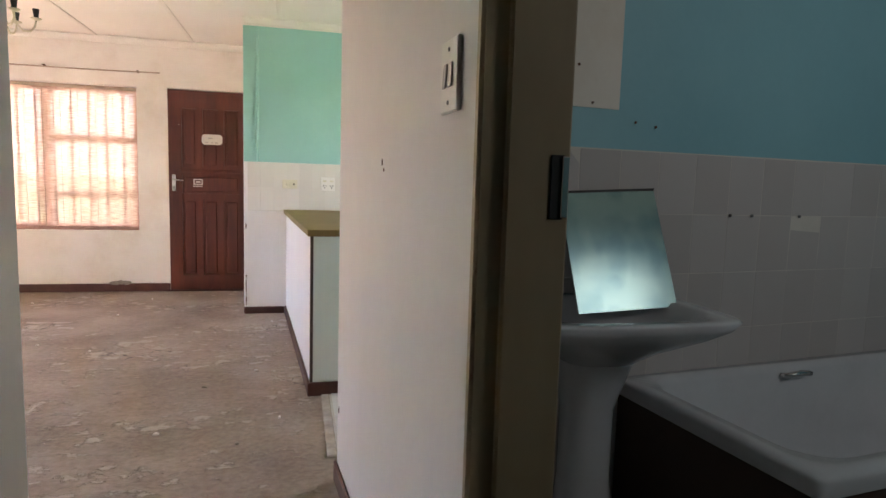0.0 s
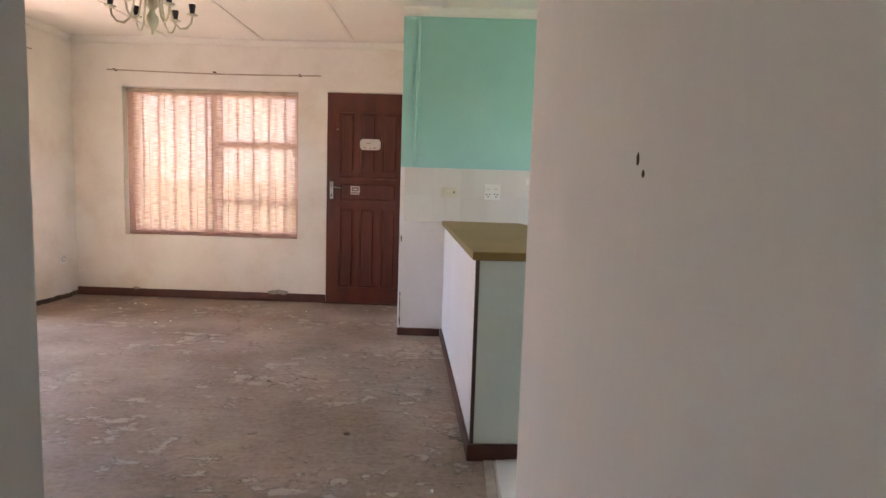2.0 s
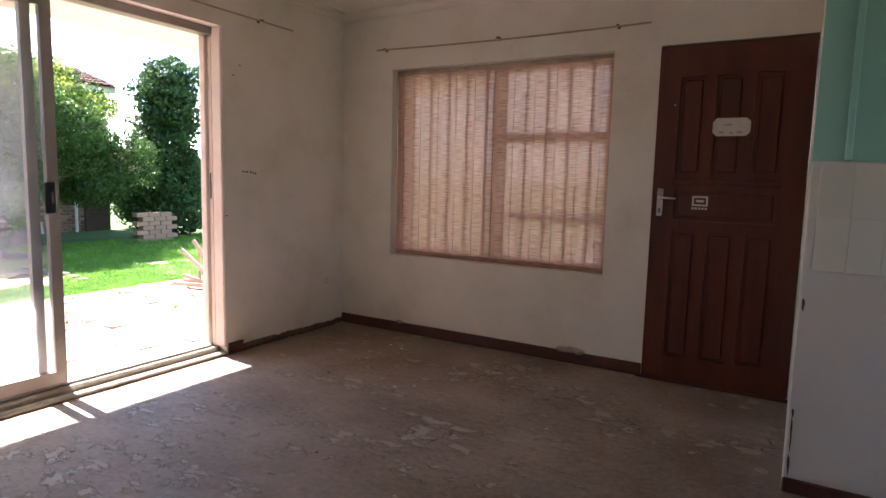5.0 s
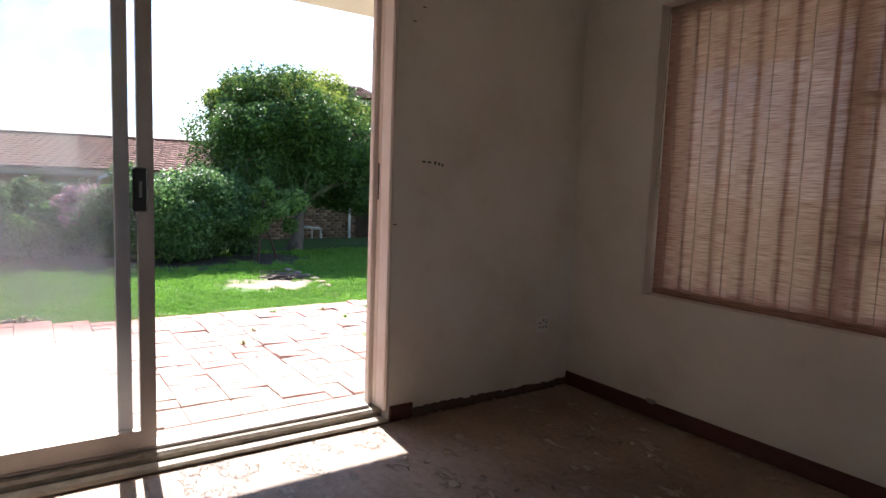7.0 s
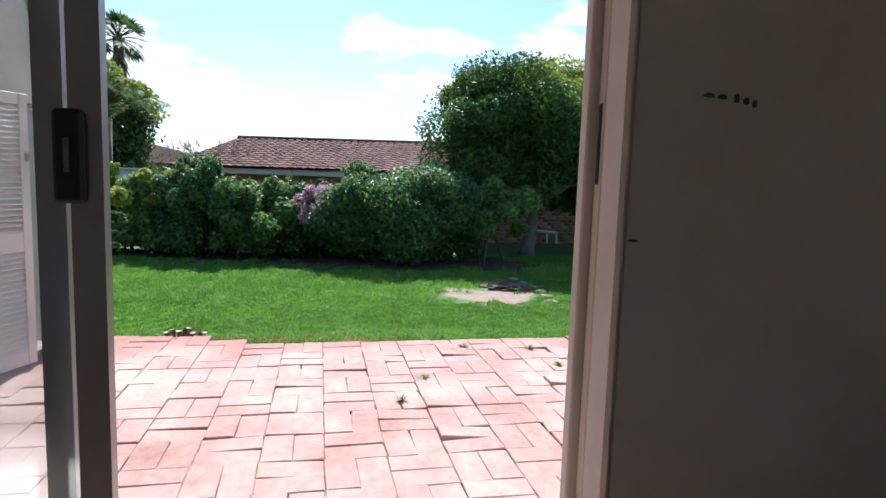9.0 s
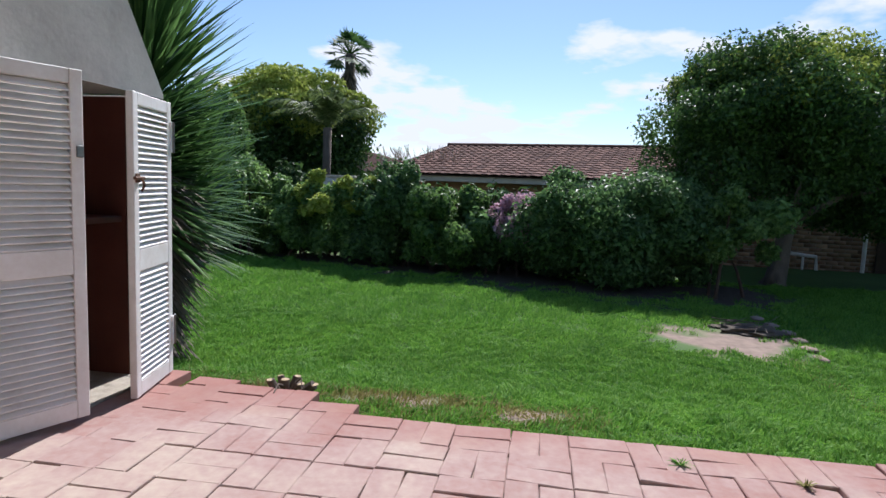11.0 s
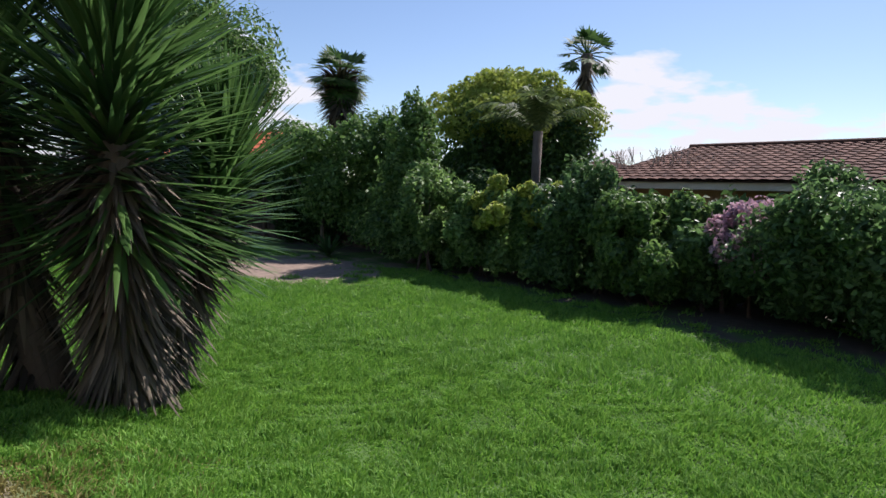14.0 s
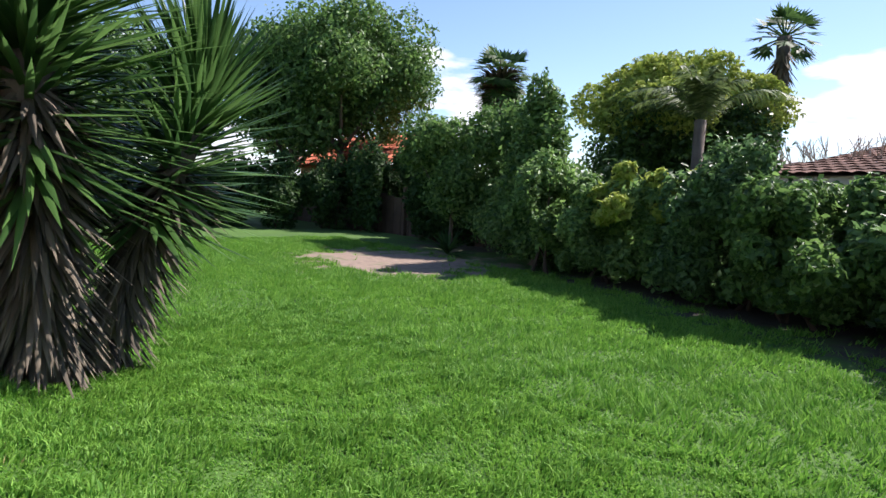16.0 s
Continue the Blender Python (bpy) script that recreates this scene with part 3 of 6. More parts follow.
structure("wall_east", slab((-2.1, YN), (-0.3, CEIL), [(3.3, 4.5, 1.1, 2.0)], 3.402, 3.52, "yzx"), M["hall"], "plain plastered wall with an opening added for the kitchen fill", "wall")
structure("wall_south", boxed((-0.20, -2.25, -0.3), (3.52, -2.102, CEIL)), M["hall"], "plain plastered wall closing the passage", "wall")

floor = structure("floor", slab((XO, 3.52), (-2.25, YO), [], -0.12, 0.0, "xyz"), M["floor"],
                  "bare grey-brown screed floor with pale scabs and pits", "floor")
structure("ceiling", boxed((XO, -2.25, CEIL), (3.52, YO, 2.56)), M["ceiling"], "cream painted board ceiling", "ceiling")
structure("roof_slab", boxed((-4.93, -2.6, 2.565), (3.9, 9.5, 2.70)), M["fascia"], "low roof over the rooms", "roof")
structure("eave", boxed((-4.93, -2.6, 2.36), (XO - 0.003, 9.5, 2.56)), M["ceiling"], "pale boarded eave over the paved patio", "eave")

# cover strips on the ceiling joints, and cornices
for i, x in enumerate((-2.22, -1.32, -0.45, 0.42)):
    structure(f"trim_ceiling_{i + 1}", boxed((x - 0.018, 1.51, CEIL - 0.009), (x + 0.018, 6.43 if x < 0.1 else 5.25, CEIL - 0.0005), 0.003), M["trim"], "cream cover strip on the ceiling boards", "trim")


def cornice(name, p, q, into):
    """A coved strip between wall and ceiling from p to q, bulging towards into."""
    bm = bmesh.new()
    prof = [(0.0, 0.0), (0.055, 0.0), (0.050, -0.016), (0.022, -0.040), (0.014, -0.055), (0.0, -0.058)]
    ends = [[bm.verts.new((e[0] + into[0] * (a + 0.001), e[1] + into[1] * (a + 0.001), CEIL - 0.001 + z)) for a, z in prof] for e in (p, q)]
    for i in range(len(prof)):
        j = (i + 1) % len(prof)
        bm.faces.new((ends[0][i], ends[0][j], ends[1][j], ends[1][i]))
    bm.faces.new(ends[0])
    bm.faces.new(ends[1][::-1])
    bmesh.ops.recalc_face_normals(bm, faces=bm.faces)
    structure(name, bm, M["trim"], "cream coved cornice", "cornice")


cornice("trim_cornice_north", (XW, YN), (0.115, YN), (0, -1))
cornice("trim_cornice_west", (XW, 1.5), (XW, YN - 0.06), (1, 0))
cornice("trim_cornice_kitchen", (0.12, 5.30), (3.40, 5.30), (0, -1))

# skirtings
def skirting(name, lo, hi, m=None, mat="skirting", label="dark red-brown painted skirting"):
    return structure(name, boxed(lo, hi, 0.006, m), M[mat], label, "skirting")


skirting("baseboard_north", (XW + 0.002, YN - 0.016, 0.001), (-0.704, YN - 0.001, 0.082))
skirting("baseboard_west_piece", (XW + 0.001, 5.29, 0.001), (XW + 0.016, 5.42, 0.078))
skirting("baseboard_kitchen", (0.118, 5.284, 0.001), (0.455, 5.299, 0.062))
skirting("baseboard_hall_east", (-0.014, 0.02, 0.001), (-0.001, 1.38, 0.085), HALL)
skirting("baseboard_hall_west", (-0.0745, -1.9, 0.001), (-0.060, 1.49, 0.085))
# where the skirting has broken off, crumbling mortar is left
def lump(name, pts, r, mat, label, category):
    """A row of rough lumps along points."""
    bm = bmesh.new()
    for p in pts:
        v = bmesh.ops.create_icosphere(bm, subdivisions=2, radius=1)["verts"]
        for q in v:
            d = 1 + 0.45 * noise.noise(q.co * 2.3 + Vector(p) * 9)
            q.co = Vector(p) + Vector((q.co.x * r[0], q.co.y * r[1], q.co.z * r[2])) * d
    return tagged(link_mesh(name, bm, M[mat], smooth=True), label, category)


rnd = random.Random(5)
o = lump("mortar_strip", [(XW + 0.008, 5.45 + i * 0.05, 0.018 + 0.010 * rnd.random()) for i in range(21)], (0.012, 0.045, 0.024), "soil", "crumbling dark mortar strip where skirting broke off the wall", "mortar")
o["kind"] = "structure"
lump("plaster_chunk", [(-1.17, YN - 0.012, 0.092), (-1.12, YN - 0.012, 0.088), (-1.22, YN - 0.012, 0.086)], (0.05, 0.012, 0.022), "mortar", "broken plaster chunk on the skirting under the window", "debris")
lump("plaster_crumb", [(-2.58, YN - 0.012, 0.086)], (0.035, 0.01, 0.014), "mortar", "small plaster crumb lying on the skirting", "debris")
for k in range(26):
    x, y = rnd.uniform(-2.9, 0.5), rnd.uniform(2.2, 6.2)
    lump("crumb", [(x, y, 0.004)], (rnd.uniform(0.006, 0.016), rnd.uniform(0.006, 0.014), 0.007), rnd.choice(["mortar", "plaster"]), "small loose crumb of plaster on the bare floor", "debris")["group"] = "crumbs on the floor"

# ---- window with burglar bars and reed blind ----
x0, x1, z0, z1 = WIN
window = thing("window_1", "white steel window with burglar bars behind a reed blind", "window", (0, 0, 0), kind="structure")
bm = slab((x0 + 0.001, x1 - 0.001), (z0 + 0.001, z1 - 0.001), [(x0 + 0.09, -1.875, z0 + 0.06, z1 - 0.06), (-1.80, x1 - 0.06, z0 + 0.06, 0.95), (-1.80, x1 - 0.06, 0.99, 1.49), (-1.80, x1 - 0.06, 1.55, z1 - 0.06)], 6.60, 6.64, "xzy")
part("window_frame", bm, M["whitepaint"], window)
part("window_sill", boxed((x0 + 0.001, 6.642, z0 + 0.001), (x1 - 0.001, 6.76, z0 + 0.03), 0.004), M["skirting"], window)
for a, b, c, d in ((x0 + 0.09, -1.875, z0 + 0.06, z1 - 0.06), (-1.80, x1 - 0.06, z0 + 0.06, 0.95), (-1.80, x1 - 0.06, 0.99, 1.49), (-1.80, x1 - 0.06, 1.55, z1 - 0.06)):
    g = part("pane", boxed((a, 6.618, c), (b, 6.622, d)), M["glass"], window)
    g.visible_shadow = False
for k in range(10):
    x = x0 + 0.16 + k * 0.155
    part("burglar_bar", tube(bmesh.new(), [(x, 6.561, z0 + 0.01), (x, 6.561, z1 - 0.01)], 0.009, 6), M["whitepaint"], window)
blind = thing("reed_blind", "natural woven reed roller blind lowered over the window", "blind", (0, 0, 0))
bm = bmesh.new()
nx, nz = 34, 40
grid = [[bm.verts.new((x0 + 0.012 + (x1 - x0 - 0.03) * i / nx, 6.545 + 0.004 * noise.noise(Vector((i * 0.4, j * 0.25, 3))) + 0.0025 * math.sin(i * 1.7), 0.625 + (2.005 - 0.625) * j / nz)) for j in range(nz + 1)] for i in range(nx + 1)]
for i in range(nx):
    for j in range(nz):
        bm.faces.new((grid[i][j], grid[i + 1][j], grid[i + 1][j + 1], grid[i][j + 1]))
part("reed_cloth", bm, M["reed"], blind)
part("head_rail", boxed((x0 + 0.006, 6.535, 2.003), (x1 - 0.006, 6.56, 2.035), 0.004), M["stick"], blind, "pale wooden head rail")
part("hem", boxed((x0 + 0.012, 6.538, 0.618), (x1 - 0.018, 6.552, 0.65), 0.005), M["reed"], blind)
for k in range(11):
    x = x0 + 0.07 + k * 0.155
    part("binding_cord", tube(bmesh.new(), [(x, 6.5395, 0.63), (x, 6.5395, 2.0)], 0.0016, 5), M["stick"], blind)
part("pull_cord", tube(bmesh.new(), [(x0 + 0.012, 6.53, 2.0), (x0 + 0.010, 6.53, 1.25)], 0.002, 5), M["stick"], blind)
part("cord_pull", lathe(bmesh.new(), [(0.004, 0), (0.009, 0.01), (0.007, 0.10), (0.003, 0.11)], 8, (x0 + 0.010, 6.53, 1.15)), M["cream"], blind, "cream cord pull")

# ---- curtain wires ----
def curtain_rail(p, q, inward, label):
    ob = thing("curtain_rail", label, "curtain rail", p)
    p, q, inward = Vector(p), Vector(q), Vector(inward)
    n = 12
    part("wire", tube(bmesh.new(), [(q - p) * i / n + Vector((0, 0, -0.012 * math.sin(math.pi * i / n))) for i in range(n + 1)], 0.006, 6), M["stick"], ob)
    for s in (0.03, 0.5, 0.90):
        c = (q - p) * s
        part("bracket", tube(bmesh.new(), [c + Vector((0, 0, 0.004)), c - inward * 0.03 + Vector((0, 0, 0.01)), c - inward * 0.0495], [0.008, 0.006, 0.012], 8), M["rust"], ob, "rusted bracket")
    return ob


curtain_rail((-2.80, 6.43, 2.185), (-0.76, 6.43, 2.178), (0, -1, 0), "thin sagging curtain rail over the blind window")
curtain_rail((-3.12, 3.1, 2.27), (-3.12, 5.86, 2.24), (1, 0, 0), "thin sagging curtain rail over the sliding door")

# ---- front door ----
stop = thing("door_frame", "dark timber frame behind the front door", "door frame", kind="structure")
for lo, hi in (((-0.6995, YN + 0.062, 0.001), (-0.62, YN + 0.13, 2.044)), ((0.03, YN + 0.062, 0.001), (0.1115, YN + 0.13, 2.044)), ((-0.619, YN + 0.062, 1.97), (0.029, YN + 0.13, 2.044)), ((-0.619, YN + 0.062, 0.001), (0.029, YN + 0.13, 0.03))):
    part("jamb", boxed(lo, hi, 0.002), M["mahogany"], stop)
door = thing("door_1", "closed mahogany panelled front door with chrome lever", "door", (-0.70, YN - 0.012, 0.004), kind="structure")
W, H, T = 0.805, 2.03, 0.04
leaf = part("door_leaf", slab((0, W), (0, H), [(0.125, 0.27, 1.27, 1.85), (0.325, 0.475, 1.27, 1.85), (0.53, 0.68, 1.27, 1.85), (0.125, 0.68, 1.00, 1.19),
       (0.125, 0.27, 0.16, 0.94), (0.325, 0.475, 0.16, 0.94), (0.53, 0.68, 0.16, 0.94)], 0, T, "xzy"), M["mahogany"], door)
for a, b, c, d in ((0.125, 0.27, 1.27, 1.85), (0.325, 0.475, 1.27, 1.85), (0.53, 0.68, 1.27, 1.85), (0.125, 0.68, 1.00, 1.19), (0.125, 0.27, 0.16, 0.94), (0.325, 0.475, 0.16, 0.94), (0.53, 0.68, 0.16, 0.94)):
    bm = bmesh.new()
    box(bm, (a, 0.018, c), (b, 0.03, d))
    box(bm, (a + 0.022, 0.008, c + 0.022), (b - 0.022, 0.0179, d - 0.022), 0.008)
    part("door_panel", bm, M["mahogany"], door)
part("weather_rail", boxed((0.11, -0.012, 1.215), (0.70, -0.0005, 1.245), 0.004), M["mahogany"], door)
part("threshold", boxed((-0.03, -0.03, -0.003), (0.82, -0.001, 0.012), 0.004), M["skirting"], door)
handle = part("lever_handle", boxed((0.030, -0.010, 1.02), (0.066, -0.0005, 1.19), 0.003), M["chrome"], door, "chrome lever handle on a back plate")
part("lever", tube(bmesh.new(), [(0.048, -0.010, 1.135), (0.048, -0.045, 1.135), (0.062, -0.052, 1.135), (0.15, -0.050, 1.130)], [0.009, 0.009, 0.009, 0.007], 8), M["chrome"], handle)
part("keyhole", boxed((0.044, -0.0115, 1.045), (0.052, -0.0101, 1.07), 0.0005), M["black"], handle)
sign = tagged(new("door_plate"), "white enamel plate with clipped corners screwed to the door", "sign")
sign.location = (-0.285, YN - 0.0125, 1.555)
sign.scale = (0.86, 1, 0.86)
bm = bmesh.new()
f = bm.faces.new([bm.verts.new((x, 0, z)) for x, z in ((-0.115, -0.035), (-0.09, -0.06), (0.09, -0.06), (0.115, -0.035), (0.115, 0.035), (0.09, 0.06), (-0.09, 0.06), (-0.115, 0.035))])
r = bmesh.ops.extrude_face_region(bm, geom=[f])
bmesh.ops.translate(bm, verts=[v for v in r["geom"] if isinstance(v, bmesh.types.BMVert)], vec=(0, -0.006, 0))
bmesh.ops.recalc_face_normals(bm, faces=bm.faces)
part("plate", bm, M["grout"], sign)
for i, (x, z, w) in enumerate(((-0.02, 0.015, 0.05), (-0.06, -0.035, 0.03), (0.0, -0.038, 0.02), (0.05, -0.036, 0.035))):
    part("mark", boxed((x - w / 2, -0.0075, z - 0.006), (x + w / 2, -0.0062, z + 0.006)), M["alu"], sign)
logo = tagged(new("door_sticker"), "small white outlined sticker on the door rail", "sticker")
logo.location = (-0.425, YN + 0.0055 - 0.0105, 1.12)
logo.scale = (0.8, 1, 0.8)
bm = slab((-0.055, 0.055), (-0.032, 0.042), [(-0.042, 0.042, -0.019, 0.029)], -0.001, 0.0, "xzy")
part("outline", bm, M["plastic"], logo)
part("emblem", boxed((-0.028, -0.001, -0.004), (0.028, 0, 0.014)), M["plastic"], logo)
for k in range(5):
    part("letter_bar", boxed((-0.056 + k * 0.023, -0.001, -0.058), (-0.041 + k * 0.023, 0, -0.042)), M["plastic"], logo)
tagged(link_mesh("mark_on_door", tube(bmesh.new(), [(-0.60, YN - 0.013, 1.69), (-0.60, YN - 0.0165, 1.69)], 0.005, 8), M["plastic"]), "tiny white door viewer", "door viewer")

# ---- sliding door ----
ya, yb, _, zt = SLIDE
slider = thing("door_2", "aluminium sliding glass door standing half open", "sliding door", (0, 0, 0), kind="structure")
part("sill", boxed((-3.345, ya + 0.002, 0.001), (-3.215, yb - 0.002, 0.052), 0.012), M["mortar"], slider, "rough cemented sill")
part("threshold", boxed((-3.2145, ya + 0.002, 0.0015), (-3.150, yb - 0.002, 0.022), 0.008), M["mortar"], slider, "worn cement threshold")
part("track", boxed((-3.335, ya + 0.012, 0.053), (-3.255, yb - 0.052, 0.066), 0.003), M["alu"], slider)
part("head", boxed((-3.335, ya + 0.002, zt - 0.05), (-3.245, yb - 0.002, zt - 0.001), 0.003), M["alu"], slider)
for lo, hi in (((-3.334, yb - 0.040, 0.053), (-3.297, yb - 0.003, zt - 0.051)), ((-3.296, yb - 0.018, 0.053), (-3.262, yb - 0.003, zt - 0.051)), ((-3.335, ya + 0.012, 0.067), (-3.25, ya + 0.05, zt - 0.051))):
    part("jamb", boxed(lo, hi, 0.004), M["reveal"] if hi[1] > yb - 0.01 else M["whitepaint"], slider)
for name, y0, y1, x, w in (("fixed_leaf", ya + 0.052, 4.222, -3.318, 0.05), ("sliding_leaf", 3.36, 4.300, -3.276, 0.055)):
    d = 0.017
    lf = part(name, slab((y0, y1), (0.068, zt - 0.052), [(y0 + w, y1 - w, 0.068 + 0.07, zt - 0.115)], x - d, x + d, "yzx"), M["alu"], slider)
    g = part("pane", boxed((x - 0.003, y0 + w - 0.008, 0.13), (x + 0.003, y1 - w + 0.008, zt - 0.108)), M["glass"], lf)
    g.visible_shadow = False
grip = part("door_grip", boxed((-3.258, 4.226, 0.985), (-3.234, 4.276, 1.150), 0.006), M["black"], slider, "black plastic door grip")
part("latch", boxed((-3.2335, 4.246, 1.04), (-3.226, 4.256, 1.10), 0.002), M["steel"], grip)
part("lock_keep", boxed((-3.285, yb - 0.0205, 1.05), (-3.272, yb - 0.0185, 1.22), 0.0005), M["black"], slider)
structure("trim_reveal", boxed((-3.261, yb - 0.020, 0.053), (XW + 0.004, yb - 0.0005, zt - 0.002), 0.008), M["reveal"], "chipped cream plaster reveal of the sliding door", "reveal")
structure("trim_reveal_outer", boxed((-3.394, yb - 0.007, 0.035), (-3.335, yb - 0.0005, zt - 0.002), 0.008), M["reveal"], "cream plaster outer reveal of the sliding door", "reveal")
structure("step", boxed((-3.50, ya - 0.1, -0.25), (-3.3455, 5.6, 0.034), 0.01), M["mortar"], "cement strip between sill and paving", "step")

# flecks of green paint and small scars on the walls
def fleck(name, centre, size, normal, mat, label):
    """A thin chip on a wall: an uneven flake 1.5 mm thick."""
    n = Vector(normal)
    u = Vector((0, 0, 1)).cross(n).normalized()
    bm = bmesh.new()
    ring = [Vector(centre) + u * size[0] / 2 * math.cos(a) * (0.75 + 0.5 * noise.noise(Vector((a, centre[2] * 7, centre[1])))) + Vector((0, 0, size[1] / 2 * math.sin(a))) * (0.75 + 0.5 * noise.noise(Vector((a * 2, centre[1] * 5, 1)))) for a in [k * math.tau / 9 for k in range(9)]]
    lo, hi = [bm.verts.new(p + n * 0.0004) for p in ring], [bm.verts.new(p + n * 0.002) for p in ring]
    bm.faces.new(hi)
    for k in range(9):
        bm.faces.new((lo[k], lo[(k + 1) % 9], hi[(k + 1) % 9], hi[k]))
    bmesh.ops.recalc_face_normals(bm, faces=bm.faces)
    return tagged(link_mesh(name, bm, M[mat]), label, "wall mark", group="marks on the walls")


M["greenpaint"] = surf("green_paint_smear", (0.03, 0.10, 0.06), (0.08, 0.18, 0.11), 30, 90, 0.7, 0.2)
for y, z, w, h in ((5.445, 1.234, 0.035, 0.012), (5.475, 1.233, 0.03, 0.013), (5.508, 1.232, 0.018, 0.022), (5.53, 1.228, 0.02, 0.018), (5.55, 1.224, 0.015, 0.02)):
    fleck("paint_smear", (XW, y, z), (w, h), (1, 0, 0), "greenpaint", "smear of dark green paint on the plaster")
for y, z in ((5.30, 0.94), (5.37, 1.86), (5.42, 1.93)):
    fleck("wall_scar", (XW, y, z), (0.03, 0.008), (1, 0, 0), "rust", "small dark scar in the plaster")
n_hall = HALL.to_3x3() @ Vector((-1, 0, 0))
for u, z, w, h in ((0.683, 1.226, 0.010, 0.022), (0.662, 1.205, 0.010, 0.013), (0.30, 1.60, 0.010, 0.010), (1.34, 0.30, 0.02, 0.03)):
    fleck("wall_scar", HALL @ Vector((0, u, z)), (w, h), n_hall, "rust", "dark hole where a fixing was torn from the wall")
for z, w, h in ((0.77, 0.016, 0.07), (0.33, 0.012, 0.05), (0.25, 0.010, 0.20), (0.12, 0.012, 0.12)):
    fleck("wall_crack", (0.135, 5.30, z), (w, h), (0, -1, 0), "rust", "dark chip and crack along the wall corner")

# ---- switches and sockets ----
def plate_thing(name, centre, normal, w, h, label, kind, mat="plastic"):
    """A wall plate facing normal, with its details by kind."""
    n = Vector(normal).normalized()
    u = Vector((0, 0, 1)).cross(n)
    m = Matrix((u.to_4d(), n.to_4d(), (0, 0, 1, 0), (0, 0, 0, 1))).transposed()
    m.col[0][3] = m.col[1][3] = m.col[2][3] = 0
    m.translation = Vector(centre)
    ob = tagged(new(name), label, "socket" if "socket" in name else "switch")
    ob.matrix_world = m
    part("plate", boxed((-w / 2, 0.0005, -h / 2), (w / 2, 0.010, h / 2), 0.003), M[mat], ob)
    if kind == "two_rockers":
        for s in (-0.014, 0.014):
            r = part("rocker", boxed((s - 0.009, 0.0102, -0.022), (s + 0.009, 0.014, 0.022), 0.002, Matrix.Rotation(radians(4), 4, "X")), M["alu"], ob)
        for z in (0.046, -0.046):
            part("screw", lathe(bmesh.new(), [(0.004, 0), (0.004, 0.0015), (0.002, 0.002)], 8), M["steel"], ob).matrix_local = pose(0, 0.0101, z, -90, 0, 0)
    if kind == "socket":
        for x, z in ((-0.024, -0.012), (0.0, -0.012), (0.024, -0.012), (-0.024, 0.012), (0.024, 0.012)):
            part("hole", lathe(bmesh.new(), [(0.0052, 0), (0.0052, 0.001)], 8), M["black"], ob).matrix_local = pose(x, 0.0101, z, -90, 0, 0)
        part("rocker", boxed((-0.008, 0.0102, 0.018), (0.008, 0.014, 0.036), 0.002), M["alu"], ob)
    if kind == "double_socket":
        for x in (-0.03, 0.03):
            for dx, z in ((-0.011, -0.016), (0.011, -0.016), (0.0, -0.034)):
                part("hole", lathe(bmesh.new(), [(0.0052, 0), (0.0052, 0.001)], 8), M["black"], ob).matrix_local = pose(x + dx, 0.0101, z, -90, 0, 0)
            part("rocker", boxed((x - 0.014, 0.0102, 0.018), (x + 0.014, 0.014, 0.032), 0.002), M["cream"], ob)
    if kind == "isolator":
        part("knob", boxed((-0.03, 0.0102, -0.014), (0.032, 0.026, 0.016), 0.006), M["cream"], ob)
        part("switch_tip", boxed((0.028, 0.0262, -0.006), (0.04, 0.030, 0.008), 0.001), M["black"], ob)
    if kind == "single":
        part("rocker", boxed((-0.009, 0.0102, -0.018), (0.009, 0.014, 0.018), 0.002), M["plastic"], ob)
    return ob


plate_thing("light_switch", HALL @ Vector((0, 0.135, 1.362)), n_hall, 0.088, 0.128, "white double light switch on the passage wall", "two_rockers")
plate_thing("wall_socket", (XW, 6.26, 0.375), (1, 0, 0), 0.085, 0.085, "white wall socket low on the living room wall", "socket")
plate_thing("wall_socket", (0.826, 5.289, 1.145), (0, -1, 0), 0.12, 0.12, "white double kitchen wall socket among the tiles", "double_socket")
plate_thing("wall_socket", (1.10, 5.289, 1.235), (0, -1, 0), 0.032, 0.05, "small white blank fitting on the kitchen tiles", "blank")
plate_thing("isolator_switch", (0.50, 5.289, 1.135), (0, -1, 0), 0.125, 0.075, "yellowed cooker isolator switch on the tiles", "isolator", "cream")
plate_thing("light_switch", (1.28, 5.289, 1.332), (0, -1, 0), 0.10, 0.10, "white kitchen light switch over the tile edge", "single")
db = thing("fuse_board", "white fuse board set into the mint wall", "fuse board", (1.80, 5.2995, 1.44))
part("panel", boxed((-0.07, -0.012, 0), (0.36, -0.0005, 0.36), 0.004), M["plastic"], db)
part("window", boxed((-0.03, -0.020, 0.155), (0.26, -0.0125, 0.215), 0.003), M["black"], db, "dark breaker window")
for k in range(7):
    part("breaker", boxed((-0.02 + k * 0.036, -0.028, 0.165), (0.006 + k * 0.036, -0.0205, 0.205), 0.002), M["alu"], db)

# ---- kitchen ----
structure("trim_mint", boxed((0.245, 5.294, 1.318), (3.398, 5.2992, CEIL - 0.06)), M["mint"], "mint green paint coat above the tiles", "paint")
structure("trim_mint_edge", boxed((0.119, 5.296, 1.318), (0.2205, 5.2993, CEIL - 0.06)), M["mint"], "mint green paint coat beside the conduit", "paint")
structure("trim_conduit", boxed((0.221, 5.280, 1.318), (0.2445, 5.2993, CEIL - 0.06), 0.005), M["mint"], "mint painted conduit on the kitchen wall", "conduit")
tiles = structure("tile_backing", boxed((0.150, 5.2915, 0.90), (2.40, 5.2995, 1.316)), M["grout"], "cream wall tiles over the worktop", "tiles")
TW, TH = 0.1075, 0.2045
tile_mesh = None
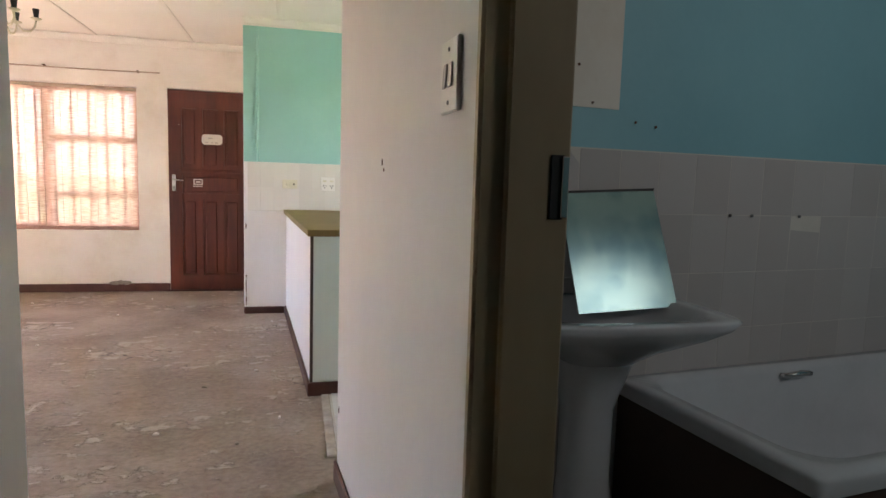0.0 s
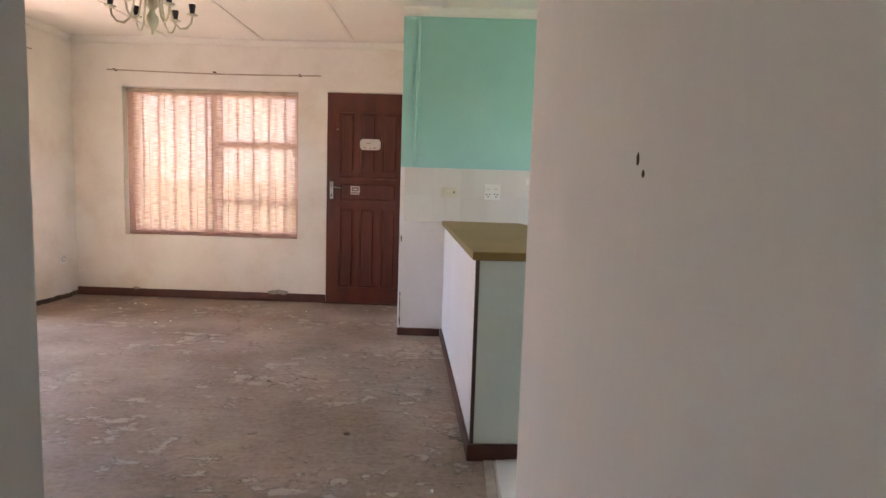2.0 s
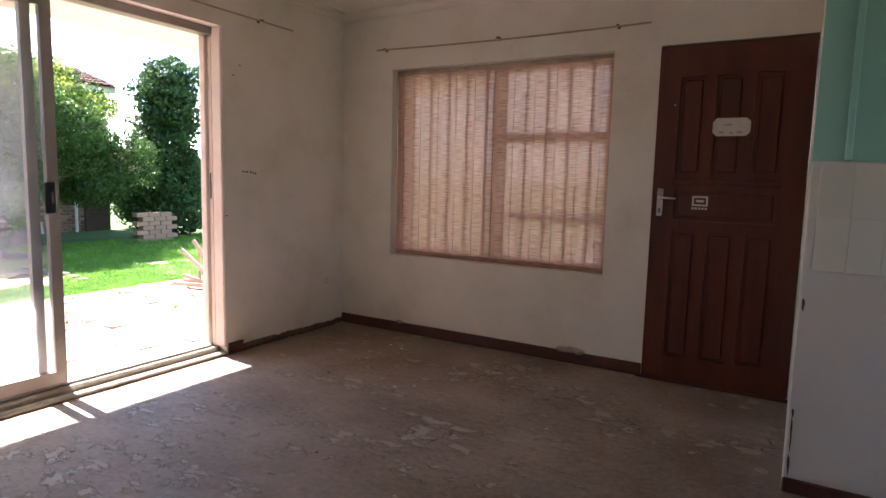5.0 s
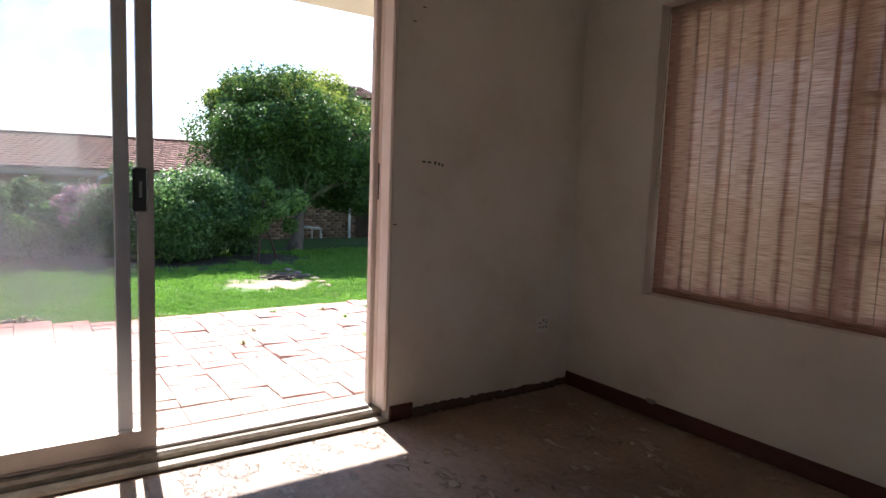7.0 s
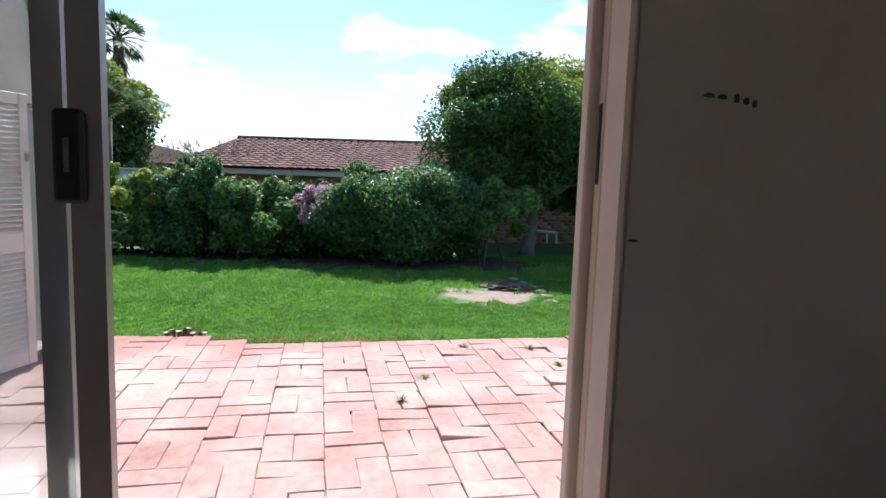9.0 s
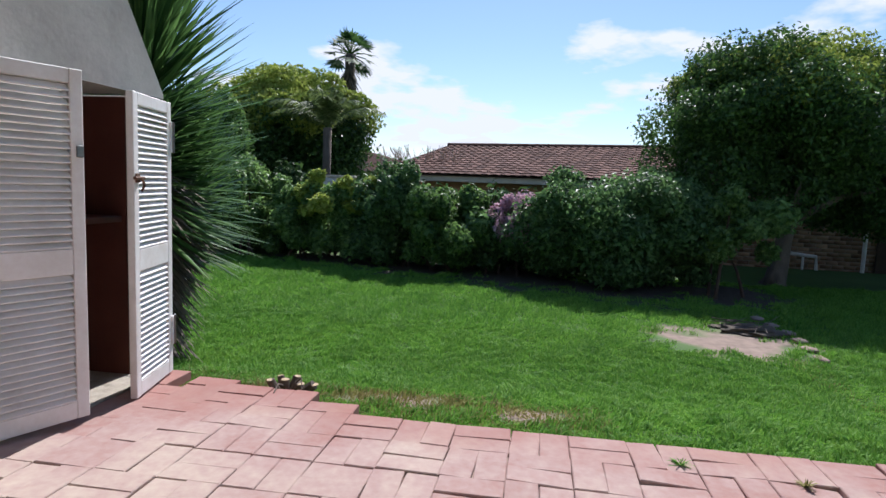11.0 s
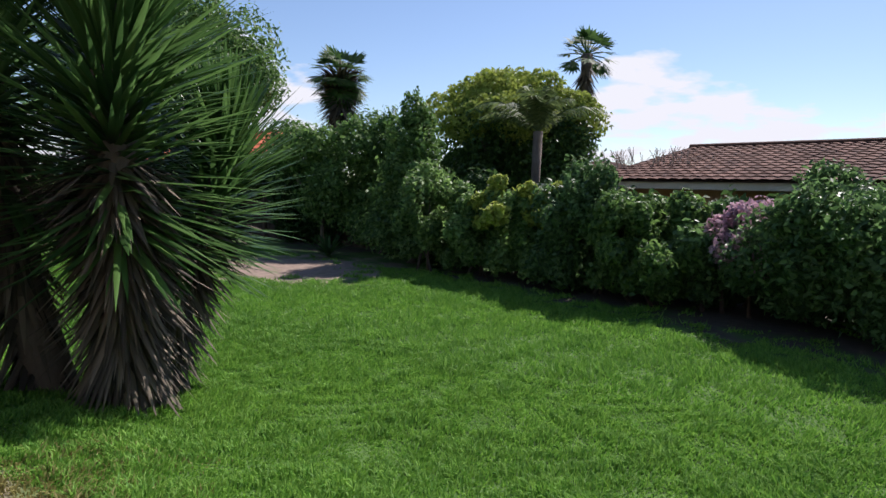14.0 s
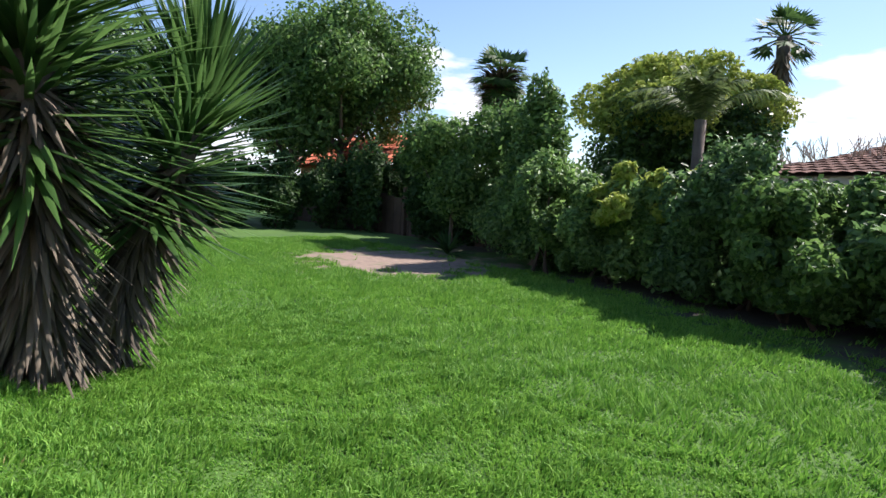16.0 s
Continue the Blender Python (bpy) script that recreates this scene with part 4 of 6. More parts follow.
for r in range(2):
    for c in range(20):
        if tile_mesh is None:
            ob = part("tile", boxed((0.001, -0.006, 0.001), (TW - 0.0003, 0, TH - 0.0003), 0.0014), M["tile"], tiles)
            tile_mesh = ob.data
        else:
            ob = new("tile", tile_mesh)
            ob.parent = tiles
        ob.location = (0.151 + c * TW, 5.2950, 0.903 + r * TH)
        ob.rotation_euler = (rnd.gauss(0, 0.004), 0, rnd.gauss(0, 0.006))

CTR = pose(0.640, 3.15, 0, 0, 0, 4.55)
unit = thing("kitchen_unit", "white melamine kitchen peninsula with a pale green end panel", "cabinet")
unit.matrix_world = CTR
part("side_panel", boxed((0.0, 0.004, 0.075), (0.018, 2.14, 0.877), 0.0015), M["melamine"], unit)
part("end_panel", boxed((0.014, -0.014, 0.075), (0.80, 0.003, 0.877), 0.0015), M["melamine_green"], unit, "pale green end panel")
part("edge_strip", boxed((-0.002, -0.0155, 0.075), (0.0135, 0.0035, 0.877), 0.001), M["edge"], unit, "dark worn edge strip")
part("plinth", boxed((-0.014, -0.030, 0.001), (0.80, -0.0145, 0.074), 0.003), M["skirting"], unit, "red-brown plinth")
part("plinth", boxed((-0.014, -0.014, 0.001), (-0.0005, 2.13, 0.070), 0.003), M["skirting"], unit, "red-brown plinth")
part("carcass", boxed((0.0185, 0.0035, 0.076), (0.56, 2.13, 0.864)), M["melamine"], unit)
bm = bmesh.new()
f = bm.faces.new([bm.verts.new((x, y, 0.878)) for x, y in ((-0.02, -0.045), (1.20, -0.045), (1.20, 0.42), (0.72, 0.46), (0.585, 2.05), (0.585, 2.145), (-0.02, 2.145))])
r = bmesh.ops.extrude_face_region(bm, geom=[f])
bmesh.ops.translate(bm, verts=[v for v in r["geom"] if isinstance(v, bmesh.types.BMVert)], vec=(0, 0, 0.036))
bmesh.ops.recalc_face_normals(bm, faces=bm.faces)
bmesh.ops.bevel(bm, geom=[e for e in bm.edges if abs(e.verts[0].co.z - e.verts[1].co.z) < 1e-6], offset=0.005, segments=2, profile=0.5, affect="EDGES")
top = tagged(link_mesh("worktop", bm, M["counter"]), "olive-brown laminate worktop on the peninsula", "worktop")
top.matrix_world = CTR
pipe = thing("hose", "black gas hose with a white pipe along the kitchen wall", "hose", (1.24, 5.262, 0.80))
part("hose_run", tube(bmesh.new(), [(0.20, 0, 0.0), (0.5, 0.0, -0.008), (0.8, 0, -0.010), (1.4, 0, -0.012)], 0.010, 8), M["black"], pipe)
part("white_pipe", tube(bmesh.new(), [(0.0, 0, 0.075), (0.12, 0, 0.04), (0.20, 0, 0.002)], 0.009, 8), M["plastic"], pipe, "white plastic pipe")
part("white_pipe", tube(bmesh.new(), [(0.0, 0, 0.078), (0.7, 0, 0.07), (1.4, 0, 0.066)], 0.008, 8), M["plastic"], pipe, "white plastic pipe")
part("coupling", tube(bmesh.new(), [(0.205, 0, 0.0), (0.25, 0, 0.0)], 0.016, 10), M["steel"], pipe, "steel coupling")
part("clip", boxed((0.58, -0.012, -0.12), (0.70, 0.034, -0.09), 0.004), M["steel"], pipe)
kfloor = structure("floor_kitchen", boxed((0.745, 2.14, 0.0005), (3.38, 5.28, 0.006)), M["grout"], "white tiled kitchen floor", "floor")
tm = None
for i in range(8):
    for j in range(9):
        if tm is None:
            ob = part("floor_tile", boxed((0.003, 0.003, 0), (0.325, 0.325, 0.006), 0.002), M["floortile"], kfloor)
            tm = ob.data
        else:
            ob = new("floor_tile", tm)
            ob.parent = kfloor
        ob.location = (0.752 + i * 0.328, 2.145 + j * 0.328, 0.0062)
structure("trim_floor", boxed((0.700, 2.36, 0.0005), (0.744, 3.12, 0.012), 0.003), M["mortar"], "worn mortar edge of the kitchen tiles", "floor edge")

# ---- chandelier ----
ch = thing("chandelier", "cream painted chandelier with bare dark lamp holders", "chandelier", (-1.17, 4.05, 0))
ch.scale = (0.8, 0.8, 1)
part("stem", lathe(bmesh.new(), [(0.05, 2.499), (0.052, 2.47), (0.015, 2.455), (0.012, 2.36), (0.022, 2.33), (0.030, 2.25), (0.020, 2.17), (0.038, 2.14), (0.040, 2.12), (0.020, 2.10)][::-1], 14), M["cream"], ch, smooth=True)
part("finial", lathe(bmesh.new(), [(0.002, 1.965), (0.008, 1.972), (0.008, 1.99), (0.03, 2.01), (0.043, 2.04), (0.040, 2.065), (0.02, 2.085), (0.018, 2.0995)], 16), M["cream"], ch, smooth=True)
for k in range(6):
    a = k * math.tau / 6 + 0.35
    c, s = math.cos(a), math.sin(a)
    at = lambda r, z: (r * c, r * s, z)
    arm = part("arm", tube(bmesh.new(), [at(0.035, 2.12), at(0.06, 2.19), at(0.085, 2.215), at(0.105, 2.19), at(0.115, 2.12), at(0.135, 2.05), at(0.175, 2.015), at(0.22, 2.02), at(0.25, 2.05), at(0.258, 2.09)], 0.0065, 7), M["cream"], ch, smooth=True)
    part("cup", lathe(bmesh.new(), [(0.008, 2.085), (0.036, 2.094), (0.038, 2.10), (0.012, 2.102)], 12, at(0.258, 0)), M["cream"], arm, smooth=True)
    part("lamp_holder", lathe(bmesh.new(), [(0.016, 2.1025), (0.017, 2.115), (0.024, 2.15), (0.023, 2.154), (0.012, 2.155)], 10, at(0.258, 0)), M["black"], arm, "dark lamp holder")

# ---- bathroom ----
# the bathroom lies askew to the passage by a few degrees
BATH = Matrix.Translation((1.6, 1.6, 0)) @ Matrix.Rotation(radians(7.5), 4, "Z") @ Matrix.Translation((-1.6, -1.6, 0))
bpy.data.objects["wall_bath_north"].matrix_world = BATH
frame1 = thing("door_frame", "brown painted steel door frame with a strike plate", "door frame", (0, 0, 0), kind="structure")
part("jamb_face", boxed((0.846, 0.762, 0.001), (0.994, 0.789, 2.056), 0.006), M["jamb"], frame1)
part("jamb_stop", boxed((0.888, 0.745, 0.001), (0.994, 0.7615, 2.04), 0.004), M["jamb"], frame1)
part("jamb_far", boxed((0.846, -0.109, 0.001), (0.994, -0.07, 2.056), 0.006), M["jamb"], frame1)
part("frame_head", boxed((0.846, -0.069, 2.012), (0.994, 0.7445, 2.056), 0.006), M["jamb"], frame1)
sp = part("strike_plate", boxed((0.960, 0.7415, 1.122), (0.983, 0.7448, 1.222), 0.001), M["black"], frame1, "dark strike plate recess")
part("lip", boxed((0.977, 0.737, 1.124), (0.989, 0.7412, 1.220), 0.0015), M["chrome"], sp, "bright steel lip")
bt = structure("tile_backing_bath", boxed((0.95, 1.6115, 0.0), (3.395, 1.6192, 1.298)), M["grout"], "white bathroom wall tiles below blue paint", "tiles")
bt.matrix_world = BATH
tm = None
for r in range(6):
    for c in range(16):
        if tm is None:
            ob = part("tile", boxed((0.0006, -0.005, 0.0006), (0.1514, 0, 0.1994), 0.0012), M["bathtile"], bt)
            tm = ob.data
        else:
            ob = new("tile", tm)
            ob.parent = bt
        ob.location = (0.962 + c * 0.152, 1.6158, 0.095 + r * 0.2)
        ob.rotation_euler = (rnd.gauss(0, 0.002), 0, rnd.gauss(0, 0.002))
structure("trim_plaster_patch", boxed((0.952, 1.6165, 1.42), (1.555, 1.6198, 2.44)), M["plaster"], "unpainted plaster patch where a cabinet hung", "plaster patch").matrix_world = BATH
for x, z in ((1.40, 1.545), (1.455, 1.435), (1.62, 1.385), (1.70, 1.375)):
    fleck("screw_hole", (x, 1.6162, z), (0.012, 0.012), (0, -1, 0), "rust", "dark screw hole in the bathroom wall").matrix_world = BATH
for x in (2.03, 2.13, 2.36):
    tagged(link_mesh("tile_hook", lathe(bmesh.new(), [(0.006, 0), (0.006, 0.004), (0.003, 0.006)], 8), M["steel"]), "tiny steel fixing on the tile joint", "fixing", group="fixings on the tiles").matrix_world = BATH @ pose(x, 1.605, 1.094, 90, 0, 0)

bath = thing("bathtub", "white built-in bathtub with a brown side panel", "bathtub", (1.69, 0.885, 0), 7)
L, Wd, Hh = 1.70, 0.745, 0.555
bm = bmesh.new()
def ring(x0, y0, x1, y1, z, r, n=5):
    out = []
    for cx, cy, a0 in ((x1 - r, y1 - r, 0), (x0 + r, y1 - r, 90), (x0 + r, y0 + r, 180), (x1 - r, y0 + r, 270)):
        for k in range(n + 1):
            a = radians(a0 + 90 * k / n)
            out.append(bm.verts.new((cx + r * math.cos(a), cy + r * math.sin(a), z)))
    return out
rings = [ring(0, 0, L, Wd, Hh - 0.05, 0.02), ring(-0.004, -0.004, L, Wd, Hh - 0.012, 0.025), ring(0.004, 0.004, L - 0.004, Wd - 0.002, Hh, 0.03), ring(0.06, 0.06, L - 0.08, Wd - 0.055, Hh + 0.002, 0.12),
         ring(0.075, 0.075, L - 0.10, Wd - 0.07, Hh - 0.02, 0.12), ring(0.13, 0.11, L - 0.16, Wd - 0.10, 0.30, 0.12), ring(0.20, 0.15, L - 0.25, Wd - 0.14, 0.17, 0.12), ring(0.30, 0.22, L - 0.35, Wd - 0.22, 0.15, 0.1)]
for r, s in zip(rings, rings[1:]):
    for k in range(len(r)):
        bm.faces.new((r[k], r[(k + 1) % len(r)], s[(k + 1) % len(r)], s[k]))
bm.faces.new(rings[-1])
part("tub", bm, M["enamel"], bath, smooth=True)
bp = part("bath_panel", boxed((0.012, 0.012, 0.001), (0.035, Wd - 0.005, Hh - 0.051), 0.003), M["brownpanel"], bath, "brown end panel")
part("bath_panel", boxed((0.0355, 0.012, 0.001), (L - 0.01, 0.035, Hh - 0.051), 0.003), M["brownpanel"], bath, "brown side panel")
part("grab_handle", tube(bmesh.new(), [(0.66, Wd - 0.078, Hh - 0.03), (0.67, Wd - 0.105, Hh - 0.022), (0.72, Wd - 0.112, Hh - 0.015), (0.77, Wd - 0.105, Hh - 0.022), (0.78, Wd - 0.078, Hh - 0.03)], 0.010, 8), M["chrome"], bath, "chrome grab handle", True)

basin = thing("washbasin", "white ceramic pedestal washbasin", "washbasin", (1.415, 1.385, 0.012))
bm = bmesh.new()
def oval(rx, ry, z, dy=0.0, sq=2.6, n=36):
    out = []
    for k in range(n):
        a = k * math.tau / n
        c, s = math.cos(a), math.sin(a)
        y = ry * math.copysign(abs(s) ** (2 / sq), s) + dy
        out.append(bm.verts.new((rx * math.copysign(abs(c) ** (2 / sq), c), min(y, 0.215), z)))
    return out
rings = [oval(0.10, 0.09, 0.66, 0.05), oval(0.17, 0.15, 0.72, 0.02), oval(0.25, 0.22, 0.775, 0, 4), oval(0.285, 0.245, 0.805, 0, 6), oval(0.295, 0.255, 0.828, 0, 7), oval(0.288, 0.248, 0.834, 0, 7), oval(0.235, 0.175, 0.830, -0.025, 4), oval(0.21, 0.15, 0.79, -0.03, 3), oval(0.13, 0.10, 0.72, -0.02), oval(0.03, 0.03, 0.70, -0.02)]
for r, s in zip(rings, rings[1:]):
    for k in range(len(r)):
        bm.faces.new((r[k], r[(k + 1) % len(r)], s[(k + 1) % len(r)], s[k]))
bm.faces.new(rings[-1])
part("bowl", bm, M["enamel"], basin, smooth=True)
bm = bmesh.new()
rings = [oval(0.115, 0.10, 0.001, 0.06), oval(0.105, 0.09, 0.06, 0.06), oval(0.075, 0.07, 0.30, 0.07), oval(0.075, 0.07, 0.52, 0.07), oval(0.11, 0.10, 0.66, 0.05), oval(0.14, 0.12, 0.70, 0.04)]
for r, s in zip(rings, rings[1:]):
    for k in range(len(r)):
        bm.faces.new((r[k], r[(k + 1) % len(r)], s[(k + 1) % len(r)], s[k]))
bm.faces.new(rings[0][::-1])
bm.faces.new(rings[-1])
part("pedestal", bm, M["enamel"], basin, smooth=True)
mm = bpy.data.materials.new("old_mirror")
mm.use_nodes = True
mb = mm.node_tree.nodes["Principled BSDF"]
mb.inputs["Metallic"].default_value, mb.inputs["Roughness"].default_value = 1.0, 0.2
mn, mx = mm.node_tree.nodes.new("ShaderNodeTexNoise"), mm.node_tree.nodes.new("ShaderNodeValToRGB")
mn.inputs["Scale"].default_value, mn.inputs["Detail"].default_value = 3.0, 3
mx.color_ramp.elements[0].position, mx.color_ramp.elements[1].position = 0.36, 0.58
mx.color_ramp.elements[0].color, mx.color_ramp.elements[1].color = (0.14, 0.24, 0.26, 1), (0.23, 0.34, 0.335, 1)
mm.node_tree.links.new(mn.outputs["Fac"], mx.inputs[0])
mm.node_tree.links.new(mx.outputs[0], mb.inputs["Base Color"])
mir = tagged(new("wall_mirror"), "frameless mirror leaning on the washbasin against the tiles", "mirror")
mir.matrix_world = pose(1.512, 1.41, 0.825, -22, -3, 0)
part("glass", boxed((-0.158, 0, 0.0), (0.158, 0.004, 0.365)), mm, mir)
part("backing", boxed((-0.158, 0.0042, 0.0), (0.158, 0.008, 0.365)), M["edge"], mir)
part("top_edge", boxed((-0.16, -0.002, 0.3655), (0.16, 0.009, 0.373), 0.001), M["black"], mir)
bw = thing("window_2", "small frosted bathroom window", "window", kind="structure")
part("window_frame", slab((2.051, 2.849), (1.601, 2.259), [(2.09, 2.81, 1.64, 2.22)], -0.35, -0.32, "xzy"), M["whitepaint"], bw)
g = part("pane", boxed((2.088, -0.337, 1.638), (2.812, -0.333, 2.222)), M["glass"], bw)
g.visible_shadow = False
# unseen window added round the kitchen fill lamp
kw = thing("window_3", "white window added in the east wall for the kitchen fill", "window", kind="structure")
part("window_frame", slab((3.301, 4.499), (1.101, 1.999), [(3.35, 3.88, 1.15, 1.95), (3.92, 4.45, 1.15, 1.95)], 3.41, 3.44, "yzx"), M["whitepaint"], kw)


# ---- garden: ground ----
PAVE_Z = 0.035
def pave_edge(y):
    """Where the paving ends and the lawn begins."""
    return np.interp(y, (3.1, 3.3, 3.83, 4.25, 4.7, 5.5, 7.0), (-6.24, -6.20, -6.02, -5.91, -5.86, -5.80, -5.80))


def ground_z(x, y):
    """The lawn lies level with the paving and falls away from it to the hedge."""
    t = min(max((-5.7 - x) / 2.4, 0), 1)
    z = -0.05 - 0.40 * t * t * (3 - 2 * t)
    return z + (0.025 * noise.noise(Vector((x * 0.5, y * 0.5, 0))) if x < -6.2 else 0)


bm = bmesh.new()
xs = [-900, -300, -120, -60, -40, -30, -24, -20] + [-18 + 0.4 * i for i in range(37)] + [-3.25]
ys = [-900, -300, -120, -60, -30, -20, -14] + [-11 + 0.5 * i for i in range(55)] + [18, 22, 30, 60, 120, 300, 900]
grid = [[bm.verts.new((x, y, ground_z(x, y) if x > -30 else -0.6)) for y in ys] for x in xs]
for i in range(len(xs) - 1):
    for j in range(len(ys) - 1):
        bm.faces.new((grid[i][j], grid[i + 1][j], grid[i + 1][j + 1], grid[i][j + 1]))
# the ground goes on round the house
a = [bm.verts.new(p) for p in ((900, -900, -0.3), (900, 900, -0.3), (-3.25, 900, -0.3), (-3.25, -900, -0.3))]
bm.faces.new(a)
bmesh.ops.recalc_face_normals(bm, faces=bm.faces)
for f in bm.faces:
    f.smooth = True
    if f.normal.z < 0:
        f.normal_flip()
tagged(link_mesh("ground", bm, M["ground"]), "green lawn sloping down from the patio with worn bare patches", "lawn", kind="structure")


# ---- garden: leaves ----
def leaves(name, blobs, count, size, material, parent=None, label="", seed=1, shell=0.55, droop=0.0, aspect=0.45, rough=0.25, fold=0.2):
    """Many small folded leaves in and round ellipsoid clumps; blobs: (centre, radii, weight)."""
    rng = np.random.default_rng(seed)
    w = np.array([b[2] for b in blobs], float)
    pick = rng.choice(len(blobs), count, p=w / w.sum())
    c, r = np.array([b[0] for b in blobs], float)[pick], np.array([b[1] for b in blobs], float)[pick]
    d = rng.normal(size=(count, 3))
    d /= np.linalg.norm(d, axis=1, keepdims=True)
    lobes = 1 + rough * (np.sin(d[:, 0] * 7 + pick) * np.sin(d[:, 1] * 6 + 2 * pick) + 0.6 * np.sin(d[:, 2] * 11 + d[:, 0] * 9 + pick))
    rad = (shell + (1 - shell) * rng.random(count) ** 0.6) * lobes
    p = c + d * r * rad[:, None]
    n = d * 0.8 + rng.normal(size=(count, 3)) * 0.75
    n[:, 2] += 0.35
    n /= np.linalg.norm(n, axis=1, keepdims=True)
    u = np.cross(n, rng.normal(size=(count, 3)))
    u[:, 2] -= droop
    u /= np.linalg.norm(u, axis=1, keepdims=True)
    v = np.cross(n, u)
    s = size * (0.6 + 0.8 * rng.random((count, 1)))
    tip, tail = p + u * s, p - u * s * 0.7
    l, q = p + v * s * aspect + n * s * fold, p - v * s * aspect + n * s * fold
    verts = np.stack([tail, q, tip, l], 1).reshape(-1, 3)
    i = np.arange(count)[:, None] * 4
    faces = np.concatenate([i + [0, 1, 2], i + [0, 2, 3]], 0)
    return from_arrays(name, verts, faces, material, parent, label)


def clump(centre, radii, n, seed, spread=0.75, low=-0.3, k=0.36):
    """Sub-clumps that fill an ellipsoid unevenly."""
    rng = random.Random(seed)
    out = []
    while len(out) < n:
        d = Vector((rng.uniform(-1, 1), rng.uniform(-1, 1), rng.uniform(low * 1.0, 1)))
        if 0.25 < d.length < 1:
            f = k * rng.uniform(0.7, 1.25)
            out.append(([centre[i] + d[i] * radii[i] * spread for i in range(3)], [radii[i] * f for i in range(3)], f))
    return out


def limbs(bm, base, top, r0, n, seed, reach):
    """A trunk that forks into limbs."""
    rng = random.Random(seed)
    base, top = Vector(base), Vector(top)
    mids = [base.lerp(top, t) + Vector((rng.uniform(-1, 1), rng.uniform(-1, 1), 0)) * 0.06 * (t > 0) for t in (0, 0.12, 0.35, 0.7, 1)]
    tube(bm, mids, [r0 * 1.5, r0 * 1.08, r0 * 0.92, r0 * 0.8, r0 * 0.62], 10)
    for k in range(n):
        a = k * math.tau / n + rng.uniform(-0.3, 0.3)
        st = mids[3].lerp(mids[4], rng.random())
        e = Vector((math.cos(a) * reach[0], math.sin(a) * reach[1], reach[2] * rng.uniform(0.6, 1.1)))
        tube(bm, [st, st + e * 0.4 + Vector((0, 0, 0.1)), st + e * 0.75, st + e], [r0 * 0.5, r0 * 0.36, r0 * 0.22, r0 * 0.08], 6)
    return bm


def tree(name, label, at, trunk_top, r0, blobs, count, size, mat, seed, reach, lime=None, shell=0.55, aspect=0.45, rough=0.22):
    ob = thing(name, label, "tree", at)
    part("trunk", limbs(bmesh.new(), (0, 0, -0.06), trunk_top, r0, 6 if reach[0] > 0.5 else 0, seed, reach), M["bark"], ob, "grey-brown trunk", True)
    rel = [([c[i] - at[i] for i in range(3)], r, w) for c, r, w in blobs]
    leaves("crown", rel, count, size, M[mat], ob, seed=seed, shell=shell, aspect=aspect, rough=rough)
    if lime:
        leaves("young_growth", [([c[i] - at[i] for i in range(3)], r, w) for c, r, w in lime[0]], lime[1], size, M["leaf_lime"], ob, "lime green young growth", seed + 50, 0.8, rough=rough)
    return ob


def shrub(name, label, at, blobs, count, size, mat, seed, extra=(), stems=3, category="shrub"):
    """Leaf clumps on a few dark stems."""
    ob = thing(name, label, category, at)
    rng = random.Random(seed)
    for k in range(stems):
        bm = bmesh.new()
        c = blobs[k % len(blobs)][0]
        e = Vector((c[0] - at[0], c[1] - at[1], c[2] - at[2]))
        b = Vector((rng.uniform(-0.2, 0.2), rng.uniform(-0.3, 0.3), -0.06))
        tube(bm, [b, b.lerp(e, 0.4) + Vector((0, 0, 0.1)), e], [0.03, 0.02, 0.008], 6)
        part("stem", bm, M["fence"], ob)
    leaves("foliage", [([c[i] - at[i] for i in range(3)], r, w) for c, r, w in blobs], count, size, M[mat], ob, seed=seed)
    for nm, bl, cnt, sz, mt, lb in extra:
        leaves(nm, [([c[i] - at[i] for i in range(3)], r, w) for c, r, w in bl], cnt, sz, M[mt], ob, lb, seed + 9, 0.7)
    return ob


G = -0.45
# the round tree over the brick house
crown = clump((-14.4, 8.9, 2.1), (2.0, 2.4, 1.72), 70, 11, 0.86, -0.7, 0.24) + clump((-14.4, 10.6, 1.35), (1.7, 1.5, 1.25), 20, 13, 0.76, -0.8, 0.33) + clump((-14.3, 8.35, 2.35), (1.8, 1.5, 1.4), 24, 14, 0.84, -0.4, 0.24)
tree("round_tree", "dense round-crowned tree with dark glossy leaves on the lawn", (-14.3, 9.0, G), (0.1, 0.15, 1.2), 0.16, crown, 115000, 0.042, "leaf_tree", 11, (1.3, 1.5, 1.2),
     (clump((-14.5, 9.15, 2.3), (1.9, 2.2, 1.3), 26, 12, 0.9, 0.25, 0.2), 26000))
# big round bush, its paler neighbour and the hedge
shrub("round_bush", "large rounded dark green bush at the lawn edge", (-12.9, 6.15, G), clump((-12.9, 6.15, 0.40), (1.1, 1.7, 1.12), 58, 21, 0.9, -0.6, 0.23), 50000, 0.045, "leaf_bush", 21)
shrub("pale_bush", "lighter green open bush beside the bare soil", (-12.5, 7.75, G), clump((-12.5, 7.85, 0.50), (0.6, 0.72, 0.72), 18, 22, 0.85, -0.5, 0.26), 9000, 0.05, "leaf_pale", 22)
shrub("flowering_bush", "bush with pale pink blossom in the hedge", (-13.5, 4.45, G), clump((-13.4, 4.45, 0.2), (0.6, 0.75, 0.75), 20, 23, 0.86, -0.6, 0.28), 10000, 0.055, "leaf_bush", 23,
      [("blossom", clump((-13.15, 4.55, 0.42), (0.5, 0.5, 0.55), 14, 24, 0.85, -0.6, 0.3), 3400, 0.042, "petal", "pale pink blossom")])
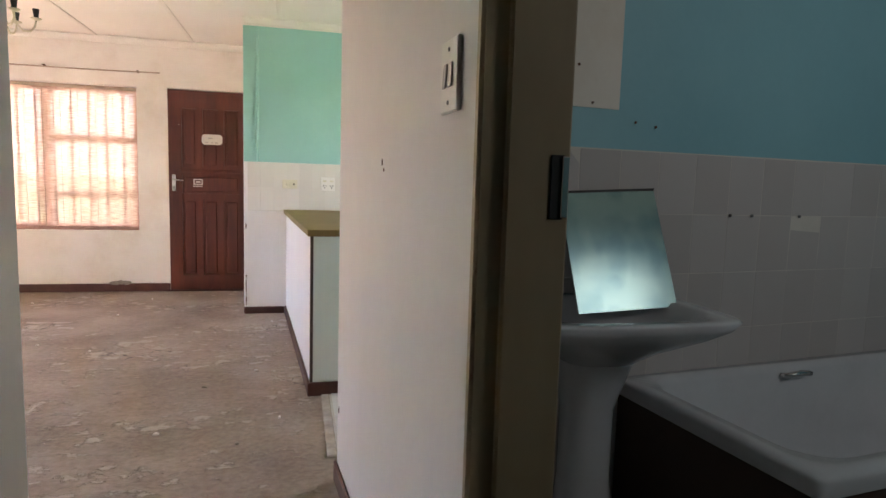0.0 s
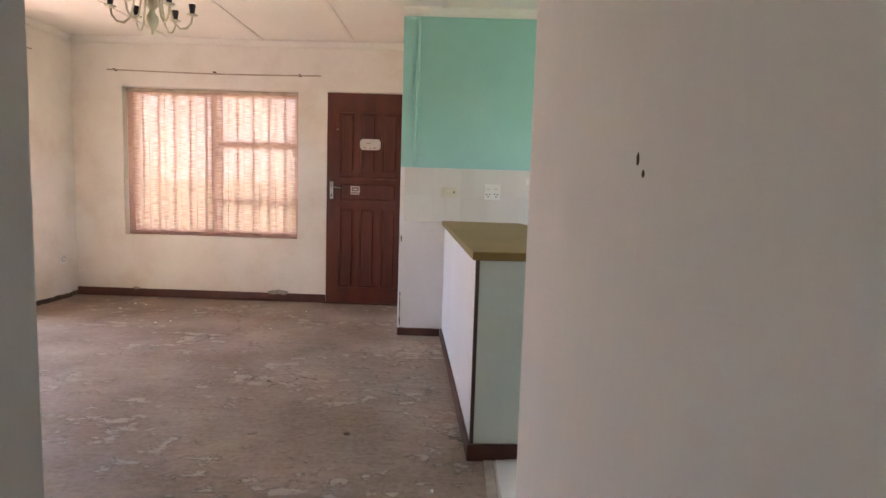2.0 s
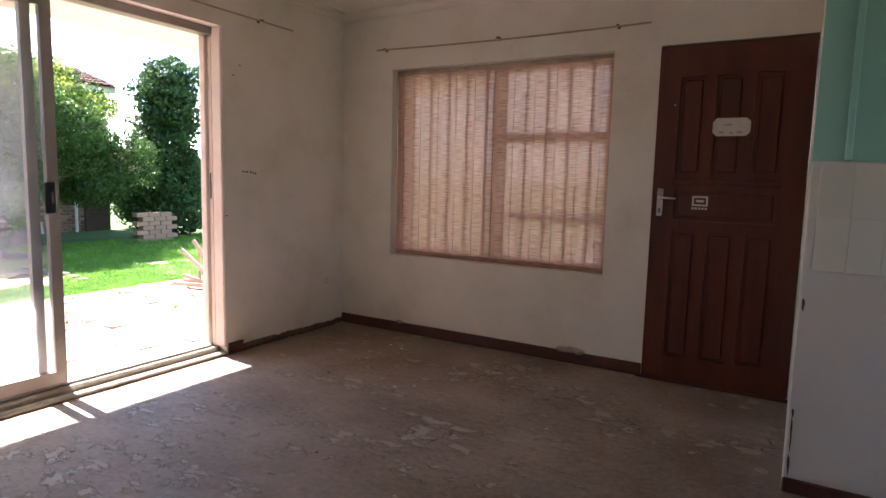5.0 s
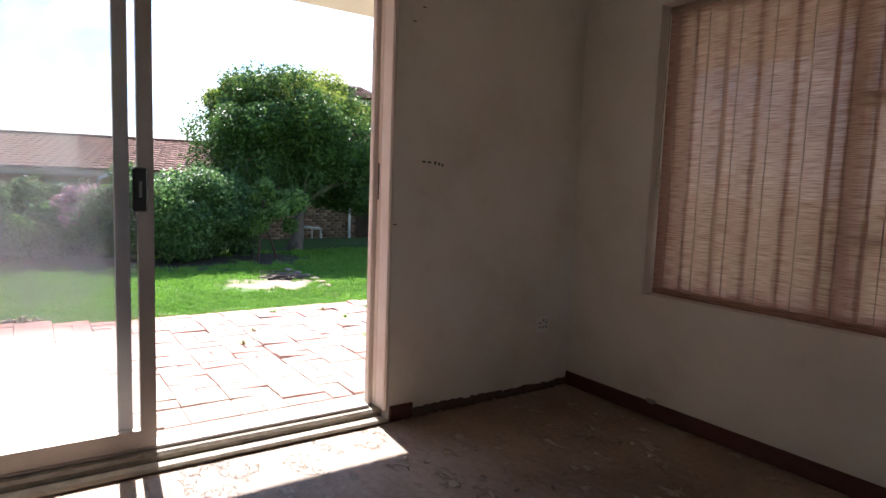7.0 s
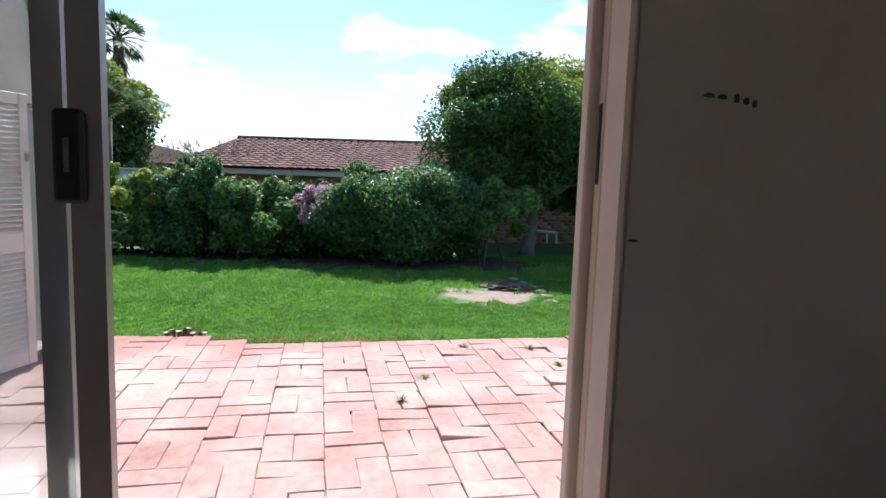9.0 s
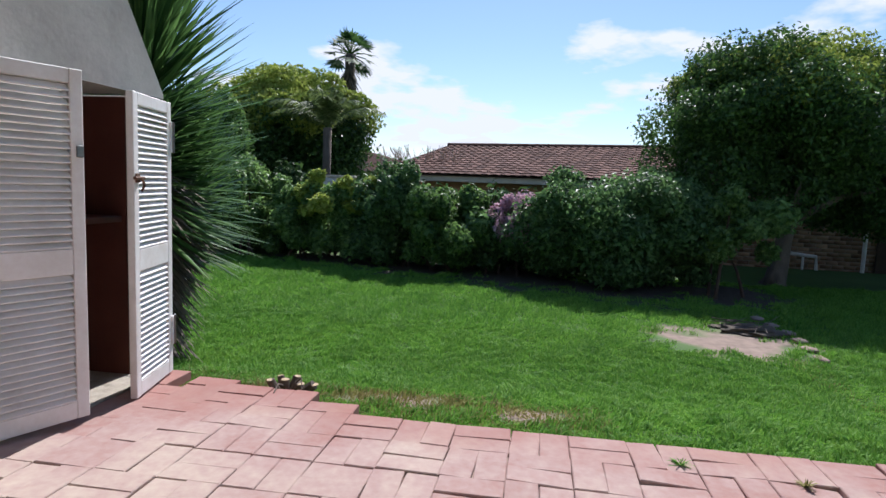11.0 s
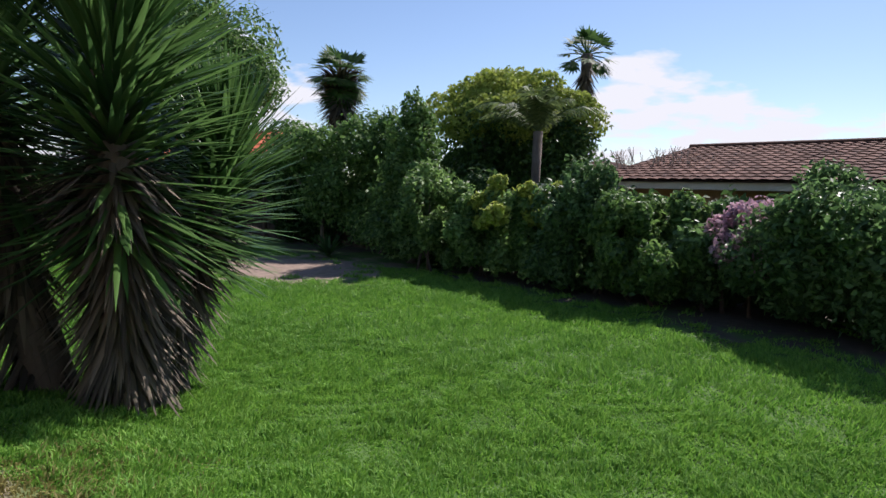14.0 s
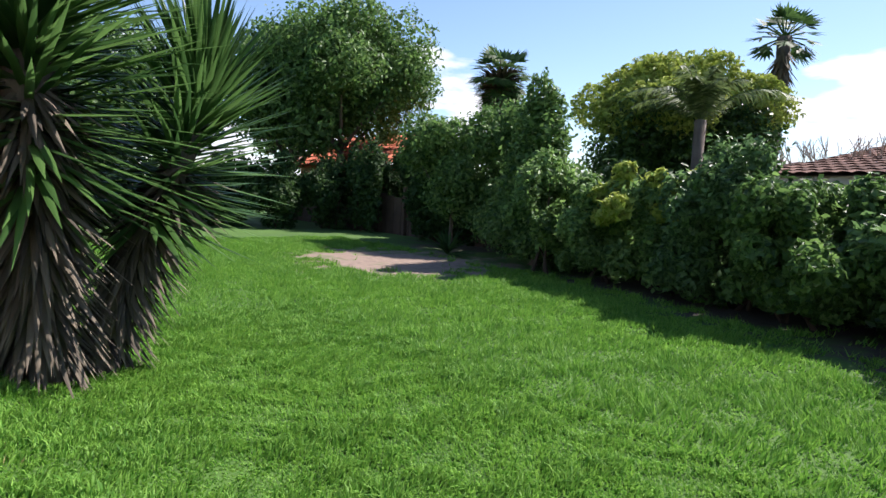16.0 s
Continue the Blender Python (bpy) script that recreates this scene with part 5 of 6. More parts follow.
for i, (y, x, h, w, mat, n) in enumerate(((3.5, -13.35, 1.15, 0.8, "leaf_mid", 16000), (2.5, -13.75, 1.42, 0.8, "leaf_bush", 16000), (0.55, -14.1, 1.12, 0.7, "leaf_pale", 12000), (-0.35, -13.9, 1.3, 0.5, "leaf_pale", 9000))):
    shrub("hedge_bush", ("mid green hedge bush" if mat == "leaf_bush" else "light green upright hedge bush") + " along the garden boundary", (x, y, G),
          clump((x, y, G + h * 0.6), (0.8, w, h * 0.74), 42, 31 + i, 0.92, -0.6, 0.23), int(n * 1.2), 0.05, mat, 31 + i)
shrub("lime_bush", "hedge bush with lime yellow shoots", (-14.2, 1.45, G), clump((-14.0, 1.45, 0.25), (0.7, 0.75, 0.9), 24, 41, 0.88, -0.6, 0.26), 11000, 0.052, "leaf_pale", 41,
      [("young_growth", clump((-13.9, 1.5, 0.45), (0.75, 1.0, 0.75), 22, 42, 0.97, 0.0, 0.15), 7000, 0.06, "leaf_lime", "lime yellow shoots")])
tree("conifer", "dark narrow conical tree behind the hedge", (-14.6, -1.2, G), (0, 0, 1.0), 0.08,
     [((-14.6 + 0.12 * math.sin(k * 2.4), -1.2 + 0.16 * math.cos(k * 2.4), G + 0.45 + k * 0.215), (0.8 - k * 0.05, 1.02 - k * 0.072, 0.34), 1.6 - k * 0.1) for k in range(12)], 15000, 0.055, "leaf_mid", 51, (0.3, 0.3, 1.2))
tree("citrus_tree", "open leafy fruit tree by the dirt patch", (-15.2, -4.1, G), (0, 0.1, 0.9), 0.05, clump((-15.3, -4.0, 1.35), (1.2, 1.75, 1.4), 30, 52, 0.84, -0.75, 0.3), 17000, 0.062, "leaf_mid", 52, (0.7, 0.8, 1.0))
tree("domed_tree", "large domed tree topped with lime yellow growth", (-20.2, -2.1, G - 0.3), (0, 0, 1.6), 0.2, clump((-20.2, -2.1, 1.75), (1.9, 2.3, 2.0), 54, 53, 0.78, -1.0), 75000, 0.065, "leaf_tree", 53, (1.2, 1.4, 1.6),
     (clump((-20.2, -2.1, 2.3), (1.85, 2.3, 1.75), 30, 54, 0.95, 0.25, 0.26), 46000))
tree("tall_tree", "tall broad-leaved tree over the red roof", (-16.6, -11.6, G), (0, 0, 2.6), 0.17, clump((-17.1, -12.2, 4.3), (2.4, 3.5, 2.5), 60, 55, 0.8, -0.75), 66000, 0.085, "leaf_mid", 55, (1.4, 1.6, 1.8))
tree("tall_tree", "tall broad-leaved tree behind the yuccas", (-15.8, -13.5, G), (0, 0, 2.0), 0.2, clump((-15.8, -13.5, 4.0), (2.2, 3.2, 2.7), 30, 56, 0.8, -0.65), 26000, 0.11, "leaf_mid", 56, (1.4, 1.6, 1.8))
tree("tall_tree", "broad leafy tree closing the garden behind the yuccas", (-10.5, -15.5, G), (0, 0, 1.5), 0.2, clump((-10.5, -15.5, 2.4), (3.4, 2.6, 3.0), 34, 59, 0.8, -0.9), 26000, 0.12, "leaf_mid", 59, (1.4, 1.6, 1.8))
tree("conifer", "broad dark conical tree beside the fruit tree", (-15.4, -2.55, G), (0, 0, 1.0), 0.08,
     [((-15.4 + 0.12 * math.sin(k * 2.4), -2.55 + 0.16 * math.cos(k * 2.4), G + 0.5 + k * 0.22), (0.8 - k * 0.055, 1.0 - k * 0.075, 0.36), 1.6 - k * 0.11) for k in range(11)], 11000, 0.055, "leaf_mid", 60, (0.3, 0.3, 1.2))
shrub("red_flowering_creeper", "creeper with red bracts over the far roof", (-16.7, -10.2, G), clump((-16.7, -10.2, 1.5), (0.5, 0.9, 0.6), 10, 57, 0.8, -0.6), 1500, 0.08, "leaf_bush", 57,
      [("bracts", clump((-16.6, -10.3, 1.6), (0.5, 0.9, 0.55), 10, 58, 0.85, -0.6, 0.3), 1500, 0.07, "redpetal", "red bracts")])
shrub("ivy_column", "tall column of dark ivy over a wall", (-14.5, 12.8, G), [((-14.5 + 0.1 * math.sin(k), 12.8 + 0.12 * math.cos(2 * k), G + 0.4 + 0.42 * k), (0.75, 0.95 - 0.02 * k, 0.45), 1) for k in range(10)], 18000, 0.075, "leaf_dark", 61)
shrub("round_bush", "dark rounded bush beyond the ivy", (-17.6, 16.3, G), clump((-17.6, 16.3, 0.6), (1.1, 1.15, 1.35), 18, 62, 0.84, -0.8), 8000, 0.08, "leaf_dark", 62)
# dark filler growth; its leaf tone also supplies the shade along the boundary
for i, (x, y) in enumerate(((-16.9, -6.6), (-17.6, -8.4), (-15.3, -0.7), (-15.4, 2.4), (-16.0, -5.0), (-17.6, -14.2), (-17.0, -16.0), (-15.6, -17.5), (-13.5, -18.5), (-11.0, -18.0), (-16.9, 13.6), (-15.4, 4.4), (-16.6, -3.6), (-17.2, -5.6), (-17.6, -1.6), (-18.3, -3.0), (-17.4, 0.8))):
    shrub("background_shrub", "dark filler shrub for the growth and shade along the boundary", (x, y, G), clump((x, y, 0.3), (0.7, 1.2, 1.0), 14, 71 + i, 0.75, -0.8), 4200, 0.08, "leaf_dark", 71 + i)

# added to darken the fence line and hide the far wall, as tree shade
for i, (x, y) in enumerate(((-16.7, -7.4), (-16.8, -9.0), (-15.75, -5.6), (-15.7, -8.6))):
    shrub("background_shrub", "tall dark filler shrub standing in for the deep shade by the fence", (x, y, G), clump((x, y, 0.75), (0.5, 0.95, 1.3), 18, 371 + i, 0.82, -0.9), 5200, 0.075, "leaf_dark", 371 + i)
# added dark leaves that stand in for the black shade beneath the hedge
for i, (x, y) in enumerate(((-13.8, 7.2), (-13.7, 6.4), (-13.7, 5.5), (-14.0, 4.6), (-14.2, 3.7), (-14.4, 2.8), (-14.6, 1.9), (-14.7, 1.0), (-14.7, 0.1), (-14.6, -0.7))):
    shrub("hedge_understorey", "low dark leaf filler standing in for the shade under the hedge", (x, y, G), clump((x, y, 0.05), (0.4, 0.7, 0.62), 16, 271 + i, 0.85, -0.95), 6000, 0.07, "leaf_dark", 271 + i)
# added dark mass in place of the shaded boundary beyond the lawn
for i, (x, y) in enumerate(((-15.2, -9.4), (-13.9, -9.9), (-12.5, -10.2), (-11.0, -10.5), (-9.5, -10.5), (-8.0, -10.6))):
    shrub("background_shrub", "dark filler shrub standing in for the shaded end of the lawn", (x, y, G), clump((x, y, 0.45), (1.0, 0.9, 1.2), 16, 171 + i, 0.78, -0.8), 5200, 0.08, "leaf_dark", 171 + i)


# ---- yuccas and palms ----
def blades(name, origin, axis_pts, count, length, width, material, parent, label="", seed=3, up=(-0.2, 1.0), curve=0.25, crease=0.35):
    """Sword-shaped leaves that leave a stem along its length: up is the range of their rise."""
    rng = np.random.default_rng(seed)
    pts = np.array(axis_pts, float)
    t = rng.random(count) ** 0.8
    f = t * (len(pts) - 1)
    i = np.minimum(f.astype(int), len(pts) - 2)
    p = pts[i] + (pts[i + 1] - pts[i]) * (f - i)[:, None]
    a = rng.random(count) * math.tau
    rise = up[0] + (up[1] - up[0]) * t + rng.normal(0, 0.16, count)
    d = np.stack([np.cos(a) * np.cos(rise), np.sin(a) * np.cos(rise), np.sin(rise)], 1)
    side = np.stack([-np.sin(a), np.cos(a), np.zeros(count)], 1)
    nrm = np.cross(side, d)
    L = length * (0.7 + 0.45 * rng.random((count, 1)))
    w = width * (0.8 + 0.4 * rng.random((count, 1)))
    rows = []
    for s, ww in ((0.0, 0.6), (0.3, 1.0), (0.7, 0.75), (1.0, 0.03)):
        c = p + d * L * s + np.array([0, 0, -1]) * (L * curve * s * s)
        rows.append(np.stack([c - side * w * ww + nrm * w * ww * crease, c, c + side * w * ww + nrm * w * ww * crease], 1))
    verts = np.stack(rows, 1).reshape(-1, 3)
    base = np.arange(count)[:, None] * 12
    faces = []
    for r in range(3):
        for s in range(2):
            o0 = r * 3 + s
            faces.append(base + [o0, o0 + 1, o0 + 4, o0 + 3])
    return from_arrays(name, verts + np.array(origin), np.concatenate(faces, 0), material, parent, label)


def yucca(label, at, stems, seed):
    """Stems: list of (axis points, trunk radius, leaf count, leaf length)."""
    ob = thing("yucca", label, "yucca", at)
    for k, (pts, r, n, ln) in enumerate(stems):
        pts = [Vector(p) for p in pts]
        tr = part("trunk", tube(bmesh.new(), [pts[0] - Vector((0, 0, 0.1))] + pts, [r * 1.5] + [r * (1.2 - 0.5 * i / len(pts)) for i in range(len(pts))], 9), M["bark"], ob, smooth=True)
        top = pts[2:]
        blades("green_leaves", (0, 0, 0), [tuple(p) for p in top], n, ln, 0.02, M["leaf_yucca"], tr, "stiff dark green sword leaves", seed + k, (-0.4, 1.35), 0.03)
        low = pts[: len(pts) // 2 + 1]
        blades("dead_leaves", (0, 0, 0), [tuple(p) for p in low], int(n * 1.3), ln * 0.6, 0.017, M["thatch"], tr, "hanging dry grey-brown leaves", seed + k + 20, (-1.2, -0.5), 0.08)
    return ob


yucca("large yucca clump with green swords and a dry leaf skirt", (-7.35, 2.2, -0.38), [
    ([(0, 0, 0), (0.02, 0.02, 0.5), (0.03, 0.02, 1.0), (0.05, 0.0, 1.5), (0.05, 0.0, 2.0), (0.08, 0, 2.35)], 0.13, 1000, 0.88),
    ([(-0.25, -0.12, 0), (-0.36, -0.16, 0.42), (-0.5, -0.18, 0.8), (-0.68, -0.18, 1.12), (-0.78, -0.18, 1.4), (-0.83, -0.18, 1.6)], 0.085, 520, 0.68),
    ([(0.2, -0.35, 0), (0.3, -0.5, 0.6), (0.35, -0.6, 1.2), (0.4, -0.65, 1.7), (0.42, -0.7, 2.1), (0.42, -0.7, 2.4)], 0.11, 480, 0.85)], 81)
yucca("bare flared yucca trunk with a high crown of swords", (-6.9, 0.6, -0.2), [([(0, 0, 0), (0, 0, 0.5), (0.03, 0, 1.2), (0.03, 0, 2.0), (0, 0, 2.6), (0, 0, 3.0)], 0.16, 420, 0.9)], 86)


def fan_palm(label, at, height, crown_r, n, skirt, seed, lowest=-0.75):
    ob = thing("fan_palm", label, "palm tree", at)
    part("trunk", tube(bmesh.new(), [(0, 0, -0.1), (0.05, 0.05, height * 0.4), (0.0, 0.1, height * 0.8), (0, 0.1, height)], [0.26, 0.19, 0.17, 0.2], 10), M["bark"], ob, smooth=True)
    rng = random.Random(seed)
    bm = bmesh.new()
    for k in range(n):
        a, e = rng.uniform(0, math.tau), rng.uniform(lowest, 1.15)
        d = Vector((math.cos(a) * math.cos(e), math.sin(a) * math.cos(e), math.sin(e)))
        c = Vector((0, 0.1, height)) + d * crown_r * 0.55
        u = d.cross(Vector((0.2, 0.3, 1))).normalized()
        v = u.cross(d)
        for j in range(11):
            ang = radians(-75 + 15 * j)
            tip = c + (d * math.cos(ang) + u * math.sin(ang)) * crown_r * 0.5 * rng.uniform(0.8, 1.05) - Vector((0, 0, 0.10 * crown_r)) + v * rng.uniform(-0.05, 0.05)
            sd = (u * math.cos(ang) - d * math.sin(ang)) * crown_r * 0.045
            q = [bm.verts.new(x) for x in (c, c.lerp(tip, 0.55) + sd, tip, c.lerp(tip, 0.55) - sd)]
            bm.faces.new(q)
        tube(bm, [(0, 0.1, height), c], 0.02, 4)
    part("crown", bm, M["leaf_palm"], ob, "fan-shaped grey-green fronds")
    if skirt:
        blades("dead_fronds", (0, 0.1, 0), [(0, 0, height * 0.72), (0, 0, height * 0.97)], skirt, crown_r * 0.75, 0.06, M["thatch"], ob, "hanging brown dead fronds", seed + 4, (-1.35, lowest + 1.8 if lowest < -1 else -1.0), 0.05)
    return ob


fan_palm("tall slender fan palm against the sky", (-26, -2.45, -0.6), 6.35, 1.1, 30, 150, 91)
fan_palm("fan palm with a thick skirt of brown fronds", (-22.7, -10.9, -0.6), 5.75, 1.35, 46, 900, 92, -1.25)


def feather_palm(label, at, height, seed):
    ob = thing("feather_palm", label, "palm tree", at)
    part("trunk", tube(bmesh.new(), [(0, 0, -0.1), (0.03, 0, height * 0.5), (0, 0, height)], [0.14, 0.10, 0.11], 9), M["bark"], ob, smooth=True)
    rng = random.Random(seed)
    for k in range(22):
        a, e = k * 2.4 + rng.uniform(-0.2, 0.2), rng.uniform(0.7, 1.5)
        L = rng.uniform(1.7, 2.4)
        d = Vector((math.cos(a), math.sin(a), 0))
        side = Vector((-d.y, d.x, 0))
        pts = [Vector((0, 0, height)) + d * L * s * math.cos(e) + Vector((0, 0, L * s * math.sin(e) - L * 0.56 * s * s)) for s in (0, 0.2, 0.4, 0.6, 0.8, 1.0)]
        bm = bmesh.new()
        tube(bm, pts, [0.02, 0.017, 0.014, 0.01, 0.007, 0.003], 4)
        for i in range(34):
            s = 0.12 + 0.88 * i / 34
            f = s * 5
            j = min(int(f), 4)
            p = pts[j].lerp(pts[j + 1], f - j)
            ll = 0.32 * math.sin(math.pi * (0.15 + 0.8 * s)) + 0.05
            for sg in (-1, 1):
                tip = p + side * sg * ll * 0.85 + (pts[j + 1] - pts[j]).normalized() * ll * 0.5 - Vector((0, 0, ll * rng.uniform(0.3, 0.9)))
                wv = (pts[j + 1] - pts[j]).normalized() * 0.018
                bm.faces.new([bm.verts.new(q) for q in (p - wv, p + wv, tip)])
        part("frond", bm, M["leaf_feather"], ob)
    return ob


feather_palm("feather palm with arching fronds before the domed tree", (-18.0, -0.30, G), 2.75, 95)

# agave and stump
ag = thing("agave", "grey-green spiky agave in the shade", "agave", (-14.0, -2.75, G + 0.01))
blades("leaves", (0, 0, 0), [(0, 0, 0.02), (0, 0, 0.12)], 46, 0.55, 0.035, M["leaf_palm"], ag, seed=97, up=(0.15, 1.1), curve=0.15)
st = thing("tree_stump", "cluster of sawn-off stems at the paving edge", "stump", (-6.13, 3.80, -0.04))
for k, (x, y, h, r) in enumerate(((0, 0, 0.085, 0.026), (0.02, 0.09, 0.075, 0.03), (-0.04, 0.05, 0.095, 0.024), (0.03, -0.07, 0.085, 0.025), (0.0, 0.16, 0.07, 0.03), (-0.06, -0.05, 0.08, 0.022))):
    sm = part("stem", tube(bmesh.new(), [(x * 0.4, y * 0.4, -0.02), (x * 0.8, y * 0.8, h * 0.5), (x * 1.1, y * 1.1, h)], [r * 1.3, r, r], 8), M["bark"], st)
    part("cut_face", lathe(bmesh.new(), [(r * 0.95, 0), (r * 0.9, 0.003)], 10, (x * 1.1, y * 1.1, h + 0.0005)), M["cut"], sm, "pale sawn face")
st.scale = (0.85, 0.85, 0.85)
part("twig", tube(bmesh.new(), [(0.03, 0.0, 0.06), (0.12, 0.01, 0.10), (0.22, 0.03, 0.085)], [0.007, 0.005, 0.003], 5), M["bark"], st)
part("twig", tube(bmesh.new(), [(0.02, 0.05, 0.06), (0.05, 0.12, 0.12), (0.12, 0.15, 0.08)], [0.006, 0.005, 0.003], 5), M["bark"], st)

# flat dark mound with twigs, mostly in place of the pale bush's shadow
hm = thing("mulch_heap", "low dark soil and dry twigs, mostly standing in for the bush's shadow", "soil heap", (-10.35, 7.38, G + 0.01))
bm = bmesh.new()
v = bmesh.ops.create_icosphere(bm, subdivisions=4, radius=1)["verts"]
for q in v:
    d = 1 + 0.5 * noise.noise(q.co * 2.1) + 0.25 * noise.noise(q.co * 6)
    q.co = Vector((q.co.x * 0.26 * d, q.co.y * 0.34 * d, q.co.z * 0.05 * d))
part("soil", bm, M["soil"], hm, smooth=True)
for k in range(9):
    a = rnd.uniform(0, math.tau)
    c = Vector((rnd.uniform(-0.2, 0.2), rnd.uniform(-0.35, 0.35), 0.07))
    d = Vector((math.cos(a), math.sin(a), rnd.uniform(-0.1, 0.35))) * rnd.uniform(0.12, 0.28)
    part("twig", tube(bmesh.new(), [c - d, c, c + d], [0.006, 0.005, 0.003], 5), M["bark"], hm)
for x, y in ((-11.0, 7.66), (-10.65, 7.70), (-10.3, 7.74), (-9.95, 7.72), (-9.6, 7.68), (-9.25, 7.63)):
    lump("stone", [(x, y, G + 0.02)], (rnd.uniform(0.09, 0.13), rnd.uniform(0.05, 0.08), 0.022), "sand", "pale flat stone along the worn soil", "stone")["group"] = "stones along the worn soil"

# bare tree on the skyline
bt2 = thing("bare_tree", "leafless thin-branched tree over the neighbour's roof", "tree", (-18.6, 2.0, G))
bm = bmesh.new()
rng2 = random.Random(7)
def twig(p, d, ln, r, depth):
    q = p + d * ln
    tube(bm, [p, p.lerp(q, 0.5) + Vector((rng2.uniform(-1, 1), rng2.uniform(-1, 1), 0)) * 0.05 * ln, q], [r, r * 0.8, r * 0.6], 4)
    if depth:
        for _ in range(3):
            twig(q, (d + Vector((rng2.uniform(-0.5, 0.5), rng2.uniform(-0.7, 0.7), rng2.uniform(0, 0.4)))).normalized(), ln * 0.68, r * 0.6, depth - 1)
for k in range(5):
    bm = bmesh.new()
    twig(Vector((0, (k - 2) * 0.1, -0.05)), Vector((rng2.uniform(-0.2, 0.2), (k - 2) * 0.22, 1)).normalized(), 1.05, 0.035, 3)
    part("branch", bm, M["stick"], bt2)

# ---- neighbouring houses ----
def tiled_plane(name, p0, p1, q1, q0, du, dv, material, parent):
    """Overlapping roof tiles on the quad p0 p1 (eave) q1 q0 (ridge), each with a rounded back."""
    p0, p1, q1, q0 = (Vector(v) for v in (p0, p1, q1, q0))
    nrm = (p1 - p0).cross(q0 - p0).normalized()
    if nrm.z < 0:
        nrm = -nrm
    rows = max(int((q0 - p0).length / dv), 1)
    vs, fs = [], []
    for r in range(rows):
        a0, b0 = p0.lerp(q0, r / rows), p1.lerp(q1, r / rows)
        a1, b1 = p0.lerp(q0, (r + 1.15) / rows), p1.lerp(q1, (r + 1.15) / rows)
        cols = max(int((b0 - a0).length / du), 1)
        for c in range(cols):
            k = len(vs)
            for s, h in ((0.0, 0.008), (0.3, 0.026), (0.6, 0.026), (0.995, 0.008)):
                vs += [a0.lerp(b0, (c + s) / cols) + nrm * (h + 0.022), a1.lerp(b1, (c + s) / cols) + nrm * h]
            for s in range(3):
                fs.append((k + 2 * s, k + 2 * s + 2, k + 2 * s + 3, k + 2 * s + 1))
            fs.append((k, k + 2, k + 4, k + 6))
    k = len(vs)
    vs += [v - nrm * 0.02 for v in (p0, p1, q1, q0)]
    fs.append((k, k + 1, k + 2, k + 3))
    ob = from_arrays(name, np.array([tuple(v) for v in vs]), np.array(fs), material, parent)
    ob["kind"] = "stuff"
    return ob


h1 = thing("neighbour_house", "low house with brown tiled hip roof beyond the hedge", "house", (-18.5, 7.58, -0.57), -14)
part("wall", boxed((2.2, -5.3, 0), (-5.0, 0.4, 1.72)), M["ochre"], h1, "ochre wall under the eaves")
part("fascia", boxed((2.62, -5.75, 1.65), (2.72, 0.55, 1.79), 0.01), M["fascia"], h1, "cream fascia and gutter")
part("soffit", boxed((2.201, -5.7, 1.72), (2.61, 0.5, 1.75)), M["fascia"], h1)
roof = part("roof", boxed((-5.4, -5.5, 1.7505), (2.5, 0.4, 1.80)), M["rooftile"], h1)
tiled_plane("roof_tiles", (2.8, -5.9, 1.80), (2.8, 0.6, 1.80), (-1.2, 0.6, 2.70), (-1.2, -5.7 + 0.0, 2.70), 0.21, 0.26, M["rooftile"], roof)
tiled_plane("hip_tiles", (-3.6, -7.3, 1.95), (2.8, -5.9, 1.80), (-1.2, -5.7, 2.70), (-1.85, -5.7, 2.70), 0.21, 0.26, M["rooftile"], roof)
part("ridge", tube(bmesh.new(), [(-1.2, -5.75, 2.72), (-1.2, 0.6, 2.72)], 0.07, 8), M["rooftile"], roof)
tiled_plane("rear_tiles", (-5.4, -5.9, 1.80), (-5.4, 0.6, 1.80), (-1.2, 0.6, 2.70), (-1.2, -5.7, 2.70), 0.5, 0.6, M["rooftile"], roof)
part("downpipe", tube(bmesh.new(), [(2.80, -1.40, 1.80), (2.80, -1.75, 1.60), (2.30, -1.9, 1.3), (2.28, -1.9, 0)], 0.045, 8), M["whitepaint"], h1, "white downpipe elbow")


def brick_wall(name, lo, hi, axis_face, label, parent, rows_from=0.0):
    """A face brick wall: courses of real bricks proud of the joint, on the face x = hi.x."""
    base = part(name, boxed(lo, hi), M["brickjoint"], parent, label)
    vs, fs = [], []
    bl, bh = 0.232, 0.086
    r = 0
    z = lo[2]
    while z + bh <= hi[2]:
        y = lo[1] + (0 if r % 2 else -bl / 2)
        while y < hi[1] - 0.02:
            a, b = max(y + 0.006, lo[1]), min(y + bl - 0.006, hi[1])
            if b - a > 0.04:
                k = len(vs)
                x0, x1 = hi[0] + 0.0005, hi[0] + 0.009 + 0.004 * ((r * 7 + int(y * 13)) % 3) / 2
                vs += [(x1, a, z + 0.006), (x1, b, z + 0.006), (x1, b, z + bh - 0.005), (x1, a, z + bh - 0.005), (x0, a, z + 0.006), (x0, b, z + 0.006), (x0, b, z + bh - 0.005), (x0, a, z + bh - 0.005)]
                fs += [(k, k + 1, k + 2, k + 3), (k + 4, k + 5, k + 1, k), (k + 3, k + 2, k + 6, k + 7), (k + 1, k + 5, k + 6, k + 2), (k + 4, k, k + 3, k + 7)]
            y += bl
        z += bh
        r += 1
    ob = from_arrays("bricks", np.array(vs), np.array(fs), M["facebrick"], base)
    ob["kind"] = "stuff"
    return base


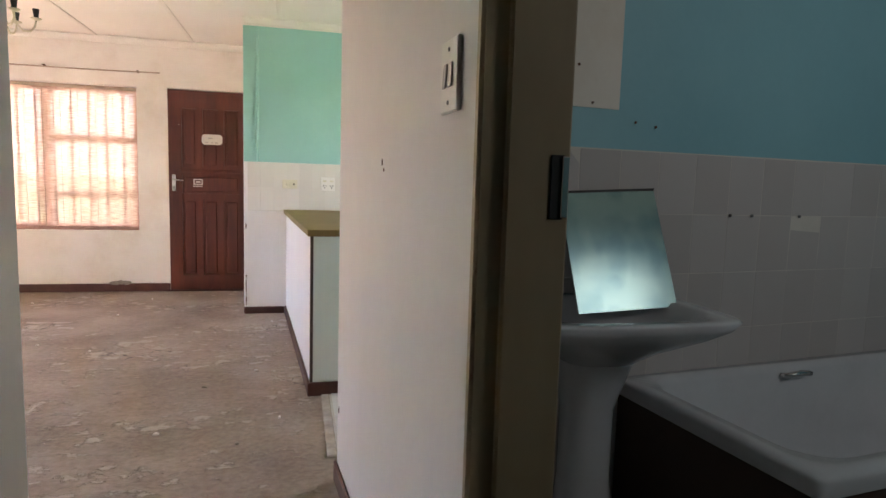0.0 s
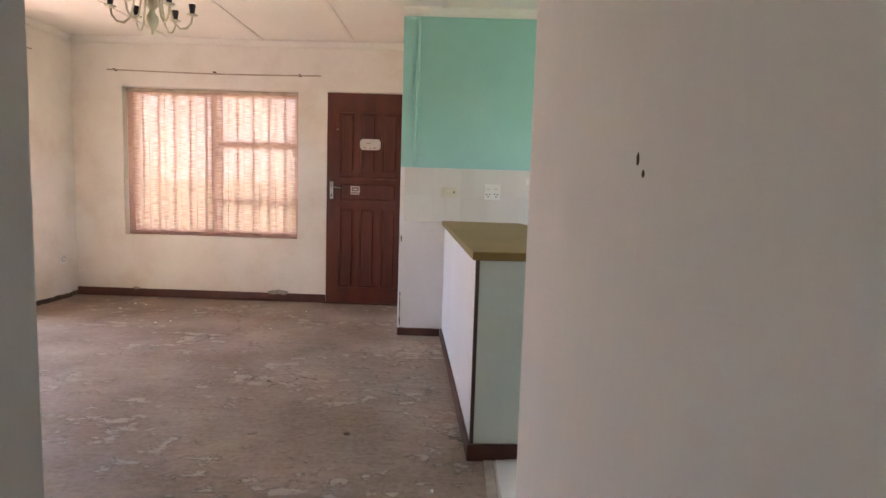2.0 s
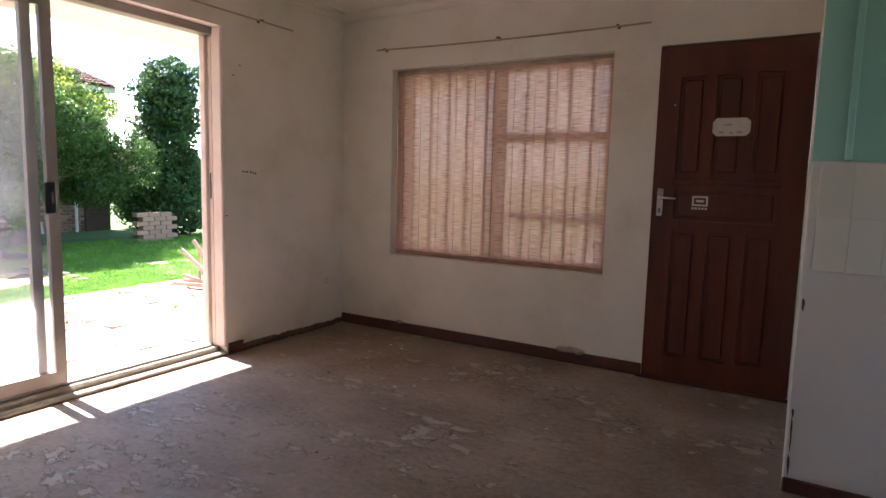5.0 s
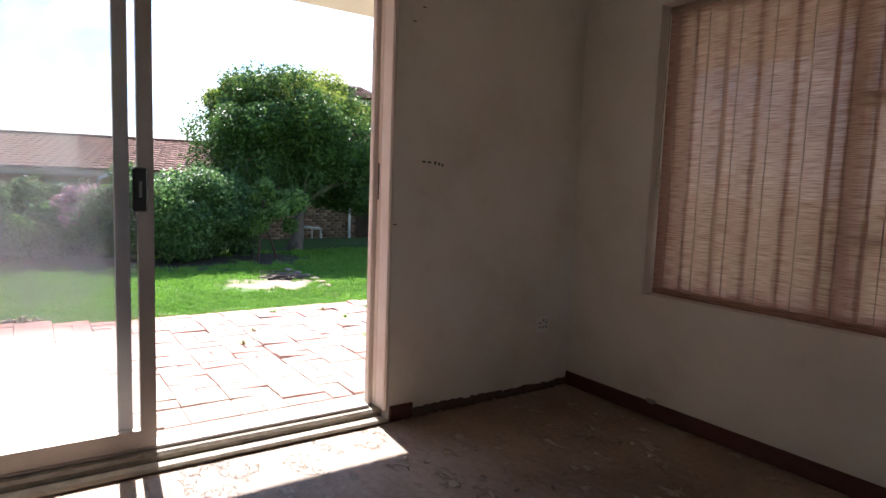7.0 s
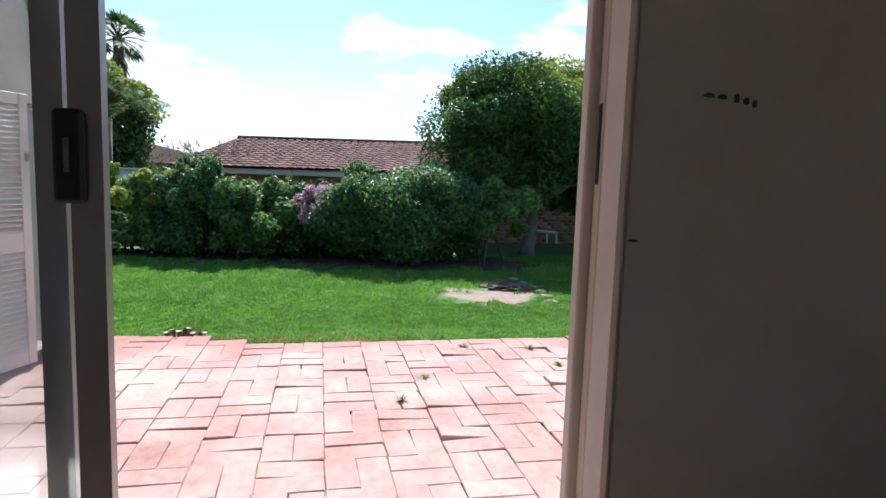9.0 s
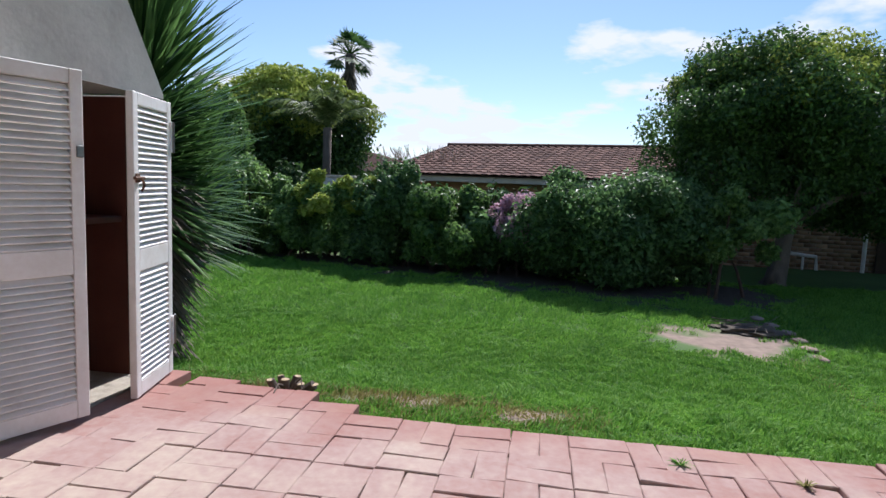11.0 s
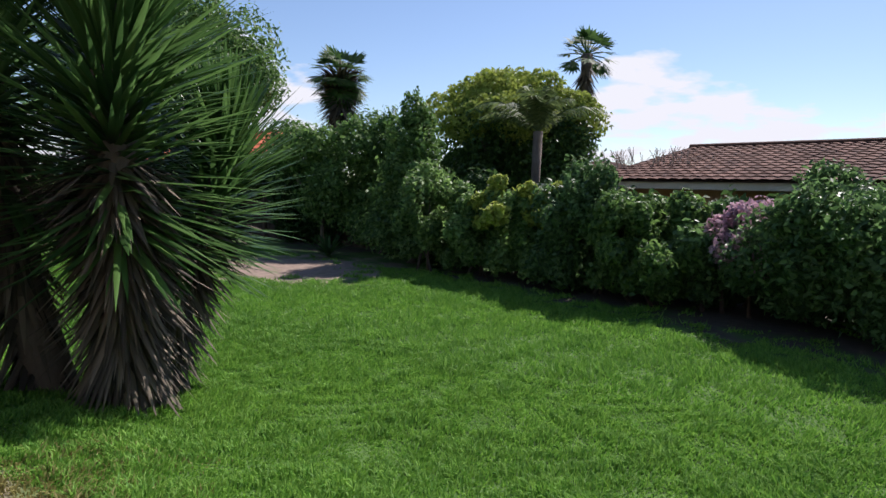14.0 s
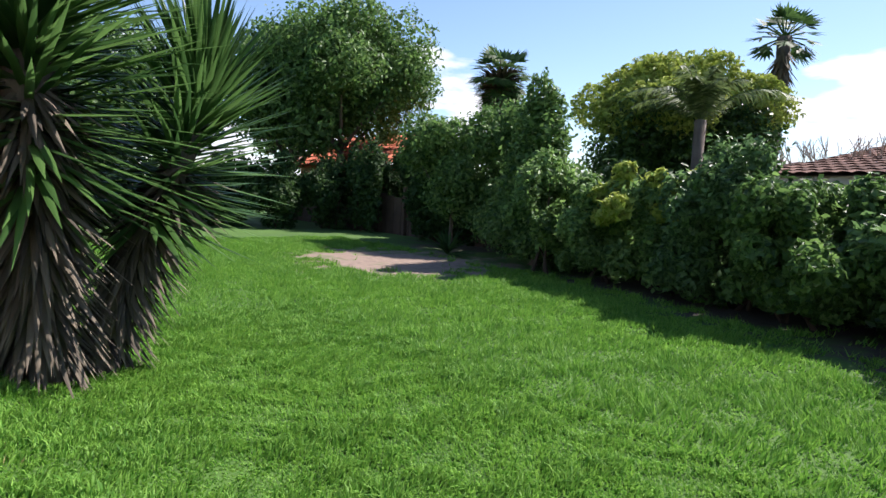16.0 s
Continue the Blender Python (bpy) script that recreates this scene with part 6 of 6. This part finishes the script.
h2 = thing("brick_house", "face brick house with tiled roof behind the round tree", "house", (-17, 10.9, -0.6))
brick_wall("wall", (-2, -2.7, 0), (0, 1.75, 3.95), "x", "brown face brick wall", h2)
part("back_door", boxed((0.015, 1.0, 0.0), (0.06, 1.7, 1.75), 0.01), M["fence"], h2, "dark brown back door")
part("drain_pipe", tube(bmesh.new(), [(0.09, -1.2, 0.52), (0.09, -0.15, 0.42), (0.09, -0.12, 0.0)], 0.04, 8), M["whitepaint"], h2, "white waste pipe")
part("drain_pipe", tube(bmesh.new(), [(0.09, -0.4, 0.40), (0.09, -0.4, 0.0)], 0.025, 8), M["whitepaint"], h2, "white waste pipe")
part("drain_pipe", tube(bmesh.new(), [(0.09, 0.75, 3.8), (0.09, 0.75, 0.0)], 0.04, 8), M["whitepaint"], h2, "white downpipe")
part("fascia", boxed((0.40, -2.9, 3.95), (0.48, 1.75, 4.13), 0.01), M["fascia"], h2)
rf = part("roof", boxed((-2.2, -2.8, 3.96), (0.39, 1.7, 4.10)), M["rooftile"], h2)
tiled_plane("roof_tiles", (0.55, -3.0, 4.12), (0.55, 1.8, 4.12), (-1.6, 1.8, 4.80), (-1.6, 0.0, 4.80), 0.21, 0.26, M["rooftile"], rf)

h3 = thing("far_house", "house with orange-red tiled roof under the tall tree", "house", (-17.3, -12.4, -0.6))
part("wall", boxed((-2, -3.5, 0), (0, 3.0, 2.0)), M["ochre"], h3)
rf = part("roof", boxed((-2.4, -3.7, 2.0), (0.3, 3.2, 2.06)), M["redroof"], h3)
tiled_plane("roof_tiles", (0.5, -3.9, 2.06), (0.5, 3.4, 2.06), (-2.0, 3.4, 3.3), (-2.0, -3.9, 3.3), 0.32, 0.36, M["redroof"], rf)
part("gable_board", boxed((-0.1, -3.75, 2.07), (0.05, -3.6, 2.9), 0.01), M["whitepaint"], h3)

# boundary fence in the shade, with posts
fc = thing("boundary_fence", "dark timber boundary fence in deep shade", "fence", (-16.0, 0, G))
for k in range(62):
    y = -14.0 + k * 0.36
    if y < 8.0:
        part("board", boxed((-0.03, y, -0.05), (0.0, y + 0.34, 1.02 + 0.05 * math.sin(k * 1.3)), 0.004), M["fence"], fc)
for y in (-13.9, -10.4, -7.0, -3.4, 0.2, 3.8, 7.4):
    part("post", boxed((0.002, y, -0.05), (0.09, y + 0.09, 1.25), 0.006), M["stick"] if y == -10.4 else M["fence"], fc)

# far low houses to the north-west
for x, y, w, h in ((-62, 66, 9, 2.4), (-80, 52, 12, 2.6), (-70, 84, 10, 2.2), (-28, -2.0, 4, 2.0)):
    hb = thing("distant_house", "distant low house with a grey-brown roof", "house", (x, y, -0.6))
    part("wall", boxed((-w / 2, -3, 0), (w / 2, 3, h)), M["fascia"], hb)
    bm = bmesh.new()
    v = [bm.verts.new(p) for p in ((-w / 2 - 0.5, -3.5, h), (w / 2 + 0.5, -3.5, h), (w / 2 + 0.5, 3.5, h), (-w / 2 - 0.5, 3.5, h), (-w / 4, 0, h + 0.2 * w), (w / 4, 0, h + 0.2 * w))]
    for ids in ((0, 1, 5, 4), (2, 3, 4, 5), (1, 2, 5), (3, 0, 4), (3, 2, 1, 0)):
        bm.faces.new([v[i] for i in ids])
    part("roof", bm, M["rooftile"], hb)

# painted wall of the next plot, seen between palm and hedge
pw = thing("garden_wall", "white painted boundary wall glimpsed behind the hedge", "wall", (-16.9, 0.42, G))
part("wall_panel", boxed((-0.06, -0.42, -0.05), (0.06, 0.36, 1.52), 0.008), M["whitepaint"], pw)
part("coping", boxed((-0.09, -0.44, 1.5205), (0.09, 0.38, 1.58), 0.01), M["fascia"], pw, "cream coping")

# low white garden wall by the ivy
lw = thing("garden_wall", "low stepped brick garden wall below the ivy", "wall", (-13.4, 12.5, G))
for r in range(7):
    for c in range(3):
        part("block", boxed((-0.1, -1.4 + c * 0.31 + (0.15 if r % 2 else 0), r * 0.105 - 0.03), (0.1, -1.4 + c * 0.31 + 0.295 + (0.15 if r % 2 else 0), r * 0.105 + 0.07), 0.006), M["facebrick"], lw)

# heap of old bricks and timber offcuts at the end of the patio
hp = thing("timber_heap", "leaning heap of timber offcuts and stacked bricks", "rubble heap", (-5.05, 6.75, PAVE_Z + 0.03))
for r in range(9):
    for c in range(4 if r < 5 else 3):
        part("brick", boxed((0.02 + c * 0.115 + r * 0.02, -0.05, r * 0.062), (0.125 + c * 0.115 + r * 0.02, 0.17, r * 0.062 + 0.058), 0.004, Matrix.Rotation(radians(rnd.uniform(-5, 5)), 4, "Z")), M["facebrick"], hp)
for a, b in (((-0.42, -0.12, 0.02), (0.30, -0.06, 0.05)), ((-0.36, -0.18, 0.36), (0.12, -0.10, 0.02)), ((-0.22, -0.14, 0.46), (0.24, -0.10, 0.02)), ((0.22, -0.12, 0.0), (0.40, -0.07, 0.62)), ((0.30, -0.13, 0.0), (0.34, -0.07, 0.60)), ((0.12, -0.13, 0.0), (0.28, -0.07, 0.58)), ((-0.18, -0.10, 0.0), (-0.20, -0.08, 0.38)), ((-0.30, -0.2, 0.10), (0.20, -0.14, 0.0)), ((-0.45, -0.22, 0.0), (0.1, -0.2, 0.03))):
    a, b = Vector(a), Vector(b)
    d = (b - a)
    m = Matrix.Translation(a) @ d.to_track_quat("X", "Z").to_matrix().to_4x4()
    part("plank", boxed((0, -0.012, -0.02), (d.length, 0.012, 0.02), 0.002, m), M["stick"], hp)

# ---- outdoor cupboard with louvred doors ----
cup = thing("outdoor_cupboard", "rendered outdoor cupboard with a steeply sloping gable wall", "cupboard")
bm = bmesh.new()
prof = [(-6.21, 1.40), (-6.21, 1.42), (-5.62, 2.30), (-3.40, 2.34), (-3.40, -0.05), (-4.93, -0.05), (-4.93, 1.40)]
a, b = [bm.verts.new((x, 3.10, z)) for x, z in prof], [bm.verts.new((x, 2.98, z)) for x, z in prof]
bm.faces.new(a)
bm.faces.new(b[::-1])
for k in range(len(prof)):
    j = (k + 1) % len(prof)
    bm.faces.new((a[k], b[k], b[j], a[j]))
bmesh.ops.recalc_face_normals(bm, faces=bm.faces)
part("gable_wall", bm, M["render"], cup, "streaked grey render")
part("end_wall", boxed((-6.21, 2.05, -0.08), (-6.10, 2.979, 1.40), 0.006), M["render"], cup)
part("inner_end", boxed((-6.0985, 2.151, -0.07), (-6.0905, 2.97, 1.39)), M["redbrick"], cup, "dark red painted inner wall")
part("back_wall", boxed((-6.09, 2.05, -0.08), (-3.40, 2.15, 2.30)), M["redbrick"], cup, "dark red painted inner wall")
part("inner_side", boxed((-4.93, 2.151, -0.08), (-4.83, 2.979, 2.28)), M["redbrick"], cup)
part("cupboard_floor", boxed((-6.089, 2.151, -0.08), (-4.94, 3.105, 0.0), 0.004), M["mortar"], cup, "dusty cement floor")
part("shelf", boxed((-6.09, 2.3, 0.78), (-4.94, 2.95, 0.81), 0.003), M["skirting"], cup)
part("cupboard_top", boxed((-6.09, 2.16, 1.405), (-4.94, 2.978, 1.45)), M["render"], cup)


def louvre_door(label, hinge, angle, width, height, padlock):
    """A louvred leaf hung at hinge, turned about it; its face looks along local +y."""
    ob = thing("louvre_door", label, "louvred door", hinge, angle, "louvred cupboard doors")
    s, t = 0.048, 0.032
    for lo, hi in (((0, 0, 0), (s, t, height)), ((width - s, 0, 0), (width, t, height))):
        part("stile", boxed(lo, hi, 0.003), M["whitepaint"], ob)
    for z0, z1 in ((0, 0.07), (0.58, 0.68), (height - 0.055, height)):
        part("rail", boxed((s + 0.0005, 0.001, z0), (width - s - 0.0005, t - 0.001, z1), 0.003), M["whitepaint"], ob)
    sl = None
    for z0, z1 in ((0.072, 0.578), (0.682, height - 0.057)):
        n = int((z1 - z0) / 0.0262)
        for k in range(n):
            if sl is None:
                o = part("slat", boxed((s + 0.001, -0.019, -0.0035), (width - s - 0.001, 0.019, 0.0035), 0.0015), M["whitepaint"], ob)
                sl = o.data
            else:
                o = new("slat", sl)
                o.parent = ob
            o.location = (0, t / 2, z0 + (k + 0.5) * (z1 - z0) / n)
            o.rotation_euler = (radians(-42), 0, 0)
    for z in (0.22, height - 0.17):
        hg = part("hinge", boxed((-0.030, t + 0.0005, z - 0.075), (0.020, t + 0.006, z + 0.075), 0.001), M["whitepaint"], ob, "paint-smeared steel butt hinge")
        part("pin", tube(bmesh.new(), [(-0.006, t + 0.008, z - 0.075), (-0.006, t + 0.008, z + 0.075)], 0.007, 7), M["steel"], hg)
    if padlock:
        ps = part("hasp", boxed((width - 0.05, t + 0.0005, 0.98), (width - 0.008, t + 0.007, 1.02), 0.002), M["rust"], ob, "rusted hasp and bolt")
        part("bolt", tube(bmesh.new(), [(width - 0.06, t + 0.016, 1.0), (width + 0.03, t + 0.016, 1.0)], 0.008, 7), M["rust"], ps)
        part("ring", tube(bmesh.new(), [(width - 0.03, t + 0.02, 1.0), (width - 0.035, t + 0.03, 0.97), (width - 0.03, t + 0.02, 0.94)], 0.006, 6), M["rust"], ps)
    else:
        part("keep", boxed((width - 0.03, t + 0.0005, 1.03), (width - 0.004, t + 0.008, 1.075), 0.002), M["steel"], ob)
    return ob


# a leaf faces +y when its local x runs towards -x
louvre_door("white louvred door leaf standing ajar with rusted bolt", (-6.185, 3.122, 0.004), 12.5, 0.425, 1.375, True)
ld = louvre_door("white louvred door leaf standing half open in shade", (-4.955, 3.03, PAVE_Z + 0.012), 180 - 23.5, 0.565, 1.36, False)
for c in ld.children_recursive:
    if c.parent == ld:
        c.matrix_basis = Matrix.Translation((0, 0.032, 0)) @ Matrix.Diagonal((1, -1, 1, 1)) @ c.matrix_basis

# ---- paving ----
PX1, PY0, PY1 = -3.50, 3.11, 8.6
bed = tagged(link_mesh("pavement", boxed((-5.74, 3.75, -0.10), (PX1, PY1, PAVE_Z - 0.016)), M["joint"]), "uneven red clay paving laid in basket weave", "paving", kind="structure")
part("sand_bed", boxed((-6.02, PY0, -0.10), (PX1, 3.749, PAVE_Z - 0.062)), M["joint"], bed)
BL, BW = 0.225, 0.1115
brick_mesh = None
rest_v, rest_f = [], []
rng3 = random.Random(17)
count = 0
cells = []
i = 0
x = PX1 - 0.004
while x > -6.3:
    j, y = 0, PY0 + 0.004
    while y < PY1 - 0.2:
        for h in range(2):
            if (i + j) % 2:
                cells.append((x - BL / 2 - 0.001, y + BW / 2 + h * (BL / 2 + 0.001), 0))
            else:
                cells.append((x - BW / 2 - h * (BL / 2 + 0.001), y + BL / 2, 90))
        y += BL + 0.003
        j += 1
    x -= BL + 0.003
    i += 1
cells = [c for c in cells if c[0] > pave_edge(c[1]) + (0.035 if c[2] else 0.085)]
cells.sort(key=lambda c: (c[0] + 4.9) ** 2 + (c[1] - 4.6) ** 2)
box_bm = boxed((-BL / 2 - 0.0005, -BW / 2 - 0.0005, -0.045), (BL / 2 + 0.0005, BW / 2 + 0.0005, 0), 0.0)
bmesh.ops.bevel(box_bm, geom=[e for e in box_bm.edges if all(v.co.z > -0.01 for v in e.verts)], offset=0.0035, segments=1, profile=0.5, affect="EDGES")
proto_v = [v.co.copy() for v in box_bm.verts]
box_bm.verts.index_update()
proto_f = [[v.index for v in f.verts] for f in box_bm.faces]
for c in cells:
    sag = min(max((3.75 - c[1]) / 0.5, 0), 1) * min(max((-5.2 - c[0]) / 0.5, 0), 1)
    heave = min(max((c[1] - 4.2) / 0.8, 0), 1)
    lift = 0.008 * noise.noise(Vector((c[0] * 1.3, c[1] * 1.3, 5))) + rng3.gauss(0, 0.0022) - 0.045 * sag
    up = rng3.uniform(0.03, 0.075) if rng3.random() < 0.03 + 0.16 * heave else 0.0
    m = Matrix.Translation((c[0], c[1], PAVE_Z + lift + up * 0.06)) @ Euler((rng3.gauss(0, 0.010) + up * rng3.uniform(-0.4, 0.5), rng3.gauss(0, 0.012) + up, radians(c[2]) + rng3.gauss(0, 0.018 + 0.012 * heave))).to_matrix().to_4x4()
    if count < 300:
        if brick_mesh is None:
            ob = part("brick", box_bm.copy(), M["paver"], bed)
            brick_mesh = ob.data
        else:
            ob = new("brick", brick_mesh)
            ob.parent = bed
        ob.matrix_local = m
        count += 1
    else:
        k = len(rest_v)
        rest_v += [tuple(m @ v) for v in proto_v]
        for f in proto_f:
            rest_f += [(k + f[0], k + f[t], k + f[t + 1]) for t in range(1, len(f) - 1)]
ob = from_arrays("bricks_rest", np.array(rest_v), np.array(rest_f), M["paver_loose"], bed)
ob["kind"] = "stuff"

# ---- grass ----
def grass(name, n, region, height, material, label, seed, keep, bent=True):
    rng = np.random.default_rng(seed)
    x = rng.uniform(region[0], region[1], n)
    y = rng.uniform(region[2], region[3], n)
    ok = keep(x, y, rng)
    x, y = x[ok], y[ok]
    n = len(x)
    t = np.clip((-5.7 - x) / 2.4, 0, 1)
    z = -0.05 - 0.40 * t * t * (3 - 2 * t)
    z = z + np.array([0.025 * noise.noise(Vector((a * 0.5, b * 0.5, 0))) if a < -6.2 else 0 for a, b in zip(x, y)]) + 0.003
    far = 1 + np.clip((-x - 8.5) / 6, 0, 1) * 0.8
    tuft = np.sin(x * 13 + 3 * np.sin(y * 4.1)) * np.sin(y * 15 + 3 * np.sin(x * 5.3)) + 0.7 * np.sin(x * 5.1 + y * 3.7) * np.sin(y * 6.3 - x * 2.1)
    h = height * (0.5 + 0.7 * rng.random(n)) * (0.9 + 0.55 * tuft)
    h = np.maximum(h, height * 0.3)
    a = rng.random(n) * math.tau
    w = 0.0036 * far * (0.7 + 0.6 * rng.random(n))
    lean = 0.15 + rng.random(n) * 0.95
    b = rng.random(n) * math.tau * 0.6 + tuft * 2.0 + np.sin(x * 2 + y) * 1.5
    base = np.stack([x, y, z], 1)
    side = np.stack([np.cos(a) * w, np.sin(a) * w, np.zeros(n)], 1)
    mid = base + np.stack([np.cos(b) * lean * h * 0.35, np.sin(b) * lean * h * 0.35, h * 0.6], 1)
    tip = base + np.stack([np.cos(b) * lean * h * 1.1, np.sin(b) * lean * h * 1.1, h * (1.05 - 0.35 * lean)], 1)
    verts = np.stack([base - side, base + side, mid + side * 0.8, mid - side * 0.8, tip], 1).reshape(-1, 3)
    i = np.arange(n)[:, None] * 5
    faces = np.concatenate([i + [0, 1, 2], i + [0, 2, 3], i + [3, 2, 4]], 0)
    if not bent:
        verts = np.stack([base - side * 1.3, base + side * 1.3, tip], 1).reshape(-1, 3)
        faces = np.arange(n)[:, None] * 3 + np.array([[0, 1, 2]])
    ob = from_arrays(name, verts, faces, material)
    return tagged(ob, label, "grass", kind="stuff")


def bare_at(x, y):
    d = np.full(len(x), 9.0)
    for cx, cy, rx, ry in BARE + SHADE_BED:
        d = np.minimum(d, np.hypot((x - cx) / rx, (y - cy) / ry))
    return d + 0.3 * np.sin(x * 7 + 2 * np.sin(y * 5)) * np.sin(y * 6 + 1.7 * np.sin(x * 4))


def lawn_keep(x, y, rng):
    e = pave_edge(y) - 0.02
    return (x < e) & (bare_at(x, y) + 0.5 * rng.random(len(x)) > 1.10) & ((x < -6.25) | (y > 3.12))


grass("lawn_grass", 330000, (-9.6, -5.7, 0.6, 8.6), 0.042, M["grass"], "thick bright green lawn grass", 201, lawn_keep)
grass("lawn_grass", 330000, (-13.9, -9.6, -6.5, 10.5), 0.058, M["grass"], "thick bright green lawn grass", 202, lawn_keep, False)
grass("lawn_grass", 80000, (-9.6, -6.0, -6.5, 0.6), 0.06, M["grass"], "thick bright green lawn grass", 203, lawn_keep, False)
grass("lawn_grass", 80000, (-14.0, -5.6, 8.6, 16), 0.07, M["grass"], "thick bright green lawn grass", 204, lawn_keep, False)
grass("dry_grass", 26000, (-7.2, -5.9, 3.0, 5.4), 0.04, M["drygrass"], "dry straw-coloured grass along the paving", 205, lambda x, y, rng: (bare_at(x, y) + 0.5 * rng.random(len(x)) < 1.75) & (x < pave_edge(y) - 0.03) & (rng.random(len(x)) < 0.45))
grass("dry_grass", 5200, (-7.35, -6.26, 2.6, 3.85), 0.035, M["drygrass"], "dry straw-coloured patch in the lawn", 207, lambda x, y, rng: np.hypot((x + 6.62) / 0.5, (y - 3.2) / 0.5) + 0.3 * np.sin(x * 9) * np.sin(y * 8) < 0.35 + 0.6 * rng.random(len(x)))
grass("dry_grass", 5000, (-9.2, -6.05, 7.0, 7.75), 0.035, M["drygrass"], "dry straw-coloured grass along a worn line in the lawn", 206, lambda x, y, rng: np.abs(y - 7.36 - 0.1 * np.sin(x * 2.3) + 0.08 * (x + 7.5)) < 0.06 + 0.08 * rng.random(len(x)))
wt = np.random.default_rng(9)
for k, (x, y) in enumerate(((-5.55, 5.95), (-5.5, 6.35), (-5.3, 6.55), (-5.05, 5.2), (-5.1, 6.6), (-4.55, 3.75), (-4.75, 5.05), (-5.62, 5.55), (-5.2, 6.0), (-4.9, 6.3), (-5.4, 6.8), (-4.6, 5.9), (-4.3, 3.5))):
    ob = thing("weed_tuft", "small green weed tuft between the pavers", "weed", (x, y, PAVE_Z - 0.005), group="weeds in the paving")
    blades("foliage", (0, 0, 0), [(0, 0, 0), (0.01, 0.02, 0.004)], 40, 0.055, 0.003, M["grass"] if k % 3 else M["drygrass"], ob, seed=300 + k, up=(0.1, 1.1), curve=0.4)
